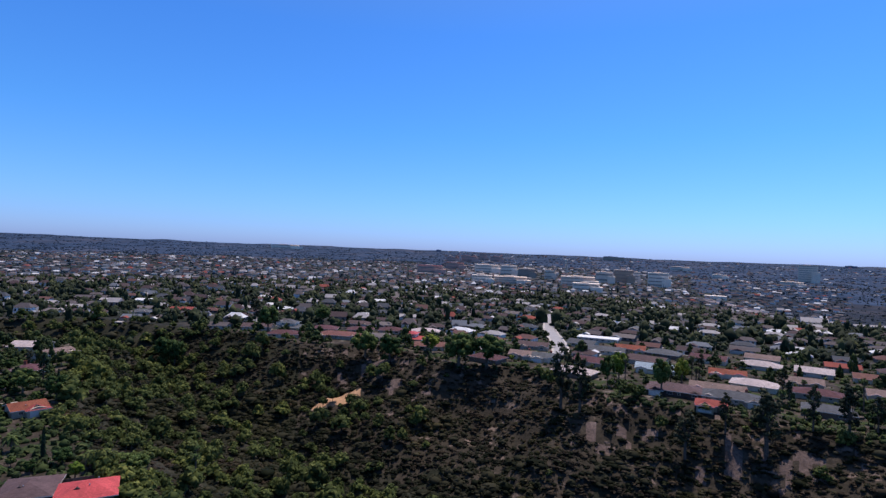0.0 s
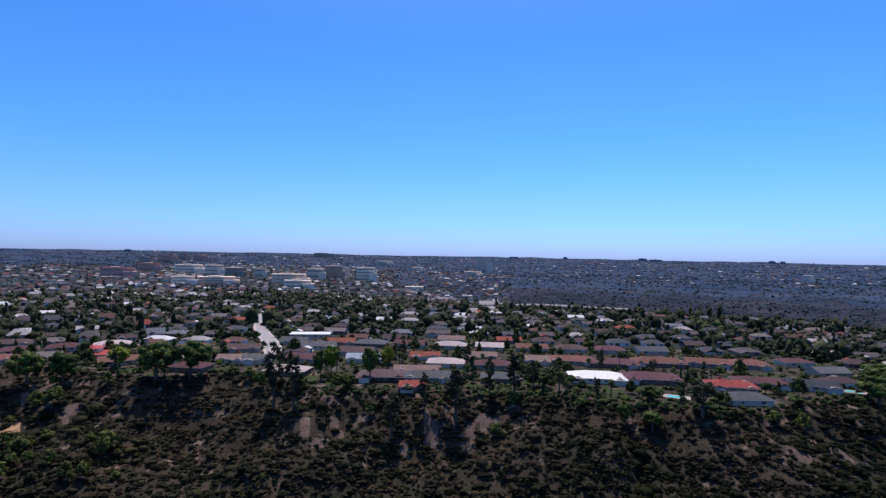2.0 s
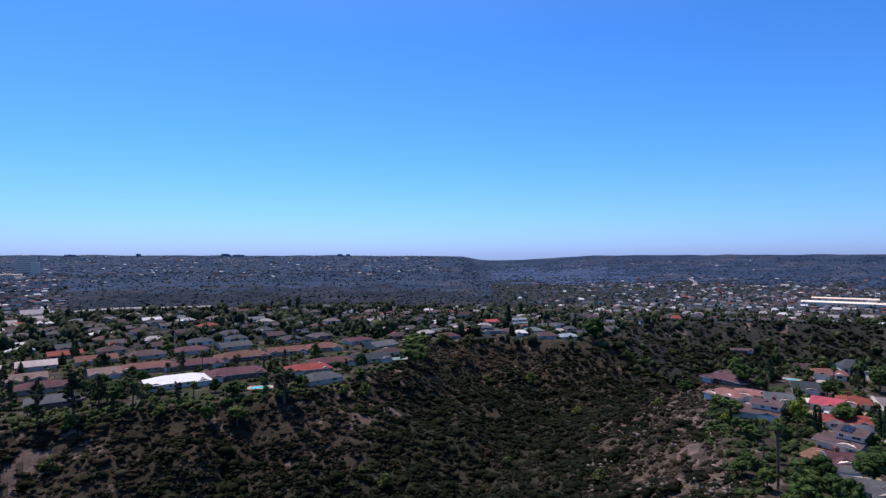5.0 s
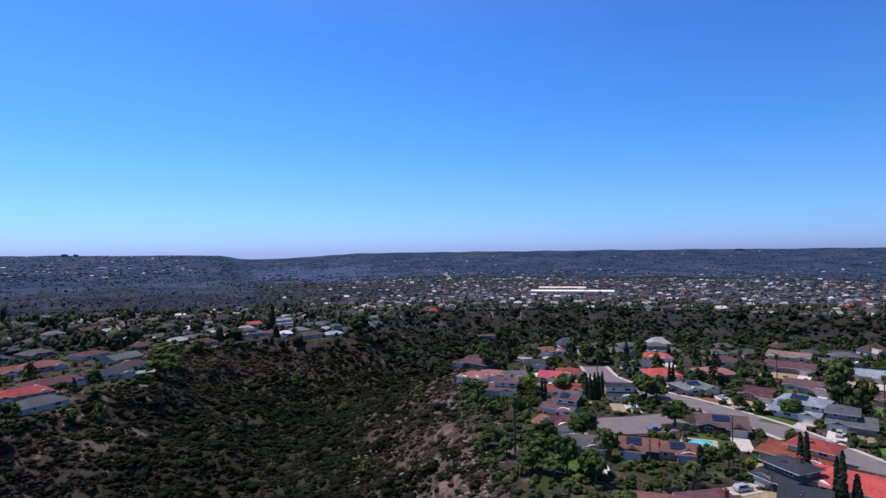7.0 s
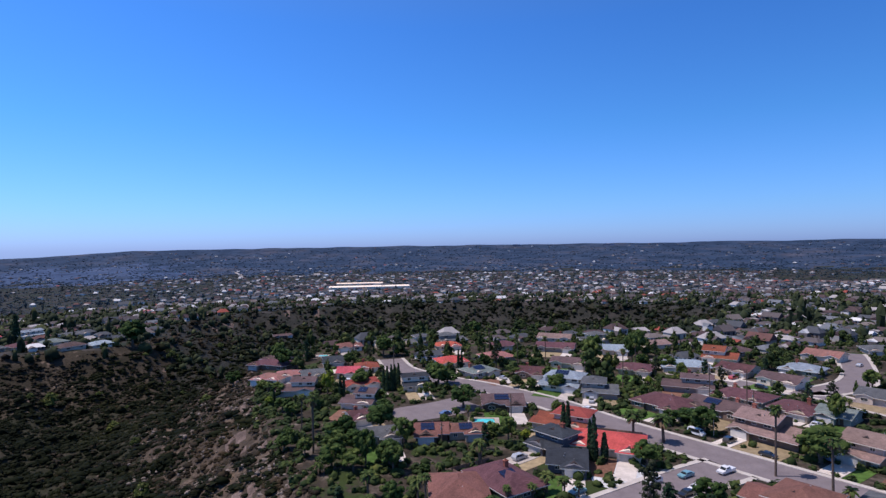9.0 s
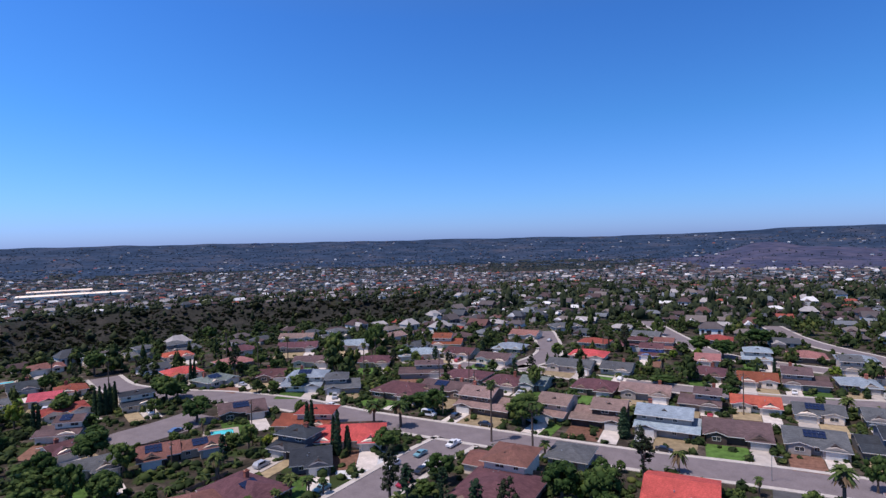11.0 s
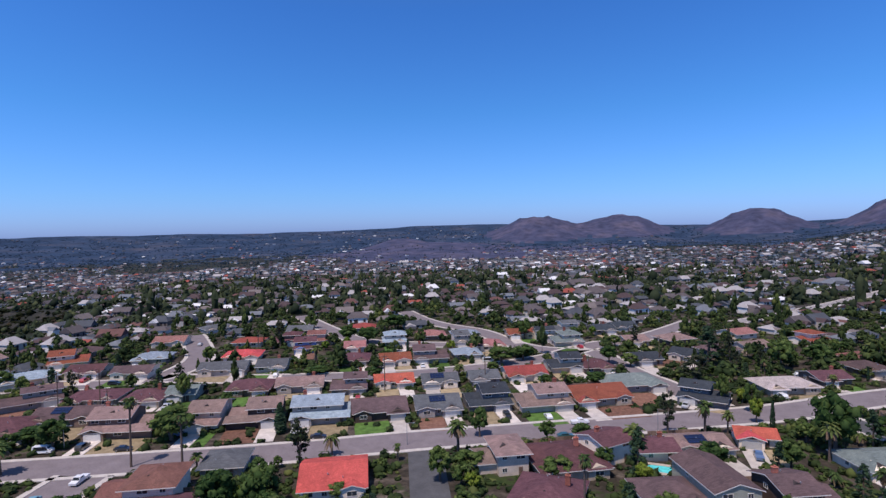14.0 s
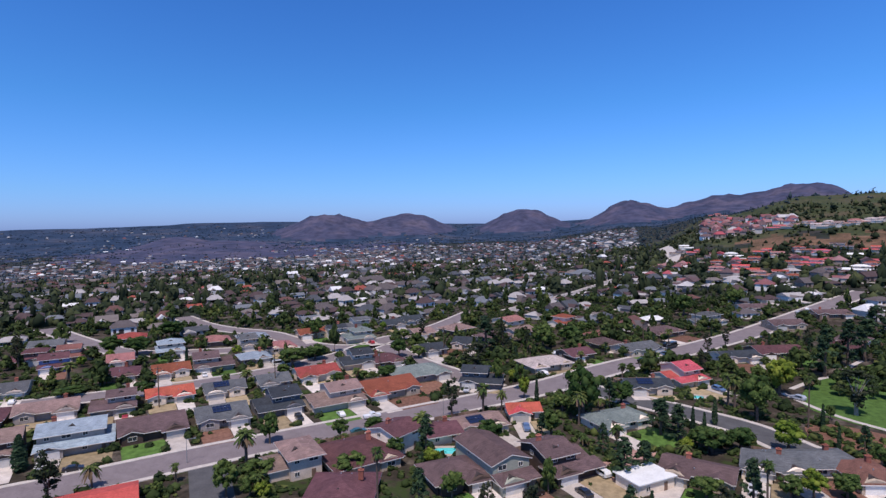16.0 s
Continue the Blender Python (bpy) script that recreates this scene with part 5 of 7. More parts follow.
house(-402.3, 335.5, 30, 15.4, 13.4, 1, "hip", "grey", "pale")
house(-255.3, 158.5, 32, 9.9, 12.2, 1, "hip", "maroon", "white")
house(-281.6, 186.9, 91, 16.5, 12.2, 1, "gable", "tan", "white")
house(-197.8, 123.0, 72, 9.8, 11.0, 1, "gable", "terra", "tan")
house(-133.4, 84.2, 44, 9.8, 11.0, 1, "hip", "brown", "brown", rear=True)
house(-121.5, 89.4, 50, 10.8, 9.8, 1, "hip", "red", "brown", rear=True)
house(652.6, 168.6, -58, 20.5, 12.2, 1, "gable", "brown", "brown")
house(440.2, 342.4, -29, 20.5, 13.4, 1, "gable", "crimson", "tan")
house(458.8, 317.7, -21, 20.5, 11.0, 2, "gable", "bluegrey", "white")
house(457.3, 284.9, -23, 20.5, 13.4, 1, "gable", "grey", "pale")
house(477.7, 410.4, -15, 20.5, 13.4, 1, "hip", "brown", "pale")
house(468.3, 446.9, -30, 20.5, 13.4, 1, "gable", "brown", "tan")
house(775.0, 381.1, -93, 20.5, 12.2, 2, "hip", "pink", "white")

# ---- gardens and fences ----
front_garden(166.5, -103.9, -147, 19.2, 14.6, "dry", 11.0)
back_fence(166.5, -103.9, -147, 19.2, 14.6)
front_garden(148.6, -118.9, -148, 9.8, 15.9, "lawn", 11.0)
front_garden(136.8, -127.4, -143, 16.1, 14.6, "mulch", 11.0)
front_garden(119.9, -139.0, -145, 17.5, 14.6, "dry", 11.0)
front_garden(105.3, -150.1, -141, 16.9, 15.9, "lawn", 11.0)
back_fence(105.3, -150.1, -141, 16.9, 15.9)
front_garden(90.2, -161.8, -144, 14.2, 17.1, "mulch", 11.0)
front_garden(77.3, -172.9, -142, 13.8, 14.6, "dry", 11.0)
front_garden(60.4, -180.1, -142, 17.1, 14.6, "lawn", 11.0)
front_garden(45.4, -194.6, -142, 19.3, 18.3, "mulch", 11.0)
back_fence(45.4, -194.6, -142, 19.3, 18.3)
back_fence(188.5, -125.5, -146, 12.9, 14.6)
back_fence(130.7, -167.3, -145, 12.5, 12.2)
back_fence(77.6, -211.6, -143, 15.6, 14.6)
front_garden(249.1, -139.1, -145, 14.3, 14.6, "dry", 9.0)
front_garden(228.6, -146.5, -144, 15.4, 14.6, "lawn", 9.0)
front_garden(197.5, -167.0, -145, 19.3, 14.6, "dry", 9.0)
front_garden(182.0, -179.9, -146, 12.4, 14.6, "lawn", 9.0)
front_garden(156.5, -204.0, -146, 13.2, 14.6, "lawn", 9.0)
front_garden(139.0, -211.4, -143, 13.3, 14.6, "dry", 9.0)
front_garden(127.1, -222.7, -145, 15.1, 14.6, "lawn", 9.0)
front_garden(114.7, -235.0, -142, 11.7, 13.4, "dry", 9.0)
front_garden(112.5, -257.2, -143, 12.6, 15.9, "dry", 9.0)
front_garden(81.0, -281.8, -144, 14.5, 13.4, "lawn", 9.0)
front_garden(49.3, -294.5, -142, 11.8, 14.6, "dry", 9.0)
back_fence(108.1, -69.5, -145, 16.5, 18.3)
back_fence(40.1, -136.8, -142, 16.5, 17.1)
back_fence(11.0, -160.7, -148, 14.9, 11.0)
back_fence(-11.1, -136.6, -147, 13.4, 14.6)
back_fence(-59.3, -139.1, 156, 9.8, 12.2)
back_fence(-46.5, -203.2, -175, 15.2, 12.2)
back_fence(11.6, -206.5, 174, 14.6, 12.2)
back_fence(175.1, -0.5, -89, 9.8, 12.2)
back_fence(137.9, -18.2, -60, 11.3, 17.1)
back_fence(161.4, -51.3, -115, 19.8, 15.9)
front_garden(231.3, -55.3, -119, 15.9, 14.6, "lawn", 9.0)
front_garden(219.5, -67.6, -109, 13.1, 13.4, "dry", 9.0)
front_garden(199.6, -84.8, -146, 18.3, 17.1, "lawn", 9.0)
back_fence(-121.5, 89.4, 50, 10.8, 9.8)

def other_gardens():
    """Drives and beds in front of the remaining street-facing houses."""
    r = random.Random(27)
    for x, y, turn, w, d in FRONTS:
        if any(math.hypot(x - a, y - b) < 1 for a, b in GARDENS) or math.hypot(x - 170, y + 6) < 16:
            continue
        reach = 4.0
        m = pose(x, y, 0, 0, 0, turn)
        while reach < 12.5:
            q = m @ Vector((0, -d / 2 - reach - 1.5, 0))
            if not clear_of_roads(q.x, q.y, 0.0) or any(math.hypot(q.x - a, q.y - b) < c - 1.5 for a, b, c in SPOTS if math.hypot(x - a, y - b) > 1):
                break
            reach += 1.0
        ends = [m @ Vector((k * w, -d / 2 - reach - 1.0, 0)) for k in (-0.5, 0.0, 0.5)]
        if y < 150 and inside_depth(np.array([q.x for q in ends]), np.array([q.y for q in ends]), RIM_XY).max() < -4:
            front_garden(x, y, turn, w, d, r.choice(("lawn", "dry", "dry", "mulch")), reach - 0.5)


other_gardens()

# ---- single trees ----
tree("oak", 147.5, -104.8, 10.6, 16.4)
tree("oak", 98.5, -80.0, 10.9, 10.2)
tree("oak", 92.4, -85.5, 11.1, 10.2)
tree("oak", 171.4, -85.1, 9.4, 10.1)
tree("oak", 48.5, -150.2, 6.4, 5.9)
tree("oak", 122.3, -62.0, 7.9, 8.3)
tree("oak", 80.2, -97.4, 4.1, 5.1)
tree("thuja", 122.2, -122.9, 9.2, 3.9)
tree("palm", 66.4, -130.4, 11.4, 5.9)
tree("fanpalm", 139.8, -87.7, 19.5, 4.1)
tree("fanpalm", 122.3, -89.7, 16.9, 4.2)
tree("palm", 121.7, -93.3, 5.6, 4.6)
tree("datepalm", 97.2, -116.3, 7.6, 4.0)
tree("palm", 25.3, -151.1, 9.3, 7.3)
tree("oak", 67.1, -145.4, 9.3, 6.6)
tree("oak", 176.7, -131.2, 11.1, 6.5)
tree("oak", 66.4, -202.9, 4.9, 6.9)
tree("oak", 57.7, -206.3, 4.8, 8.3)
tree("oak", 49.1, -212.1, 5.7, 9.6)
tree("oak", 94.6, -229.2, 8.7, 15.0)
tree("oak", 88.6, -240.5, 7.6, 12.9)
tree("euc", 137.0, -324.4, 13.9, 15.3)
tree("oak", 186.4, -238.4, 10.7, 12.1)
tree("oak", 176.5, -242.5, 9.6, 14.8)
tree("euc", 47.7, -287.7, 12.6, 5.1)
tree("oak", 51.9, -248.6, 8.7, 9.1)
tree("oak", 42.5, -246.4, 6.3, 8.5)
tree("oak", 217.9, -176.2, 8.5, 8.4)
tree("oak", 158.9, -181.2, 3.7, 12.2)
tree("oak", 130.0, -182.0, 6.3, 7.5)
tree("palm", 99.6, -197.4, 7.5, 5.3)
tree("palm", 173.0, -197.4, 9.3, 7.9)
tree("oak", 185.8, -283.8, 10.1, 16.5)
tree("oak", 258.8, -111.1, 8.0, 9.8)
tree("cypress", 169.8, -40.8, 11.6, 2.3)
tree("cypress", 168.2, -41.8, 12.4, 2.2)
tree("cypress", 152.6, -45.1, 12.9, 2.2)
tree("cypress", 153.9, -44.3, 11.3, 1.9)
tree("cypress", 152.3, -47.8, 8.1, 2.3)
tree("palm", 171.3, -62.8, 9.3, 6.3)
tree("palm", 165.6, -69.8, 9.9, 8.0)
tree("palm", 183.9, -49.6, 5.8, 5.7)
tree("oak", 190.9, -43.4, 7.1, 5.0)
tree("oak", 147.8, -57.8, 7.3, 9.6)
tree("oak", 168.2, -23.6, 8.7, 6.5)
tree("oak", 226.4, -51.7, 7.7, 9.2)
tree("palm", 134.2, -28.0, 5.9, 4.6)
tree("palm", 131.3, -31.5, 5.7, 4.6)
tree("palm", 131.1, -34.9, 4.5, 4.1)
tree("palm", 130.8, -23.9, 4.5, 5.2)
tree("oak", 270.2, -79.3, 14.2, 11.3)
tree("oak", 272.1, -99.6, 16.7, 8.8)
tree("oak", 182.9, -85.0, 5.1, 11.4)
tree("oak", 385.5, -32.0, 11.2, 10.7)
tree("oak", 181.3, 15.9, 9.9, 11.8)
tree("oak", 168.5, 7.8, 9.4, 8.5)
tree("oak", 238.0, -4.0, 11.3, 12.7)
tree("cypress", 233.4, 18.9, 9.6, 1.9)
tree("cypress", 232.6, 17.3, 10.5, 1.9)
tree("cypress", 232.8, 15.6, 11.0, 1.9)
tree("cypress", 233.9, 14.3, 10.8, 1.9)
tree("cypress", 235.9, 12.8, 10.9, 1.9)
tree("cypress", 226.8, 35.8, 8.8, 1.8)
tree("cypress", 226.9, 34.4, 8.3, 1.6)
tree("cypress", 265.8, -14.1, 10.5, 1.8)
tree("cypress", 266.0, -15.6, 9.9, 1.8)
tree("fanpalm", 165.2, 34.3, 18.3, 3.7)
tree("oak", 238.1, 29.0, 8.4, 9.6)
tree("oak", 213.1, 19.5, 6.4, 8.6)
tree("oak", 174.4, 28.6, 6.2, 10.7)
tree("oak", 165.0, 22.0, 6.7, 8.4)
tree("oak", 153.2, 11.2, 7.7, 9.2)
tree("oak", 169.4, 43.8, 5.3, 7.0)
tree("oak", 151.7, 26.6, 7.7, 9.3)
tree("oak", 205.9, -12.5, 9.1, 11.8)
tree("oak", 242.0, -7.9, 6.0, 11.7)
tree("oak", 306.6, 24.6, 12.3, 12.3)
tree("oak", 285.0, 73.1, 11.2, 11.8)
tree("oak", 276.3, -82.0, 15.7, 11.7)
tree("oak", 291.3, -109.4, 14.9, 11.8)
tree("oak", 300.0, 80.1, 12.4, 9.3)
tree("oak", -20.6, -171.0, 18.1, 12.6)
tree("palm", -19.0, -167.5, 12.2, 4.2)
tree("lime", -3.4, -191.1, 8.2, 5.0)
tree("palm", 9.7, -173.5, 11.6, 5.3)
tree("oak", 6.1, -204.4, 11.5, 5.0)
tree("oak", -2.0, -201.5, 10.3, 5.0)
tree("oak", -34.5, -185.3, 8.9, 10.5)
tree("pine", -40.8, -161.4, 10.4, 8.9)
tree("pine", -44.3, -157.6, 10.2, 7.1)
tree("cypress", -58.4, -170.9, 8.1, 1.8)
tree("oak", -50.5, -149.8, 7.0, 10.5)
tree("oak", -58.0, -151.2, 7.1, 9.0)
tree("lime", -69.8, -151.5, 8.5, 9.6)
tree("pine", -116.9, -226.4, 20.0, 10.6)
tree("pine", -133.7, -242.7, 19.5, 11.1)
tree("pine", -145.9, -252.9, 19.0, 13.2)
tree("parkeuc", -103.5, -183.0, 15.6, 11.1)
tree("lime", -89.9, -201.8, 13.6, 12.5)
tree("oak", -71.9, -175.4, 14.5, 11.8)
tree("palm", -69.3, -185.4, 12.7, 4.1)
tree("palm", -67.8, -186.9, 13.1, 4.2)
tree("fanpalm", -83.7, -170.3, 16.1, 3.0)
tree("oak", -7.3, -123.4, 8.9, 4.2)
tree("oak", 104.0, -285.0, 12.1, 8.8)
tree("oak", 13.7, -119.6, 6.6, 6.2)
tree("oak", 6.9, -149.1, 7.7, 9.1)
tree("oak", 30.5, -139.5, 5.9, 5.8)
tree("oak", 39.4, -128.9, 5.5, 9.4)
tree("pine", -25.2, -132.0, 10.0, 7.5)
tree("pine", -30.4, -135.4, 8.2, 6.3)
tree("lime", -63.5, -126.5, 6.6, 7.0)
tree("oak", -70.6, -127.2, 6.0, 6.8)
tree("oak", -58.7, -126.0, 5.4, 6.2)
tree("oak", -40.9, -124.3, 5.5, 7.7)
tree("palm", -23.1, -173.7, 5.3, 4.0)
tree("palm", -28.7, -167.0, 3.4, 2.5)
tree("oak", -10.1, -156.6, 8.0, 7.7)
tree("oak", 59.9, -123.9, 5.4, 8.9)
tree("oak", 63.8, -115.3, 8.9, 7.0)
tree("pine", 13.1, -264.0, 16.2, 13.3)
tree("euc", 5.0, -258.7, 18.4, 5.0)
tree("euc", 15.7, -223.3, 13.8, 13.6)
tree("oak", -13.4, -265.7, 13.4, 13.1)
tree("oak", -27.8, -278.9, 9.8, 13.5)
tree("oak", -87.1, -143.7, 6.2, 5.3)
tree("oak", -93.2, -177.2, 5.1, 3.0)
tree("pine", -176.3, -297.1, 16.7, 13.2)
tree("oak", -104.8, -361.7, 14.1, 12.9)
tree("oak", -142.6, -383.3, 12.9, 13.0)
tree("euc", 50.5, 241.6, 19.0, 6.5)
tree("euc", 60.5, 237.5, 21.5, 9.6)
tree("euc", 130.0, 209.6, 15.9, 13.8)
tree("oak", 115.5, 224.2, 7.8, 10.2)
tree("oak", 225.4, 227.3, 15.1, 20.5)
tree("oak", 75.7, 251.2, 8.6, 11.7)
tree("palm", 81.3, 240.0, 12.0, 3.9)
tree("oak", 100.2, 214.7, 8.8, 7.3)
tree("oak", 109.6, 210.6, 8.3, 10.5)
tree("euc", -42.4, 249.8, 33.5, 13.1)
tree("euc", -33.4, 244.0, 24.8, 11.3)
tree("euc", 7.5, 225.1, 19.1, 10.0)
tree("euc", 21.3, 234.8, 17.5, 6.5)
tree("euc", 34.2, 230.6, 25.0, 14.2)
tree("oak", -25.2, 274.9, 14.9, 8.0)
tree("lime", -21.0, 284.9, 15.5, 9.3)
tree("lime", 7.2, 295.0, 13.1, 8.9)
tree("oak", -1.6, 267.1, 17.4, 10.2)
tree("oak", -165.7, 292.7, 18.0, 19.0)
tree("oak", -148.1, 289.9, 17.6, 15.6)
tree("oak", -101.7, 279.3, 20.2, 20.7)
tree("oak", -87.5, 283.5, 19.3, 20.8)
tree("lime", -128.8, 304.9, 11.5, 13.1)
tree("oak", -247.6, 369.1, 16.9, 16.0)
tree("euc", -281.5, 332.2, 25.7, 10.7)
tree("oak", -247.5, 305.0, 21.6, 16.5)
tree("oak", -295.7, 266.0, 18.5, 16.9)
tree("oak", -288.9, 267.5, 18.4, 14.2)
tree("fanpalm", -144.2, 144.3, 8.9, 4.6)
tree("oak", -135.4, 114.9, 5.9, 7.2)
tree("fanpalm", -127.0, 126.7, 10.0, 4.0)
tree("cypress", -150.8, 98.2, 10.0, 1.2)
tree("oak", -222.6, 136.6, 10.6, 10.2)
tree("oak", -205.3, 137.7, 10.3, 10.2)
tree("datepalm", -166.7, 100.0, 6.3, 5.0)
tree("datepalm", -137.5, 101.7, 6.6, 5.0)
tree("oak", -145.4, 99.7, 5.2, 6.2)
tree("oak", -135.5, 110.1, 6.2, 8.1)
tree("oak", 251.0, 253.1, 12.1, 20.0)
tree("oak", 409.3, 212.6, 21.5, 21.6)
tree("oak", 292.6, 100.9, 8.5, 10.5)
tree("cypress", 428.2, 308.4, 21.1, 6.3)
tree("fanpalm", 167.6, 34.6, 16.5, 2.8)
tree("oak", 163.4, 27.4, 7.2, 9.4)
tree("oak", 172.0, 25.8, 9.2, 8.5)
tree("oak", 153.2, 17.6, 11.0, 7.1)
tree("oak", 148.4, 9.9, 8.7, 7.6)
tree("oak", 150.7, 20.7, 6.2, 8.7)
tree("oak", 233.0, 62.5, 5.9, 8.5)
tree("oak", 162.4, 36.1, 6.4, 5.8)
tree("lime", 230.4, 41.6, 9.3, 6.5)
tree("oak", 240.1, 70.2, 6.0, 7.0)
tree("oak", 284.3, 40.4, 7.1, 7.0)
tree("oak", 249.3, 30.3, 6.7, 7.5)
tree("oak", 201.9, 16.2, 5.5, 6.9)
tree("oak", 210.0, 41.2, 4.0, 5.2)
tree("oak", 203.9, 49.8, 5.2, 6.5)
tree("oak", 178.7, 4.8, 5.2, 4.0)
tree("oak", 223.2, 0.2, 6.3, 5.9)

# ---- cars, pools, poles and the rest ----
def car_outline(kind):
    """Side view of (x, z) and the glass band: length along x, front at +x."""
    if kind == "pickup":
        return 5.5, 1.9, [(-2.7, 0.45), (2.7, 0.45), (2.75, 0.95), (1.6, 1.08), (0.9, 1.75), (-0.5, 1.78), (-0.7, 1.12), (-2.75, 1.1)], (-0.45, 1.2)
    if kind == "suv":
        return 4.8, 1.9, [(-2.35, 0.4), (2.35, 0.4), (2.4, 0.95), (1.3, 1.1), (0.6, 1.72), (-1.9, 1.75), (-2.4, 1.1)], (-1.95, 0.95)
    if kind == "van":
        return 5.2, 2.0, [(-2.5, 0.4), (2.5, 0.4), (2.6, 1.0), (1.9, 1.35), (1.4, 2.1), (-2.4, 2.15), (-2.55, 1.2)], (-2.3, 1.75)
    if kind == "bus":
        return 9.0, 2.5, [(-4.4, 0.5), (4.4, 0.5), (4.5, 1.6), (4.2, 2.9), (-4.4, 2.95), (-4.5, 1.2)], (-4.2, 4.2)
    return 4.6, 1.8, [(-2.25, 0.38), (2.25, 0.38), (2.3, 0.78), (1.15, 0.95), (0.45, 1.4), (-1.0, 1.42), (-1.75, 1.0), (-2.3, 0.95)], (-1.5, 0.9)


WHEEL = Solid().prism_y([(0.33 * math.cos(k * 0.5236), 0.33 * math.sin(k * 0.5236)) for k in range(12)], -0.11, 0.11).mesh("tyre", M_TYRE)
RIMS = Solid().prism_y([(0.2 * math.cos(k * 0.7854), 0.2 * math.sin(k * 0.7854)) for k in range(8)], -0.125, 0.125).mesh("rim", M_RIM)
CAR_WORD = {"sedan": "saloon car", "suv": "sport utility car", "pickup": "pickup truck", "van": "high-roofed van", "bus": "long box-bodied bus"}


def car(x, y, turn, colour, kind, on="the street"):
    L, Wd, outline, (g0, g1) = car_outline(kind)
    c = thing("car" if kind != "bus" else "bus", pose(x, y, ground_z(x, y) + 0.07, 0, 0, turn), f"{colour} {CAR_WORD[kind]} parked on {on}", "car", "parked cars")
    hw = Wd / 2
    n = len(outline)
    zt = max(z for _, z in outline)
    v = []
    for side in (-1, 1):
        v += [(px, side * hw * (1.0 if pz < 1.15 else 0.84), pz) for px, pz in outline]
    f = [tuple(range(n)), tuple(range(2 * n - 1, n - 1, -1))] + [((i + 1) % n, i, n + i, n + (i + 1) % n) for i in range(n)]
    part("body", mesh_from("body", v, f, [PAINT[colour]]), c)
    z0, z1 = (1.12, zt - 0.12) if kind != "bus" else (1.7, 2.5)
    for side in (-1, 1):
        s = Solid().add([(g0 + 0.1, side * (hw * 0.985), z0 - 0.02), (g1 - 0.05, side * (hw * 0.985), z0 - 0.02), (g1 - 0.55, side * (hw * 0.86 + 0.015), z1), (g0 + 0.35, side * (hw * 0.86 + 0.015), z1),
                         (g0 + 0.1, side * (hw * 0.9), z0), (g1 - 0.05, side * (hw * 0.9), z0), (g1 - 0.55, side * hw * 0.8, z1), (g0 + 0.35, side * hw * 0.8, z1)],
                        [(0, 1, 2, 3), (7, 6, 5, 4), (0, 4, 5, 1), (1, 5, 6, 2), (2, 6, 7, 3), (3, 7, 4, 0)])
        part("side_window", s.mesh("side_window", M_CARGLASS), c)
    top = [p for p in outline if p[1] > zt - 0.1]
    fx = max(p[0] for p in top)
    k = outline.index(max(top))
    lo = outline[k - 1]
    q = Vector((fx - lo[0], 0, outline[k][1] - lo[1]))
    nrm = Vector((q.z, 0, -q.x)).normalized() * 0.02
    a, b = Vector((lo[0], 0, lo[1])) + q * 0.12 + nrm, Vector((lo[0], 0, lo[1])) + q * 0.9 + nrm
    part("windscreen", mesh_from("windscreen", [(a.x, -hw * 0.86, a.z), (a.x, hw * 0.86, a.z), (b.x, hw * 0.76, b.z), (b.x, -hw * 0.76, b.z)], [(0, 1, 2, 3)], [M_CARGLASS]), c)
    for wx in (-L * 0.31, L * 0.31):
        for side in (-1, 1):
            w = part("tyre", WHEEL, c, "", pose(wx, side * (hw - 0.12), 0.33))
            part("rim", RIMS, w)
    SPOTS.append((x, y, 2.4))
    return c


def driveway_cars():
    r = random.Random(14)
    for n, (x, y, turn) in enumerate(DRIVES):
        if n % 3 == 0 and math.hypot(x, y) < 290:
            car(round(x + r.uniform(-0.6, 0.6), 1), round(y + r.uniform(-0.6, 0.6), 1), turn + 90 + r.choice((0, 180)) + r.uniform(-3, 3), r.choice(("white", "silver", "black", "white", "blue", "red", "silver")), r.choice(("sedan", "suv", "suv", "pickup")), "a driveway")


driveway_cars()


def pool(x, y, turn, w, d):
    """A swimming pool with a pale coping round it."""
    m = pose(x, y, ground_z(x, y), 0, 0, turn)
    p = thing("swimming_pool", m, "turquoise swimming pool with a pale concrete surround", "pool")
    s = Solid()
    for x0, y0, x1, y1 in ((-w / 2 - 1.6, -d / 2 - 1.3, w / 2 + 1.6, -d / 2), (-w / 2 - 1.6, d / 2, w / 2 + 1.6, d / 2 + 1.3), (-w / 2 - 1.6, -d / 2, -w / 2, d / 2), (w / 2, -d / 2, w / 2 + 1.6, d / 2)):
        s.box(x0, y0, -0.3, x1, y1, 0.14)
    part("coping", s.mesh("coping", M_COPING), p)
    n = 20
    ring = [(w / 2 * math.copysign(abs(math.cos(k * 6.283 / n)) ** 0.5, math.cos(k * 6.283 / n)), d / 2 * math.copysign(abs(math.sin(k * 6.283 / n)) ** 0.5, math.sin(k * 6.283 / n))) for k in range(n)]
    part("water", mesh_from("water", [(a, b, 0.09) for a, b in ring] + [(a, b, -0.3) for a, b in ring], [tuple(range(n))] + [((i + 1) % n, i, n + i, n + (i + 1) % n) for i in range(n)], [M_POOL]), p)
    SPOTS.append((x, y, max(w, d) / 2 + 1))
    return p


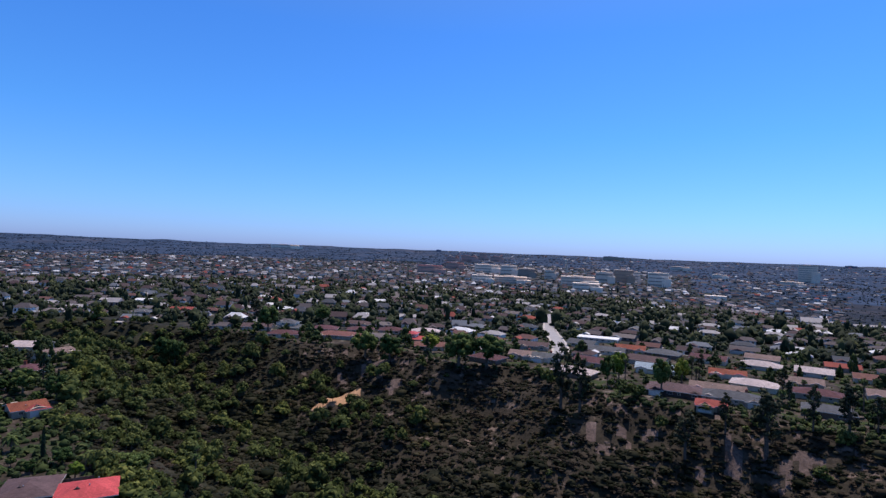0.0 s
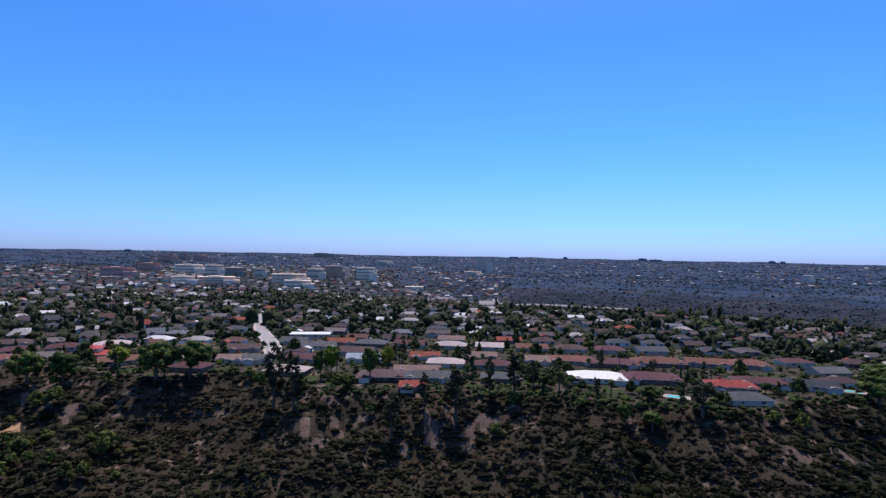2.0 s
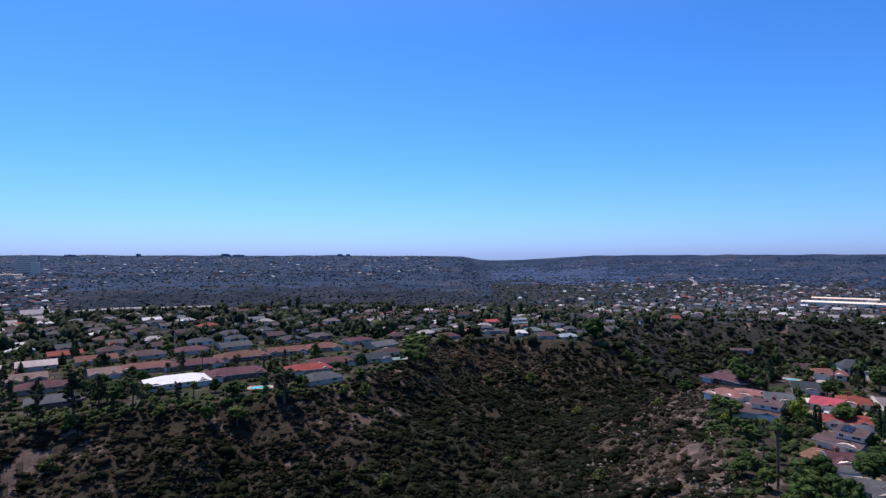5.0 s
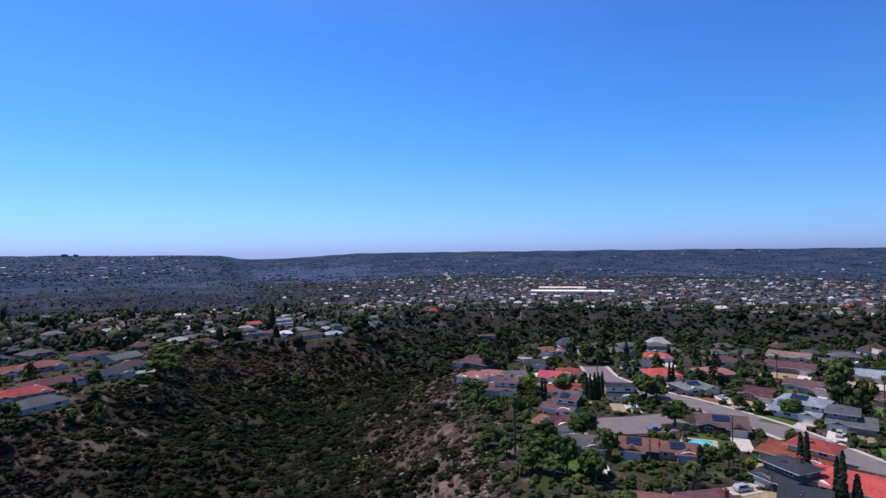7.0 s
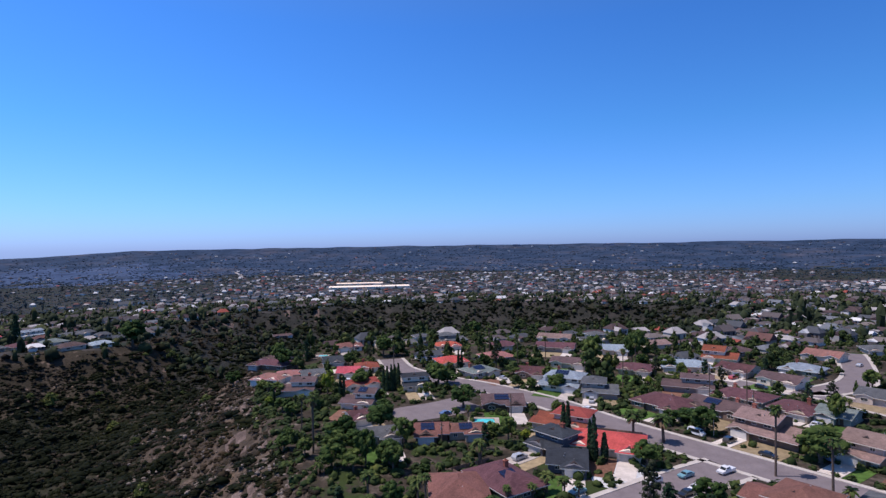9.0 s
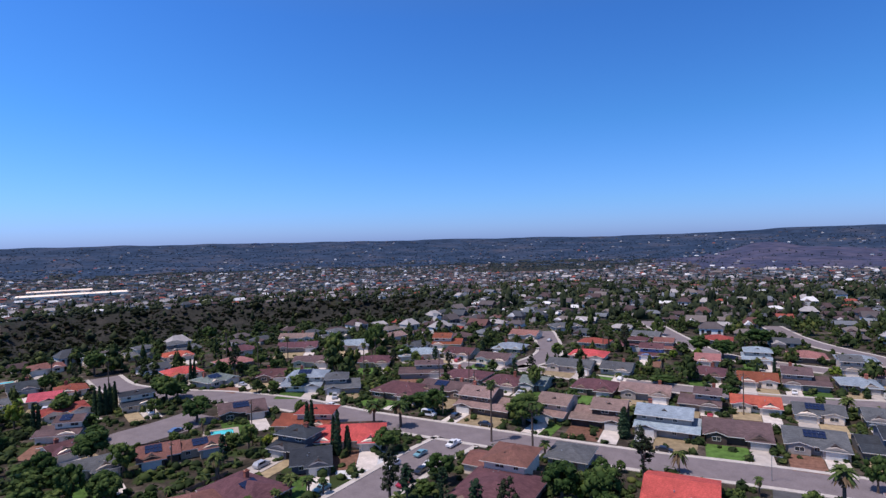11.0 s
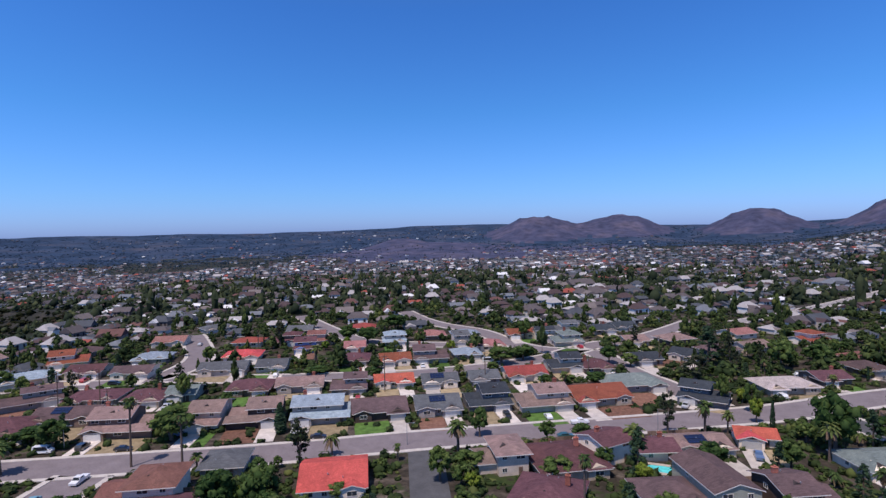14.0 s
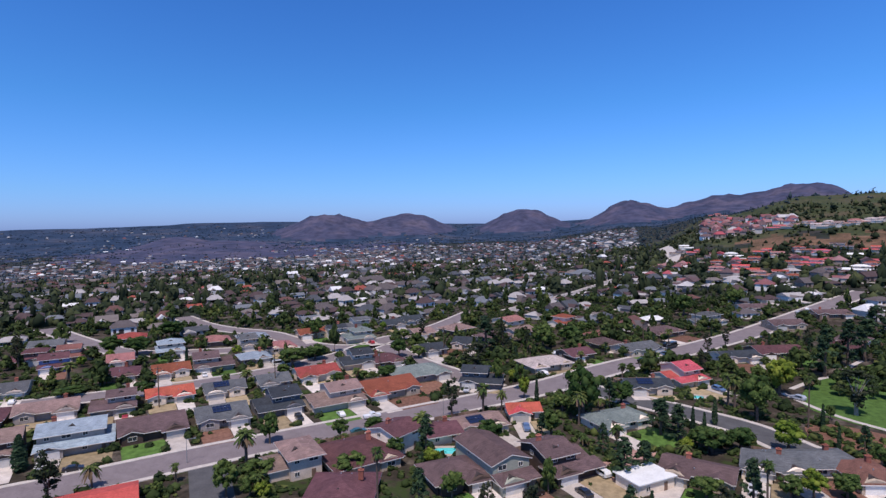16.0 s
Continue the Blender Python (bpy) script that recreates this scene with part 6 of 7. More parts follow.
def utility_pole(x, y, h):
    h = max(7.0, min(h, 14))
    p = thing("utility_pole", pose(x, y, ground_z(x, y), 0, 0, 34), "tall dark timber utility pole with a crossarm", "pole", "utility poles")
    part("post", Solid().tube([(0, 0, -0.4), (0, 0, h)], [0.2, 0.14], 8).mesh("post", M_POLE), p)
    part("crossarm", Solid().box(-1.2, -0.06, h - 0.9, 1.2, 0.06, h - 0.75).mesh("crossarm", M_POLE), p)
    for k in (-1.1, -0.5, 0.5, 1.1):
        part("insulator", Solid().tube([(k, 0, h - 0.75), (k, 0, h - 0.55)], [0.05, 0.03], 6).mesh("insulator", M_METAL), p)
    part("transformer", Solid().tube([(0.3, 0, h - 2.4), (0.3, 0, h - 1.5)], [0.22, 0.22], 8).mesh("transformer", M_METAL), p)


def street_lamp(x, y, h):
    h = max(6.0, min(h, 9))
    p = thing("street_lamp", pose(x, y, ground_z(x, y), 0, 0, -56), "grey metal street lamp with an arm over the road", "street lamp", "street lamps")
    part("pole", Solid().tube([(0, 0, -0.3), (0, 0, h)], [0.11, 0.06], 8).mesh("pole", M_METAL), p)
    part("arm", Solid().box(-0.04, -1.8, h - 0.1, 0.04, 0.05, h).mesh("arm", M_METAL), p)
    part("lamp_head", Solid().box(-0.14, -2.3, h - 0.16, 0.14, -1.75, h + 0.02).mesh("lamp_head", M_METAL), p)


# "haze" walls: the skyline blocks' distance haze is put into the paint
BLD = {"haze": plain("building_hazed", (0.15, 0.185, 0.27), 0.8, 0.02, 0.1), "white": plain("building_white", (0.93, 0.77, 0.62), 0.8, 0.02, 0.1), "pale": plain("building_pale", (0.82, 0.66, 0.52), 0.8, 0.02, 0.12),
       "tan": plain("building_tan", (0.42, 0.33, 0.25), 0.8, 0.02, 0.12), "grey": plain("building_grey", (0.36, 0.30, 0.25), 0.8, 0.02, 0.12),
       "brickred": plain("building_pink", (0.6, 0.37, 0.3), 0.8, 0.02, 0.12)}


def building(x, y, turn, w, d, h, floors, paint):
    """A flat-roofed block with bands of windows on each storey."""
    word = {"haze": "blue-grey", "brickred": "pinkish", "pale": "pale grey", "white": "white", "tan": "beige", "grey": "grey"}[paint]
    b = thing("building", pose(x, y, ground_z(x, y), 0, 0, turn), f"{word} {floors}-storey block with a flat roof, far off" if floors > 1 else f"long low {word} warehouse with a flat roof, far off", "building", "far blocks")
    part("wall", Solid().box(-w / 2, 0, -4, w / 2, d, h).mesh("wall", BLD[paint]), b)
    part("roof", Solid().box(-w / 2 - 0.3, -0.3, h, w / 2 + 0.3, d + 0.3, h + 0.7).mesh("roof", BLD["white"] if paint == "white" else (ROOF["terra"] if paint == "brickred" else BLD["haze" if paint == "haze" else "pale"])), b)
    if floors > 1:
        band = Solid().box(-w * 0.46, -0.25, 0, w * 0.46, 0.05, h / floors * 0.26).mesh("window_band", M_FARPANE)
        for k in range(floors):
            part("window_band", band, b, "", pose(0, 0, (k + 0.42) * h / floors))
        part("plant_room", Solid().box(-w * 0.2, d * 0.3, h + 0.7, w * 0.1, d * 0.7, h + 3.2).mesh("plant_room", BLD["pale"]), b)
        part("wing", Solid().box(w * 0.18, -d * 0.35, -4, w * 0.62, d * 0.5, h * 0.62).mesh("wing", BLD[paint]), b)


# the park: lawn, paths and a bare bank
def flat_patch(name, ring, mat, lift, label, category):
    c = Vector((sum(p[0] for p in ring) / len(ring), sum(p[1] for p in ring) / len(ring)))
    p = [Vector(q) for q in ring]
    for _ in range(2):
        p = [q for a, b in zip(p, p[1:] + p[:1]) for q in (a.lerp(b, 0.25), a.lerp(b, 0.75))]
    n = len(p)
    rings = (1.0, 0.66, 0.33)
    v = [(c.x + (q.x - c.x) * k, c.y + (q.y - c.y) * k, 0) for k in rings for q in p] + [(c.x, c.y, 0)]
    zz = land(np.array([q[0] for q in v]), np.array([q[1] for q in v])) + lift
    v = [(q[0], q[1], float(z)) for q, z in zip(v, zz)]
    f = [(i + k * n, (i + 1) % n + k * n, (i + 1) % n + (k + 1) * n, i + (k + 1) * n) for k in range(2) for i in range(n)]
    f += [(2 * n + i, 2 * n + (i + 1) % n, 3 * n) for i in range(n)]
    if sum(a.x * b.y - b.x * a.y for a, b in zip(p, p[1:] + p[:1])) < 0:
        f = [q[::-1] for q in f]
    v2 = v + [(q[0], q[1], q[2] - 0.3) for q in v[:n]]
    f += [((i + 1) % n, i, 3 * n + 1 + i, 3 * n + 1 + (i + 1) % n) for i in range(n)]
    return tagged(new(name, mesh_from(name, v2, f, [mat])), label, category, kind="structure")


flat_patch("lawn", [(-90.6, -191.5), (-102.1, -210.6), (-117.4, -227.2), (-137.9, -242.6), (-168.5, -263), (-191.5, -229.8), (-143, -171.1), (-107.2, -166), (-97, -176.2)], M_LAWN, 0.06, "mown green park lawn", "lawn")
flat_patch("bank", [(-84.3, -176.2), (-94.5, -173.6), (-107.2, -162.1), (-102.1, -148.1), (-86.8, -145.5), (-79.1, -158.3)], M_MULCH, 0.05, "bare reddish earth bank below the park", "ground")
road([(-91.9, -204.3), (-94.5, -188.9), (-98.3, -178.7), (-104.7, -169.8), (-114.9, -155.7)], 1.8, M_CONCRETE, walks=False, label="pale concrete park path", step=2.5, lift=0.12)
road([(-97, -209.4), (-112.3, -223.4), (-122.6, -228.5), (-132.8, -241.3), (-145.5, -254)], 1.8, M_CONCRETE, walks=False, label="pale concrete park path", step=2.5, lift=0.12)
flat_patch("gravel_yard", [(154.5, -54.3), (144.3, -60), (132.8, -46.6), (139.1, -39.6), (146.8, -43.4)], plain("pale_gravel", (0.52, 0.53, 0.55), 0.95, 0.6, 0.25, bump=0.5, bump_scale=9), 0.05, "pale grey gravel front yard", "ground")
flat_patch("patio", [(-16.6, -126.4), (-30.6, -134), (-28.1, -143), (-16.6, -140.4), (-10.2, -126.4)], M_PAVING, 0.05, "reddish brick forecourt paving", "ground")
flat_patch("patio", [(-28.1, -153.2), (-38.3, -154.5), (-34.5, -143), (-23, -145.5)], M_PAVING, 0.05, "reddish brick patio paving", "ground")

car(137.5, -55.3, 118, "white", "suv")
car(140.8, -65.0, 118, "teal", "sedan")
car(142.6, -76.4, 118, "white", "pickup")
car(133.1, -35.1, 118, "teal", "sedan")
car(125.6, -53.4, 118, "red", "sedan")
car(130.5, -60.3, 118, "black", "sedan")
car(132.9, -63.7, 118, "white", "sedan")
car(199.2, -57.0, -146, "white", "sedan")
car(171.2, -82.5, -146, "white", "van")
car(152.4, -93.5, -146, "black", "sedan")
car(108.8, -124.3, -146, "black", "sedan")
car(118.4, -124.8, -56, "white", "sedan")
car(44.0, -168.1, -146, "white", "pickup")
car(44.8, -155.3, -146, "green", "sedan")
car(54.2, -169.1, -56, "white", "sedan")
car(101.3, -229.8, -146, "cream", "van")
car(215.3, -147.4, -146, "black", "sedan")
car(222.7, -134.2, -146, "black", "suv")
car(257.6, -202.3, -56, "silver", "sedan")
car(148.4, -107.6, -146, "blue", "sedan")
car(-20.4, -133.9, -56, "white", "suv")
car(-4.1, -122.3, -146, "black", "suv")
car(-73.0, -273.0, -136, "black", "bus")
car(-54.4, -246.7, -136, "black", "sedan")
car(-178.8, -366.3, -136, "white", "sedan")
car(-169.6, -359.0, -136, "silver", "sedan")
car(-7.4, -243.5, -146, "silver", "sedan")
car(198.4, -5.7, -56, "blue", "sedan")
car(-93.5, -197.1, -56, "silver", "suv")
car(-19.3, -256.9, -146, "white", "sedan")
pool(190.0, -18.3, -95, 7.5, 5)
pool(314.3, 58.7, -79, 5, 3)
pool(17.6, -144.7, -173, 7, 4)
pool(-60.7, -197.5, 163, 6, 3.5)
pool(132.7, 233.6, -30, 8, 4)
pool(223.3, 238.7, -43, 7, 4)
pool(-213.4, 127.0, 59, 6, 4)
utility_pole(117.8, -171.9, 16.3)
utility_pole(197.3, -113.6, 20.1)
utility_pole(207.2, -105.1, 19.1)
utility_pole(188.5, -110.9, 8.6)
utility_pole(88.3, -197.4, 12.4)
utility_pole(55.3, -225.8, 8.1)
utility_pole(32.1, -255.3, 12.5)
utility_pole(172.7, -25.2, 13.8)
utility_pole(168.0, -3.6, 7.0)
street_lamp(169.3, -87.0, 6.6)
street_lamp(21.8, -169.9, 7.1)
street_lamp(82.9, -131.3, 6.2)
street_lamp(173.4, -105.0, 6.1)
street_lamp(-64.8, -247.4, 7.3)
house(-433, -1277, 153, 22, 11, 2, "hip", "red", "cream", plainer=True)
house(-412, -1153, 159, 20, 11, 2, "gable", "pink", "pale", plainer=True)
house(-355, -854, 163, 18, 11, 2, "hip", "terra", "white", plainer=True)
house(-364, -834, 169, 23, 11, 2, "gable", "crimson", "cream", plainer=True)
house(-376, -820, 145, 21, 11, 2, "hip", "pink", "white", plainer=True)
house(-401, -796, 150, 19, 11, 2, "gable", "palepink", "white", plainer=True)
house(-418, -796, 156, 17, 11, 2, "hip", "tan", "white", plainer=True)
house(-443, -803, 162, 22, 11, 2, "gable", "pink", "white", plainer=True)
house(-467, -809, 138, 20, 11, 2, "hip", "palepink", "white", plainer=True)
house(-483, -807, 144, 18, 11, 2, "gable", "tan", "white", plainer=True)
house(-228, -736, 165, 23, 11, 2, "hip", "crimson", "pale", plainer=True)
house(-216, -658, 171, 21, 11, 2, "gable", "brown", "white", plainer=True)
house(-249, -672, 146, 19, 11, 2, "hip", "white", "cream", plainer=True)
house(-245, -617, 151, 17, 11, 2, "gable", "terra", "pale", plainer=True)
house(-282, -674, 157, 22, 11, 2, "hip", "red", "white", plainer=True)
house(-282, -633, 163, 20, 11, 2, "gable", "pink", "cream", plainer=True)
house(-315, -658, 168, 18, 11, 2, "hip", "terra", "pale", plainer=True)
house(-277, -559, 145, 23, 11, 2, "gable", "crimson", "white", plainer=True)
house(-267, -502, 150, 21, 11, 2, "hip", "brown", "cream", plainer=True)
house(-326, -590, 156, 19, 11, 2, "gable", "white", "pale", plainer=True)
house(-305, -527, 162, 17, 11, 2, "hip", "terra", "white", plainer=True)
house(-372, -632, 139, 22, 11, 2, "gable", "red", "cream", plainer=True)
house(-193, -552, 157, 20, 11, 2, "hip", "pink", "pale", plainer=True)
house(-223, -494, 159, 18, 11, 2, "gable", "terra", "white", plainer=True)
house(-398, -826, 164, 23, 11, 2, "hip", "tan", "white", plainer=True)
house(-405, -822, 141, 21, 11, 2, "gable", "pink", "white", plainer=True)
house(-418, -814, 147, 19, 11, 2, "hip", "palepink", "white", plainer=True)
house(-431, -800, 153, 17, 11, 2, "gable", "tan", "white", plainer=True)
house(-455, -806, 159, 22, 11, 2, "hip", "pink", "white", plainer=True)
house(-472, -804, 135, 20, 11, 2, "gable", "palepink", "white", plainer=True)
house(-372, -979, 151, 18, 11, 2, "hip", "terra", "cream", plainer=True)
house(-375, -953, 158, 23, 11, 2, "gable", "crimson", "pale", plainer=True)
house(-222, -794, 170, 21, 11, 2, "hip", "brown", "white", plainer=True)
house(-241, -820, 177, 19, 11, 2, "gable", "white", "cream", plainer=True)
house(-204, -606, 151, 17, 11, 2, "hip", "terra", "pale", plainer=True)
house(-215, -552, 156, 22, 11, 2, "gable", "red", "white", plainer=True)
house(-210, -505, 161, 20, 11, 2, "hip", "pink", "cream", plainer=True)
house(-258, -549, 166, 18, 11, 2, "gable", "terra", "pale", plainer=True)
house(-325, -632, 141, 23, 11, 2, "hip", "crimson", "white", plainer=True)
house(-356, -661, 147, 21, 11, 2, "gable", "brown", "cream", plainer=True)
house(-286, -510, 153, 19, 11, 2, "hip", "white", "pale", plainer=True)
building(-713, 1656, 23, 80, 40, 26.3, 2, "brickred")
building(-800, 2107, 21, 74, 37, 24.4, 2, "brickred")
building(-1102, 2875, 21, 65, 33, 24.2, 2, "brickred")
building(-1036, 2948, 19, 85, 42, 34.0, 2, "brickred")
building(-1066, 3290, 18, 44, 22, 37.8, 2, "brickred")
building(-914, 3075, 17, 70, 35, 32.0, 2, "brickred")
building(-619, 1964, 18, 87, 43, 30.7, 3, "white")
building(-504, 1842, 15, 55, 27, 34.3, 3, "white")
building(-444, 1369, 18, 51, 25, 20.0, 3, "white")
building(-384, 1423, 15, 86, 43, 17.7, 3, "pale")
building(-428, 1779, 14, 53, 27, 27.5, 2, "grey")
building(-350, 1769, 11, 33, 16, 27.2, 2, "pale")
building(-356, 2103, 10, 9, 14, 53.6, 6, "pale")
building(-221, 1487, 8, 86, 43, 24.2, 3, "pale")
building(-183, 1368, 8, 62, 31, 18.0, 2, "white")
building(-186, 1792, 6, 52, 26, 32.6, 2, "pale")
building(-136, 1888, 4, 57, 28, 41.8, 4, "tan")
building(-102, 2000, 3, 20, 14, 38.1, 4, "white")
building(-390, 4356, 5, 153, 60, 26.4, 1, "tan")
building(-32, 1865, 1, 61, 30, 42.8, 4, "white")
building(541, 2775, -11, 71, 35, 72.3, 8, "pale")
building(111, 1596, -4, 52, 26, 7.8, 1, "white")
building(198, 2667, -4, 56, 28, 18.3, 2, "white")
building(438, 2511, -10, 76, 38, 17.0, 2, "pale")
building(49, 3316, -1, 97, 49, 19.7, 2, "pale")
building(-2599, 3359, 38, 198, 60, 28.8, 2, "white")
building(1773, 2124, -40, 38, 19, 26.4, 2, "white")
building(1572, 162, -84, 225, 60, 6.0, 1, "white")
building(1835, 220, -83, 150, 60, 5.5, 1, "pale")
for az, wide, tall in ((14, 70, 22), (19.1, 30, 26), (26.4, 60, 30), (27.6, 90, 24), (37.2, 40, 28), (38.0, 30, 24), (99.1, 60, 20), (108.1, 80, 18), (-22.5, 40, 24), (-5.4, 110, 18)):
    building(round(4700 * math.sin(radians(az))), round(4700 * math.cos(radians(az))), -az, wide, 30, tall * 0.62, 3, "haze")
# ---- the rest of the suburb ----
def free(x, y, margin):
    return all(math.hypot(x - a, y - b) > c + margin for a, b, c in SPOTS)


def free_mask(x, y, margin):
    ok = np.ones(len(x), bool)
    for a, b, c in SPOTS:
        ok &= np.hypot(x - a, y - b) > c + margin
    return ok


FILL_ROOFS = ["maroon", "brown", "tan", "grey", "ochre", "terra", "brown", "maroon", "slate", "grey", "pink", "bluegrey", "tan", "green"]
RANCH_ROOFS = ["maroon", "brown", "maroon", "tan", "maroon", "grey", "ochre", "brown", "palepink", "grey"]
FILL_WALLS = ["pale", "white", "tan", "cream", "grey", "brown", "white"]
PARK = [(-89.4, -204.3), (-107.2, -224.7), (-132.8, -240), (-168.5, -263), (-191.5, -229.8), (-140.4, -166), (-107.2, -160.9), (-91.9, -178.7)]


def blocks(az_lo, az_hi, d_lo, d_hi, turn, seed, along=19.5, rows=(0, 29)):
    """Places of houses in back-to-back rows along streets that run at an angle."""
    r = random.Random(seed)
    c, s = math.cos(radians(turn)), math.sin(radians(turn))
    period = rows[1] + 34.0
    out = []
    k = int(d_hi / along) + 2
    m = int(d_hi / period) + 2
    for j in range(-m, m):
        for n, off in enumerate(rows):
            for i in range(-k, k):
                u, v = i * along + r.uniform(-1.5, 1.5) + 5 * math.sin(j), j * period + off + r.uniform(-1.2, 1.2) + 9 * math.sin(i * along / 130 + seed)
                x, y = u * c - v * s, u * s + v * c
                d, a = math.hypot(x, y), math.degrees(math.atan2(x, y))
                a = a + 360 if a < -70 else a
                if d_lo < d < d_hi and az_lo < a < az_hi:
                    out.append((x, y, turn + (180 if n else 0) + 6 * math.cos(i * along / 130 + seed)))
    if not out:
        return []
    xs, ys = np.array([o[0] for o in out]), np.array([o[1] for o in out])
    ok = (inside_depth(xs, ys, RIM_XY) < -9) & (inside_depth(xs, ys, PARK) < -6)
    return [o for o, q in zip(out, ok) if q]


def fill_houses():
    r = random.Random(5)
    n = 0
    zones = [(66, 120, 250, 610, -70, 1), (120, 165, 250, 480, 36, 2), (165, 215, 250, 480, 44, 9), (-60, -20, 300, 610, 30, 3, 24), (-20, 48, 262, 600, -8, 4, 26), (46, 68, 420, 660, -35, 6)]
    for z in zones:
        spots = blocks(*z)
        spots.sort(key=lambda o: math.hypot(o[0], o[1]))
        here = 0
        for x, y, t in spots:
            if here >= (22 if z[0] == -20 else 8) or not free(x, y, 8.5) or not clear_of_roads(x, y, 8):
                continue
            # turn the long front with the fewest changes towards the eye
            fx, fy = math.sin(radians(t)), -math.cos(radians(t))
            if fx * -x + fy * -y < 0:
                t += 180
            ranch = z[0] < 40
            house(round(x, 1), round(y, 1), t, r.uniform(16, 20) if ranch else r.uniform(13, 16.5), r.uniform(11, 13), 2 if r.random() < (0.04 if ranch else 0.22) else 1, r.choice(("gable", "hip", "hip")),
                  r.choice(RANCH_ROOFS if ranch else FILL_ROOFS), r.choice(("tan", "brown", "pale", "cream") if ranch else FILL_WALLS), plainer=True)
            n += 1
            here += 1


fill_houses()


def yard_trees():
    """Trees of back gardens, scattered between the houses."""
    r = random.Random(21)
    n = 0
    for _ in range(9000):
        d, a = 98 + 230 * r.random() ** 1.3, radians(r.uniform(-62, 214))
        x, y = d * math.sin(a), d * math.cos(a)
        if r.random() > 0.35 + d / 640 or not free(x, y, 0.6) or not clear_of_roads(x, y, 1.2):
            continue
        if inside_depth(np.array([x]), np.array([y]), RIM_XY)[0] > -2 or inside_depth(np.array([x]), np.array([y]), PARK)[0] > -3:
            continue
        kind = r.choices(("oak", "lime", "palm", "fanpalm", "datepalm", "cypress", "pine", "euc"), (60, 9, 7, 2, 6, 4, 4, 4))[0]
        h = {"oak": r.uniform(2.6, 7), "lime": r.uniform(3.5, 6), "palm": r.uniform(5, 9), "fanpalm": r.uniform(11, 17), "datepalm": r.uniform(3.5, 5.5), "cypress": r.uniform(5, 9), "pine": r.uniform(7, 12), "euc": r.uniform(9, 15)}[kind]
        w = {"oak": h * r.uniform(0.8, 1.2), "lime": h, "palm": h * 0.5, "fanpalm": 3.2, "datepalm": h * 0.8, "cypress": h * 0.19, "pine": h * 0.5, "euc": h * 0.45}[kind]
        if kind in ("oak", "lime") and KIND_TURN["oak"] + KIND_TURN["lime"] > 290:
            continue
        tree(kind, round(x, 1), round(y, 1), h, w)
        n += 1
        if n >= 470:
            return


yard_trees()


def scatter(name, places, templates, mats, label, category):
    """Many alike pieces in one mesh. places: x, y, z, turn, sx, sy, sz rows."""
    V, F, S, B, k = [], [], [], [], 0
    for n, (tv, tf, ts) in enumerate(templates):
        pl = places[n::len(templates)]
        if not len(pl):
            continue
        c, s = np.cos(pl[:, 3]), np.sin(pl[:, 3])
        x, y, z = tv[None, :, 0] * pl[:, 4:5], tv[None, :, 1] * pl[:, 5:6], tv[None, :, 2] * pl[:, 6:7]
        P = np.stack([x * c[:, None] - y * s[:, None] + pl[:, 0:1], x * s[:, None] + y * c[:, None] + pl[:, 1:2], z + pl[:, 2:3]], -1)
        V.append(P.reshape(-1, 3))
        for q, fs in tf:
            idx = q[None] + (np.arange(len(pl)) * len(tv))[:, None, None] + k
            F += idx.reshape(-1, q.shape[1]).tolist()
            S += [fs % 10] * (len(pl) * len(q))
            B += [fs >= 10] * (len(pl) * len(q))
        k += len(pl) * len(tv)
    me = mesh_from(name, np.concatenate(V), F, mats, S)
    me.polygons.foreach_set("use_smooth", np.array(B))
    ob = new(name, me)
    return tagged(ob, label, category, kind="stuff")


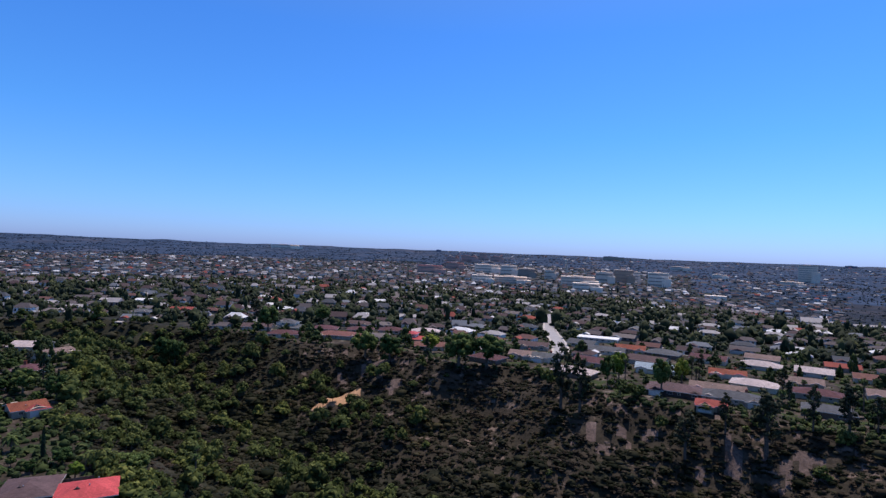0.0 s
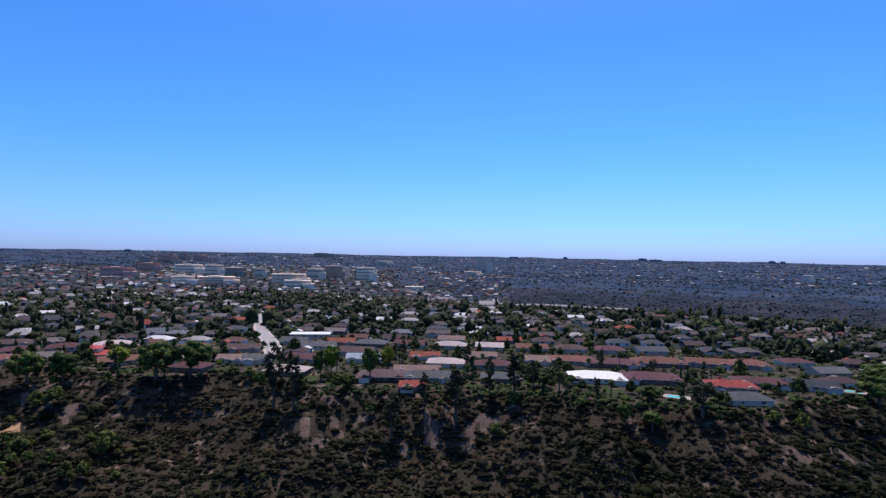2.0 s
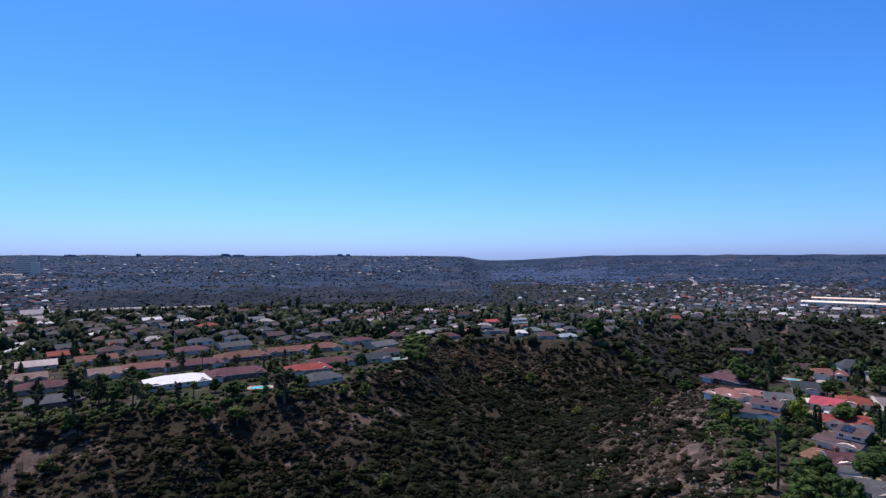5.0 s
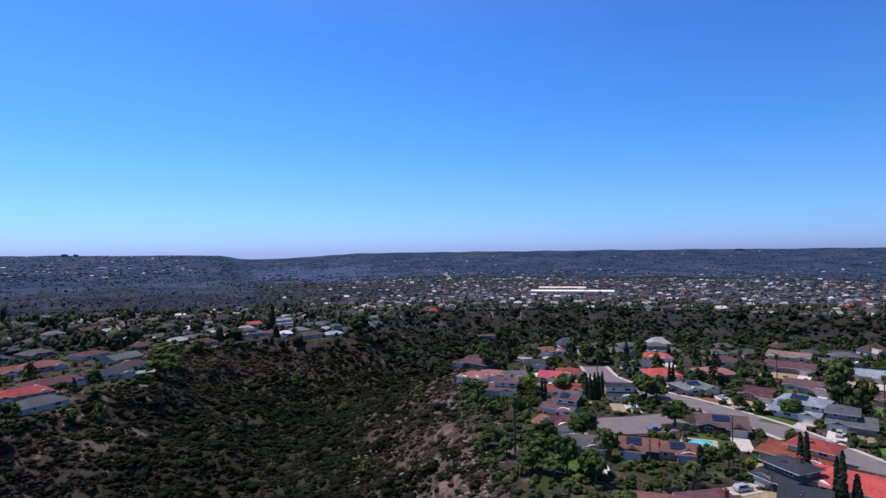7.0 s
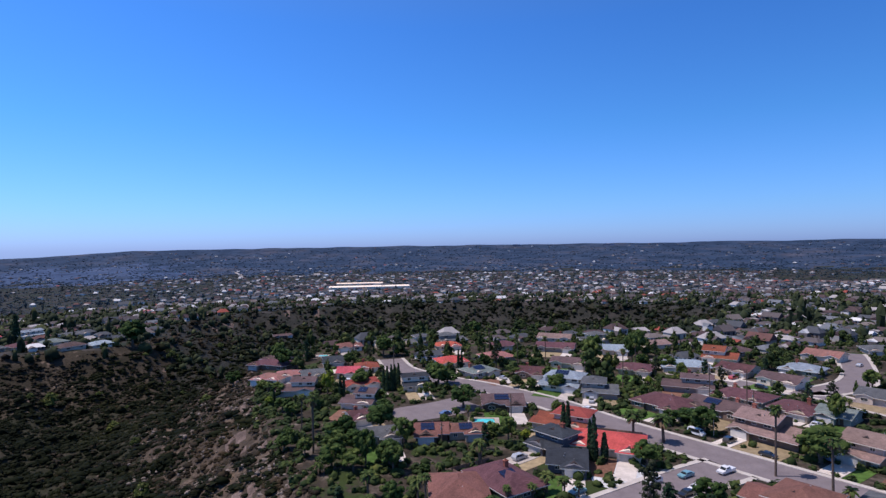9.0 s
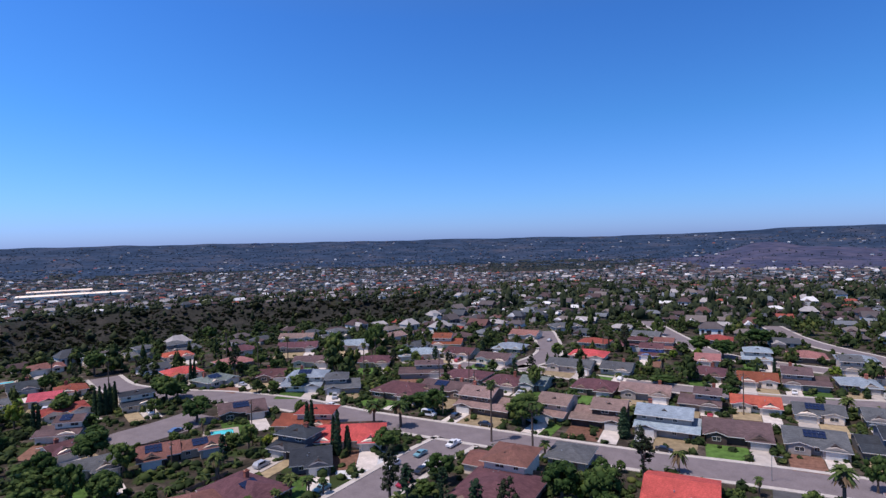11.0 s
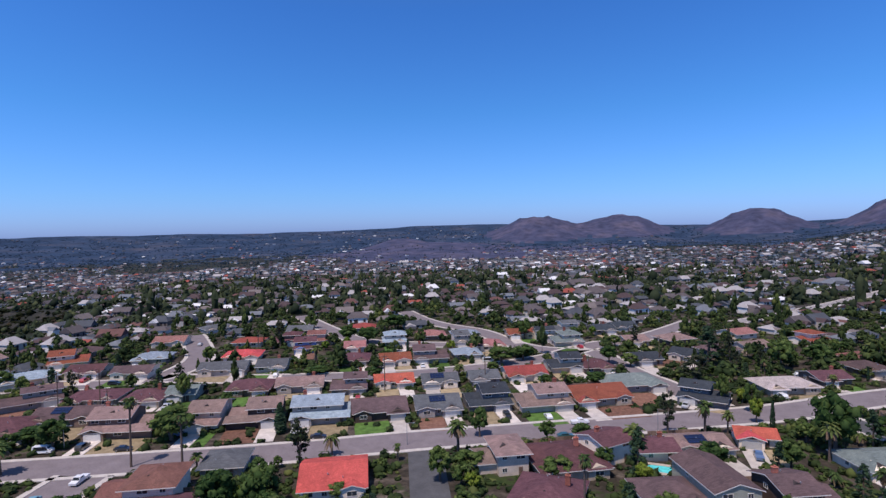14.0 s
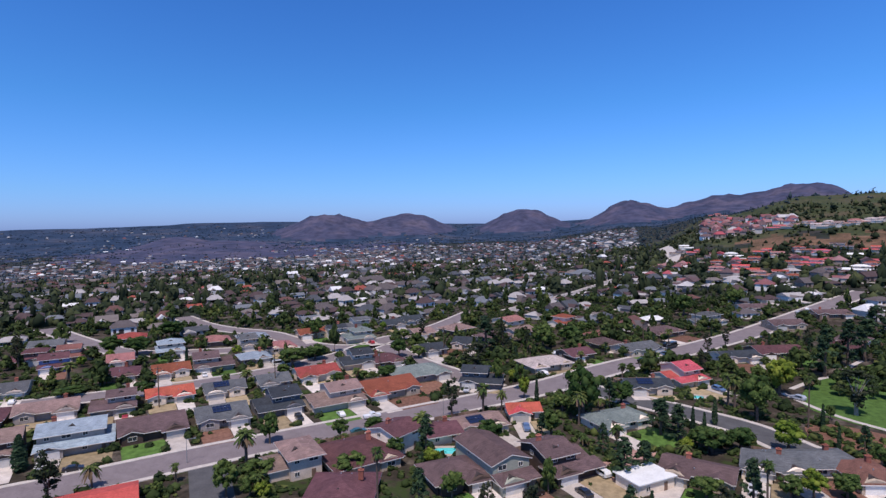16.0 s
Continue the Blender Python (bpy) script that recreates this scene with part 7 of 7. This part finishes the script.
def far_house_templates(windows=False, plain_box=False):
    out = []
    for hipped in (True, False, True):
        v = [(-.5, -.5, -.2), (.5, -.5, -.2), (.5, .5, -.2), (-.5, .5, -.2), (-.5, -.5, 1), (.5, -.5, 1), (.5, .5, 1), (-.5, .5, 1)]
        walls = [(0, 1, 5, 4), (1, 2, 6, 5), (2, 3, 7, 6), (3, 0, 4, 7)]
        v += [(-.55, -.57, .93), (.55, -.57, .93), (.55, .57, .93), (-.55, .57, .93)]
        e = 0.24 if hipped else 0.55
        v += [(-e, 0, 1.72), (e, 0, 1.72)]
        quads = [(8, 9, 13, 12), (10, 11, 12, 13)]
        tris = [(9, 10, 13), (11, 8, 12)]
        if plain_box:
            out.append((np.array(v, float), [(np.array(walls), 0), (np.array(quads), 1), (np.array(tris), 1)], None))
            continue
        # a low wing
        v += [(-.48, -.95, -.2), (-.02, -.95, -.2), (-.02, -.4, -.2), (-.48, -.4, -.2), (-.5, -1.0, .9), (0, -1.0, .9), (0, -.3, .9), (-.5, -.3, .9), (-.25, -1.0, 1.35), (-.25, -.1, 1.35)]
        walls += [(14, 15, 19, 18), (15, 16, 20, 19), (17, 14, 18, 21)]
        quads += [(18, 22, 23, 21), (22, 19, 20, 23)]
        tris += [(18, 19, 22)]
        panes, drives = [], []
        if windows:
            # a paved drive in front of the wing and a patio behind
            for x0, x1, y0, y1 in ((-0.46, -0.06, -1.75, -0.94), (0.05, 0.42, 0.49, 0.85)):
                k = len(v)
                v += [(x, y, z) for z in (-0.2, 0.03) for x, y in ((x0, y0), (x1, y0), (x1, y1), (x0, y1))]
                drives += [(k + 4, k + 5, k + 6, k + 7), (k, k + 1, k + 5, k + 4), (k + 1, k + 2, k + 6, k + 5), (k + 2, k + 3, k + 7, k + 6), (k + 3, k, k + 4, k + 7)]
            for x0, x1, z0, z1, yf in ((0.06, 0.18, 0.3, 0.75, -.5), (0.3, 0.42, 0.3, 0.75, -.5), (-0.42, -0.1, 0.0, 0.72, -.95), (-0.4, -0.28, 0.3, 0.75, .5), (0.0, 0.2, 0.0, 0.75, .5), (0.3, 0.42, 0.3, 0.75, .5)):
                k, yo = len(v), yf * 1.008
                v += [(x0, yf, z0), (x1, yf, z0), (x1, yf, z1), (x0, yf, z1), (x0, yo, z0), (x1, yo, z0), (x1, yo, z1), (x0, yo, z1)]
                q = [(k + 4, k + 5, k + 6, k + 7), (k, k + 1, k + 5, k + 4), (k + 1, k + 2, k + 6, k + 5), (k + 2, k + 3, k + 7, k + 6), (k + 3, k, k + 4, k + 7)]
                panes += q if yf < 0 else [c[::-1] for c in q]
        out.append((np.array(v, float), ([(np.array(panes), 2), (np.array(drives), 3)] if panes else []) + [(np.array(walls), 0), (np.array(quads), 1), (np.array(tris), 1)], None))
    return out


def far_suburb():
    r = np.random.RandomState(8)
    pl = []
    zones = [(54, 122, 290, 2600, -72, 12, 19), (118, 168, 250, 2100, 34, 13, 17.5), (160, 192, 250, 2500, 48, 14, 17.5),
             (-64, -18, 320, 2700, 28, 16, 19), (-20, 12, 262, 790, -6, 17, 26), (8, 50, 262, 710, -10, 18, 26), (-20, 14, 900, 2700, 5, 19, 23),
             (14, 46, 2200, 3300, -15, 20, 32), (66, 118, 2600, 3400, -60, 23, 38), (48, 68, 410, 1150, -40, 21, 20), (192, 214, 280, 580, 15, 22, 19)]
    for lo, hi, d0, d1, turn, seed, along in zones:
        for x, y, t in blocks(lo, hi, d0, d1, turn, seed, along):
            d = math.hypot(x, y)
            if d < 660 and (not free(x, y, 6.5) or not clear_of_roads(x, y, 6.5)):
                continue
            if seed == 12 and math.degrees(math.atan2(x, y)) < 64 + r.uniform(-9, 9) * smooth((d - 500) / 500):
                continue
            if r.uniform() < 0.2 + (0.2 if d > 620 else 0) + (0.22 if d > 1500 else 0) + (0.35 if along > 30 else 0):
                continue
            big = r.uniform() < 0.25
            w, dp, h = r.uniform(9.5, 14), r.uniform(8, 10.5), 4.6 if big else 2.6
            if along > 25:
                w, h = r.uniform(12.5, 17), 2.8
            if r.uniform() < 0.004:
                w, dp, h = w * 2.0, dp * 1.7, 6
            pl.append((x, y, 0, radians(t), w, dp, h))
    pl = np.array(pl)
    pl = pl[r.permutation(len(pl))]
    pl[:, 2] = land(pl[:, 0], pl[:, 1])
    close = np.hypot(pl[:, 0], pl[:, 1]) < 700
    scatter("mid_houses", pl[close], far_house_templates(True), [M_FARWALL, M_FARROOF, M_VENT, M_CONCRETE], "low pitched-roof suburban houses in rows", "houses")
    scatter("far_houses", pl[~close], far_house_templates(plain_box=True), [M_FARWALL, M_FARROOF], "far rows of low pitched-roof suburban houses", "houses")
    return pl


far_suburb()


def distant_houses():
    """Clusters of pale houses on the far mesas."""
    r = np.random.RandomState(52)
    n = 15000
    az, d = r.uniform(-22, 176, n), r.uniform(1900, 4700, n)
    x, y = d * np.sin(np.radians(az)), d * np.cos(np.radians(az))
    ok = (waves(x, y, 520, 81) + 0.7 * waves(x, y, 170, 82) + r.uniform(-0.5, 0.5, n) > 0.25) & (hill_rise(x, y) < 20) & (r.uniform(size=n) < np.where(az > 48, 0.16, 0.6)) & ~((az > 13) & (az < 53) & (d < 2400))
    x, y = x[ok], y[ok]
    m = len(x)
    pl = np.stack([x, y, land(x, y), np.radians(20 + 30 * np.round(waves(x, y, 900, 83) * 3)) + r.uniform(-0.15, 0.15, m), r.uniform(10, 20, m), r.uniform(8, 12, m), r.uniform(2.6, 4.6, m)], 1)
    scatter("distant_houses", pl, far_house_templates(plain_box=True), [M_FARWALL, M_FARROOF], "pale clusters of houses on the far mesas", "houses")


distant_houses()


def hillside_houses():
    """Rows of tiled houses that climb the hillside beyond the park."""
    r = np.random.RandomState(31)
    pl = []
    for x, y, t in blocks(193, 216, 470, 740, 62, 24, 17, (0, 20)):
        if free(x, y, 5) and clear_of_roads(x, y, 5) and r.uniform() > 0.66:
            pl.append((x, y, 0, radians(t), r.uniform(11, 16), r.uniform(9, 12), r.uniform(2.8, 5.4)))
    # a cluster of tall ones on the shoulder of the hill, their fronts towards the valley
    for _ in range(400):
        az, d = radians(r.uniform(197.8, 205.8)), r.uniform(900, 1190)
        x, y = d * math.sin(az), d * math.cos(az)
        if free(x, y, 5) and clear_of_roads(x, y, 5) and all(math.hypot(x - p[0], y - p[1]) > 15.5 for p in pl) and math.degrees(az) - 198 < (1220 - d) / 36:
            pl.append((x, y, 0, az + math.pi + r.uniform(-0.5, 0.5), r.uniform(10, 15), r.uniform(8, 11), r.uniform(5, 6.2)))
    pl = np.array(pl)
    pl[:, 2] = land(pl[:, 0], pl[:, 1])
    scatter("hillside_houses", pl, far_house_templates(True), [M_FARWALL, M_HILLROOF, M_VENT, M_CONCRETE], "tiled houses in rows up a hillside", "houses")


hillside_houses()


OCTA = np.array([(1, 0, 0), (0, 1, 0), (-1, 0, 0), (0, -1, 0), (0, 0, 1), (0, 0, -1)], float)
OCTA_F = np.array([(0, 1, 4), (1, 2, 4), (2, 3, 4), (3, 0, 4), (1, 0, 5), (2, 1, 5), (3, 2, 5), (0, 3, 5)])


def clump_template(rs, n, big, rz=1.0, low=0.15, core=ICO):
    """A lumpy bush or crown 1 m across: an uneven core with leaf sprays over it. Slot 10 is slot 0, smooth."""
    u = rs.normal(size=(n, 3))
    u /= np.linalg.norm(u, axis=1)[:, None]
    p = u * rs.uniform(0.8, 1.05, (n, 1)) * 0.5
    p[:, 2] = np.maximum(p[:, 2] + low + 0.1, 0.06) * rz
    v, f = leaf_sprays(p, u + np.array([0, 0, 0.5]) + rs.normal(size=(n, 3)) * 0.4, rs.uniform(0.6, 1.25, n) * big, rs)
    c = core * rs.uniform(0.7, 1.15, (len(core), 1)) * 0.44
    c[:, 2] = np.maximum(c[:, 2] + low + 0.1, 0) * rz
    faces = ICO_F if len(core) == 12 else OCTA_F
    return np.concatenate([v, c]), [(f, 0), (faces + len(v), 10)], None


def grove_template(rs, rz, sprays_each=13, big=0.42):
    """A garden tree 1 m across: a short trunk and several lumpy clumps with leaf sprays."""
    V, sprays, cores, k = [], [], [], 0
    for j in range(6):
        a = 1.1 * j + rs.uniform(-0.3, 0.3)
        c = np.array([0.24 * math.cos(a), 0.24 * math.sin(a), 0.42 + 0.16 * rs.uniform(-1, 1)]) if j < 5 else np.array([0, 0, 0.66])
        v, faces, _ = clump_template(rs, sprays_each, big, 1.0, low=0.0)
        V.append((v - (0, 0, 0.12)) * 0.5 + c)
        sprays.append(faces[0][0] + k)
        cores.append(faces[1][0] + k)
        k += len(v)
    V.append(np.array([(0.04, 0, -0.02), (-0.02, 0.035, -0.02), (-0.02, -0.035, -0.02), (0, 0, 0.5)]))
    trunk = np.array([(0, 1, 3), (1, 2, 3), (2, 0, 3)]) + k
    v = np.concatenate(V)
    v[:, 2] *= rz
    return v, [(np.concatenate(sprays), 0), (np.concatenate(cores), 10), (trunk, 1)], None


def far_trees():
    rs = np.random.RandomState(77)
    for name, n, d0, d1, leaves, big, label in (("street_trees", 47000, 230, 1150, 9, 0.36, "garden trees and street trees between houses"),
                                                ("far_trees", 42000, 1150, 2750, 2, 0.6, "far garden trees and street trees between houses")):
        T = [clump_template(rs, leaves, big, rz, core=ICO if leaves > 5 else OCTA) for rz in (1.0, 0.9, 1.2, 1.5, 1.0)]
        T_near = [grove_template(rs, rz, 20, 0.32) for rz in (1.0, 0.9, 1.15, 1.3, 1.0)]
        d = np.sqrt(rs.uniform(d0 ** 2, d1 ** 2, n))
        a = np.radians(rs.uniform(-63, 214, n))
        x, y = d * np.sin(a), d * np.cos(a)
        deg = np.degrees(a)
        s = inside_depth(x, y, RIM_XY)
        keep = ((s < -3) | (d > 430) & (s > 4) & (rs.uniform(size=n) < 0.4)) & (waves(x, y, 150, 40) + rs.uniform(-0.9, 0.9, n) > -0.8)
        keep &= ~((deg > 14) & (deg < 50) & (d > 800) & (d < 2150) & (rs.uniform(size=n) < np.where(d < 1150, 1.0, 0.5)))
        keep &= ~((deg > 138) & (deg < 168) & (d > 2050) & (rs.uniform(size=n) < 0.8))
        keep &= ~((deg > -22) & (deg < 50) & (d < 430) & (rs.uniform(size=n) < 0.68))
        x, y, d = x[keep], y[keep], d[keep]
        ok = off_roads(x, y, 1.5) & free_mask(x, y, -1.0) & ~((np.degrees(np.arctan2(x, y)) % 360 > 195) & (np.degrees(np.arctan2(x, y)) % 360 < 215) & (d > 760) & (rs.uniform(size=len(x)) < np.where(d < 850, 0.8, 0.5)))
        x, y, d = x[ok], y[ok], d[ok]
        m = len(x)
        size = rs.uniform(3.2, 8.0, m) * np.where(rs.uniform(size=m) < 0.14, 1.7, 1.0) * np.where(d < 420, 0.78, 1.0)
        slim = np.where(rs.uniform(size=m) < 0.14, 0.62, 1.0)  # some stand tall and narrow
        pl = np.stack([x, y, land(x, y) - 0.2, rs.uniform(0, 6.283, m), size * slim, size * slim, size * rs.uniform(0.75, 1.2, m) * np.where(d > 1500, 0.7, 1.0) / slim], 1)
        if leaves > 5:
            close = d < 430
            scatter("yard_trees", pl[close], T_near, [M_GARDEN, M_TRUNK], "leafy garden trees between the houses", "trees")
            pl = pl[~close]
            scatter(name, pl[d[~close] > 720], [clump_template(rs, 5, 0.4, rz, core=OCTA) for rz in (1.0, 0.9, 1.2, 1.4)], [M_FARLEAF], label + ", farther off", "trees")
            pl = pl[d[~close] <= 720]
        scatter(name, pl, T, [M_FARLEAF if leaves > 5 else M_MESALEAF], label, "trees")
    # thinner cover on the farther mesas and on the skyline
    n = 40000
    d = rs.uniform(2600, 4750, n)
    a = np.radians(rs.uniform(-63, 214, n))
    x, y = d * np.sin(a), d * np.cos(a)
    deg = np.degrees(a)
    keep = (hill_rise(x, y) < np.where(deg > 130, 16, 500)) & (waves(x, y, 260, 41) + rs.uniform(-0.8, 0.8, n) > 0.0)
    x, y = x[keep], y[keep]
    m = len(x)
    size = rs.uniform(4, 11, m)
    pl = np.stack([x, y, land(x, y) - 0.4, rs.uniform(0, 6.283, m), size * 1.7, size * 1.7, size * 0.75], 1)
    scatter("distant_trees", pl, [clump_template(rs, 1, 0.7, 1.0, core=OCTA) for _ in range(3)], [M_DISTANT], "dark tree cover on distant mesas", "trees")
    # scrub on the valley's steep side, in the leaf colour that carries the haze
    n = 12000
    d, a = rs.uniform(790, 1700, n), np.radians(rs.uniform(4, 63, n))
    x, y = d * np.sin(a), d * np.cos(a)
    ok = off_roads(x, y, 3) & (inside_depth(x, y, RIM_XY) < -3) & (waves(x, y, 90, 46) + rs.uniform(-0.8, 0.8, n) > -0.2) & (np.degrees(a) < 60 - rs.uniform(0, 14, n))
    x, y = x[ok], y[ok]
    m = len(x)
    size = rs.uniform(2, 6, m)
    pl = np.stack([x, y, land(x, y) - 0.3, rs.uniform(0, 6.283, m), size * 1.6, size * 1.6, size * 0.5], 1)
    scatter("valley_scrub", pl, [clump_template(rs, 2, 0.6, 1.0, core=OCTA) for _ in range(3)], [M_MESALEAF], "grey-green scrub with a haze tint on the valley side", "shrubs")


far_trees()


def canyon_brush():
    rs = np.random.RandomState(55)
    n = 150000
    d = np.where(rs.uniform(size=n) < 0.62, np.sqrt(rs.uniform(98 ** 2, 430 ** 2, n)), np.sqrt(rs.uniform(430 ** 2, 850 ** 2, n)))
    a = np.radians(rs.uniform(-66, 120, n))
    x, y = d * np.sin(a), d * np.cos(a)
    s = inside_depth(x, y, RIM_XY)
    patch = waves(x, y, 75, 51)
    bottom = smooth(s / 58)
    keep = (s > -1) & (rs.uniform(size=n) < 1.0) & (patch * 0.5 + bottom * 0.9 + rs.uniform(-0.7, 0.7, n) > -0.3) & ~bare_patch(x, y, s)
    x, y, d, s, patch = x[keep], y[keep], d[keep], s[keep], patch[keep]
    x, y, d, s, patch = (q[:40000] for q in (x, y, d, s, patch))
    m = len(x)
    z = land(x, y) + waves(x, y, 11, 21) * 0.5 * smooth(s / 6) + waves(x, y, 26, 22) * 0.9 * smooth(s / 6)
    az = np.degrees(np.arctan2(x, y))
    ridge = np.exp(-((az + 18) / 15) ** 2) + 0.7 * np.exp(-((az - 14) / 14) ** 2) * np.exp(-(s / 45) ** 2) + np.exp(-((az - 72) / 6) ** 2) * np.exp(-(s / 50) ** 2)
    ridge = ridge + 0.8 * np.exp(-((az - 57) / 12) ** 2) * smooth((d - 330) / 80) * np.exp(-(s / 60) ** 2)
    dry = waves(x, y, 110, 52) * 0.7 + waves(x, y, 38, 58) * 0.5 + ridge * 1.0 + rs.uniform(-0.5, 0.5, m) - smooth(s / 60) * 0.9 > 0.15
    size = 1.1 + 3.0 * rs.uniform(size=m) ** 1.8
    size = size * np.where(rs.uniform(size=m) < 0.09, 2.0, 1.0) * np.where(d > 430, 2.1, 1)
    size = np.where(dry, size * 0.75, size)
    pl = np.stack([x, y, z - 0.15, rs.uniform(0, 6.283, m), size, size * rs.uniform(0.75, 1.2, m), size * rs.uniform(0.36, 0.66, m)], 1)
    T = [clump_template(rs, 14, 0.24, rz) for rz in (1.0, 0.8, 1.2, 0.9, 1.1, 0.9)]
    T_far = [clump_template(rs, 6, 0.36, rz, core=OCTA) for rz in (1.0, 0.8, 1.2, 0.9)]
    close = d < 320
    # dealt out by direction: brush to the west gets the brightened colour
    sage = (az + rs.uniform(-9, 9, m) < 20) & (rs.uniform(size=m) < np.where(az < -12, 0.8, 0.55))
    scatter("sage_shrubs", pl[sage & close], T, [M_OLIVE], "olive shrubs on canyon slopes, coloured lighter to the west", "shrubs")
    scatter("sage_shrubs", pl[sage & ~close], T_far, [M_OLIVE], "olive shrubs on canyon slopes, coloured lighter to the west, farther off", "shrubs")
    dry, close, pl = dry[~sage], close[~sage], pl[~sage]
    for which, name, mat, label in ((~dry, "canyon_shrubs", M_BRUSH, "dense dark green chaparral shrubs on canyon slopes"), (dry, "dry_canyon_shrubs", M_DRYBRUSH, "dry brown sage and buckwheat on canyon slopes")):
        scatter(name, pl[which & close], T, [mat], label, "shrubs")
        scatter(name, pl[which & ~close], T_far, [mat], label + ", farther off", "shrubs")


canyon_brush()


def canyon_trees():
    """Oaks, willows and garden trees that fill the head of the canyon."""
    rs = np.random.RandomState(66)
    n = 9000
    d, az = np.sqrt(rs.uniform(105 ** 2, 540 ** 2, n)), rs.uniform(-66, 70, n)
    x, y = d * np.sin(np.radians(az)), d * np.cos(np.radians(az))
    s = inside_depth(x, y, RIM_XY)
    want = 1.25 * np.exp(-((az + 56) / 15) ** 2) + 0.45 * np.exp(-((az + 33) / 9) ** 2) * smooth(s / 50) + 0.05 * smooth(s / 60) + 0.2 * np.exp(-(s / 9) ** 2) * (d > 200)
    ok = (s > -2) & (rs.uniform(size=n) < want * (0.75 + 0.5 * waves(x, y, 60, 67)))
    x, y, d, s = x[ok], y[ok], d[ok], s[ok]
    m = len(x)
    size = rs.uniform(3.0, 7.5, m) * np.where(rs.uniform(size=m) < 0.15, 1.5, 1.0)
    pl = np.stack([x, y, land(x, y) - 0.2, rs.uniform(0, 6.283, m), size, size, size * rs.uniform(0.75, 1.25, m)], 1)
    scatter("canyon_trees", pl, [grove_template(rs, rz, 22, 0.3) for rz in (0.9, 1.0, 1.3, 1.0)], [M_GREENS, M_TRUNK], "green oaks and willows filling the canyon", "trees")


canyon_trees()


def garden_shrubs():
    """Hedges and shrubs that fill the gardens between the houses."""
    rs = np.random.RandomState(91)
    n = 30000
    d = np.where(rs.uniform(size=n) < 0.55, np.sqrt(rs.uniform(95 ** 2, 260 ** 2, n)), np.sqrt(rs.uniform(200 ** 2, 430 ** 2, n)))
    a = np.radians(rs.uniform(-62, 214, n))
    x, y = d * np.sin(a), d * np.cos(a)
    ok = (inside_depth(x, y, RIM_XY) < 3) & (inside_depth(x, y, PARK) < -2)
    x, y = x[ok], y[ok]
    ok = off_roads(x, y, 1.9) & free_mask(x, y, -1.2)
    x, y = x[ok], y[ok]
    m = len(x)
    size = rs.uniform(1.0, 3.8, m)
    pl = np.stack([x, y, land(x, y) - 0.1, rs.uniform(0, 6.283, m), size, size * rs.uniform(0.6, 1.3, m), size * rs.uniform(0.5, 1.0, m)], 1)
    scatter("garden_shrubs", pl, [clump_template(rs, 8, 0.38, rz) for rz in (0.8, 1.0, 1.2, 1.0)], [M_GARDEN], "green hedges and shrubs between the houses", "shrubs")


garden_shrubs()


def low_scrub():
    """Knee-high cover that hides most of the canyon's soil."""
    rs = np.random.RandomState(57)
    n = 60000
    d, a = np.sqrt(rs.uniform(98 ** 2, 430 ** 2, n)), np.radians(rs.uniform(-66, 100, n))
    x, y = d * np.sin(a), d * np.cos(a)
    s = inside_depth(x, y, RIM_XY)
    ok = (s > -1) & ~bare_patch(x, y, s)
    x, y, s = (q[ok][:17000] for q in (x, y, s))
    m = len(x)
    z = land(x, y) + waves(x, y, 11, 21) * 0.5 * smooth(s / 6) + waves(x, y, 26, 22) * 0.9 * smooth(s / 6)
    size = rs.uniform(2.2, 5.5, m)
    pl = np.stack([x, y, z - 0.1, rs.uniform(0, 6.283, m), size, size * rs.uniform(0.6, 1.0, m), size * rs.uniform(0.18, 0.34, m)], 1)
    dry = waves(x, y, 110, 52) * 0.8 + rs.uniform(-0.7, 0.7, m) - smooth(s / 64) * 0.4 > -0.1
    T = [clump_template(rs, 6, 0.30, 1.0, core=OCTA) for _ in range(4)]
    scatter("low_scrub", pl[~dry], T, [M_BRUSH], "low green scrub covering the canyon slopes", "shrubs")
    scatter("dry_low_scrub", pl[dry], T, [M_DRYBRUSH], "low dry brown scrub covering the canyon slopes", "shrubs")


low_scrub()


def bluff_rocks():
    """Pale boulders that break through the scrub on the bluff."""
    rs = np.random.RandomState(83)
    n = 9000
    d, a = rs.uniform(125, 330, n), np.radians(rs.uniform(62, 84, n))
    x, y = d * np.sin(a), d * np.cos(a)
    s = inside_depth(x, y, RIM_XY)
    ok = (s > 1) & (s < 58) & (waves(x, y, 30, 84) + rs.uniform(-0.8, 0.8, n) > 0.5)
    x, y, s = (q[ok][:1300] for q in (x, y, s))
    m = len(x)
    z = land(x, y) + waves(x, y, 11, 21) * 0.5 * smooth(s / 6) + waves(x, y, 26, 22) * 0.9 * smooth(s / 6)
    size = 0.5 + 2.0 * rs.uniform(size=m) ** 2.5
    pl = np.stack([x, y, z, rs.uniform(0, 6.283, m), size, size * rs.uniform(0.6, 1.0, m), size * rs.uniform(0.5, 0.9, m)], 1)
    T = [(ICO * rs.uniform(0.6, 1.15, (12, 1)) * 0.5, [(ICO_F, 0)], None) for _ in range(4)]
    scatter("rocks", pl, T, [M_ROCK], "pale boulders scattered over a bluff", "rocks")


bluff_rocks()
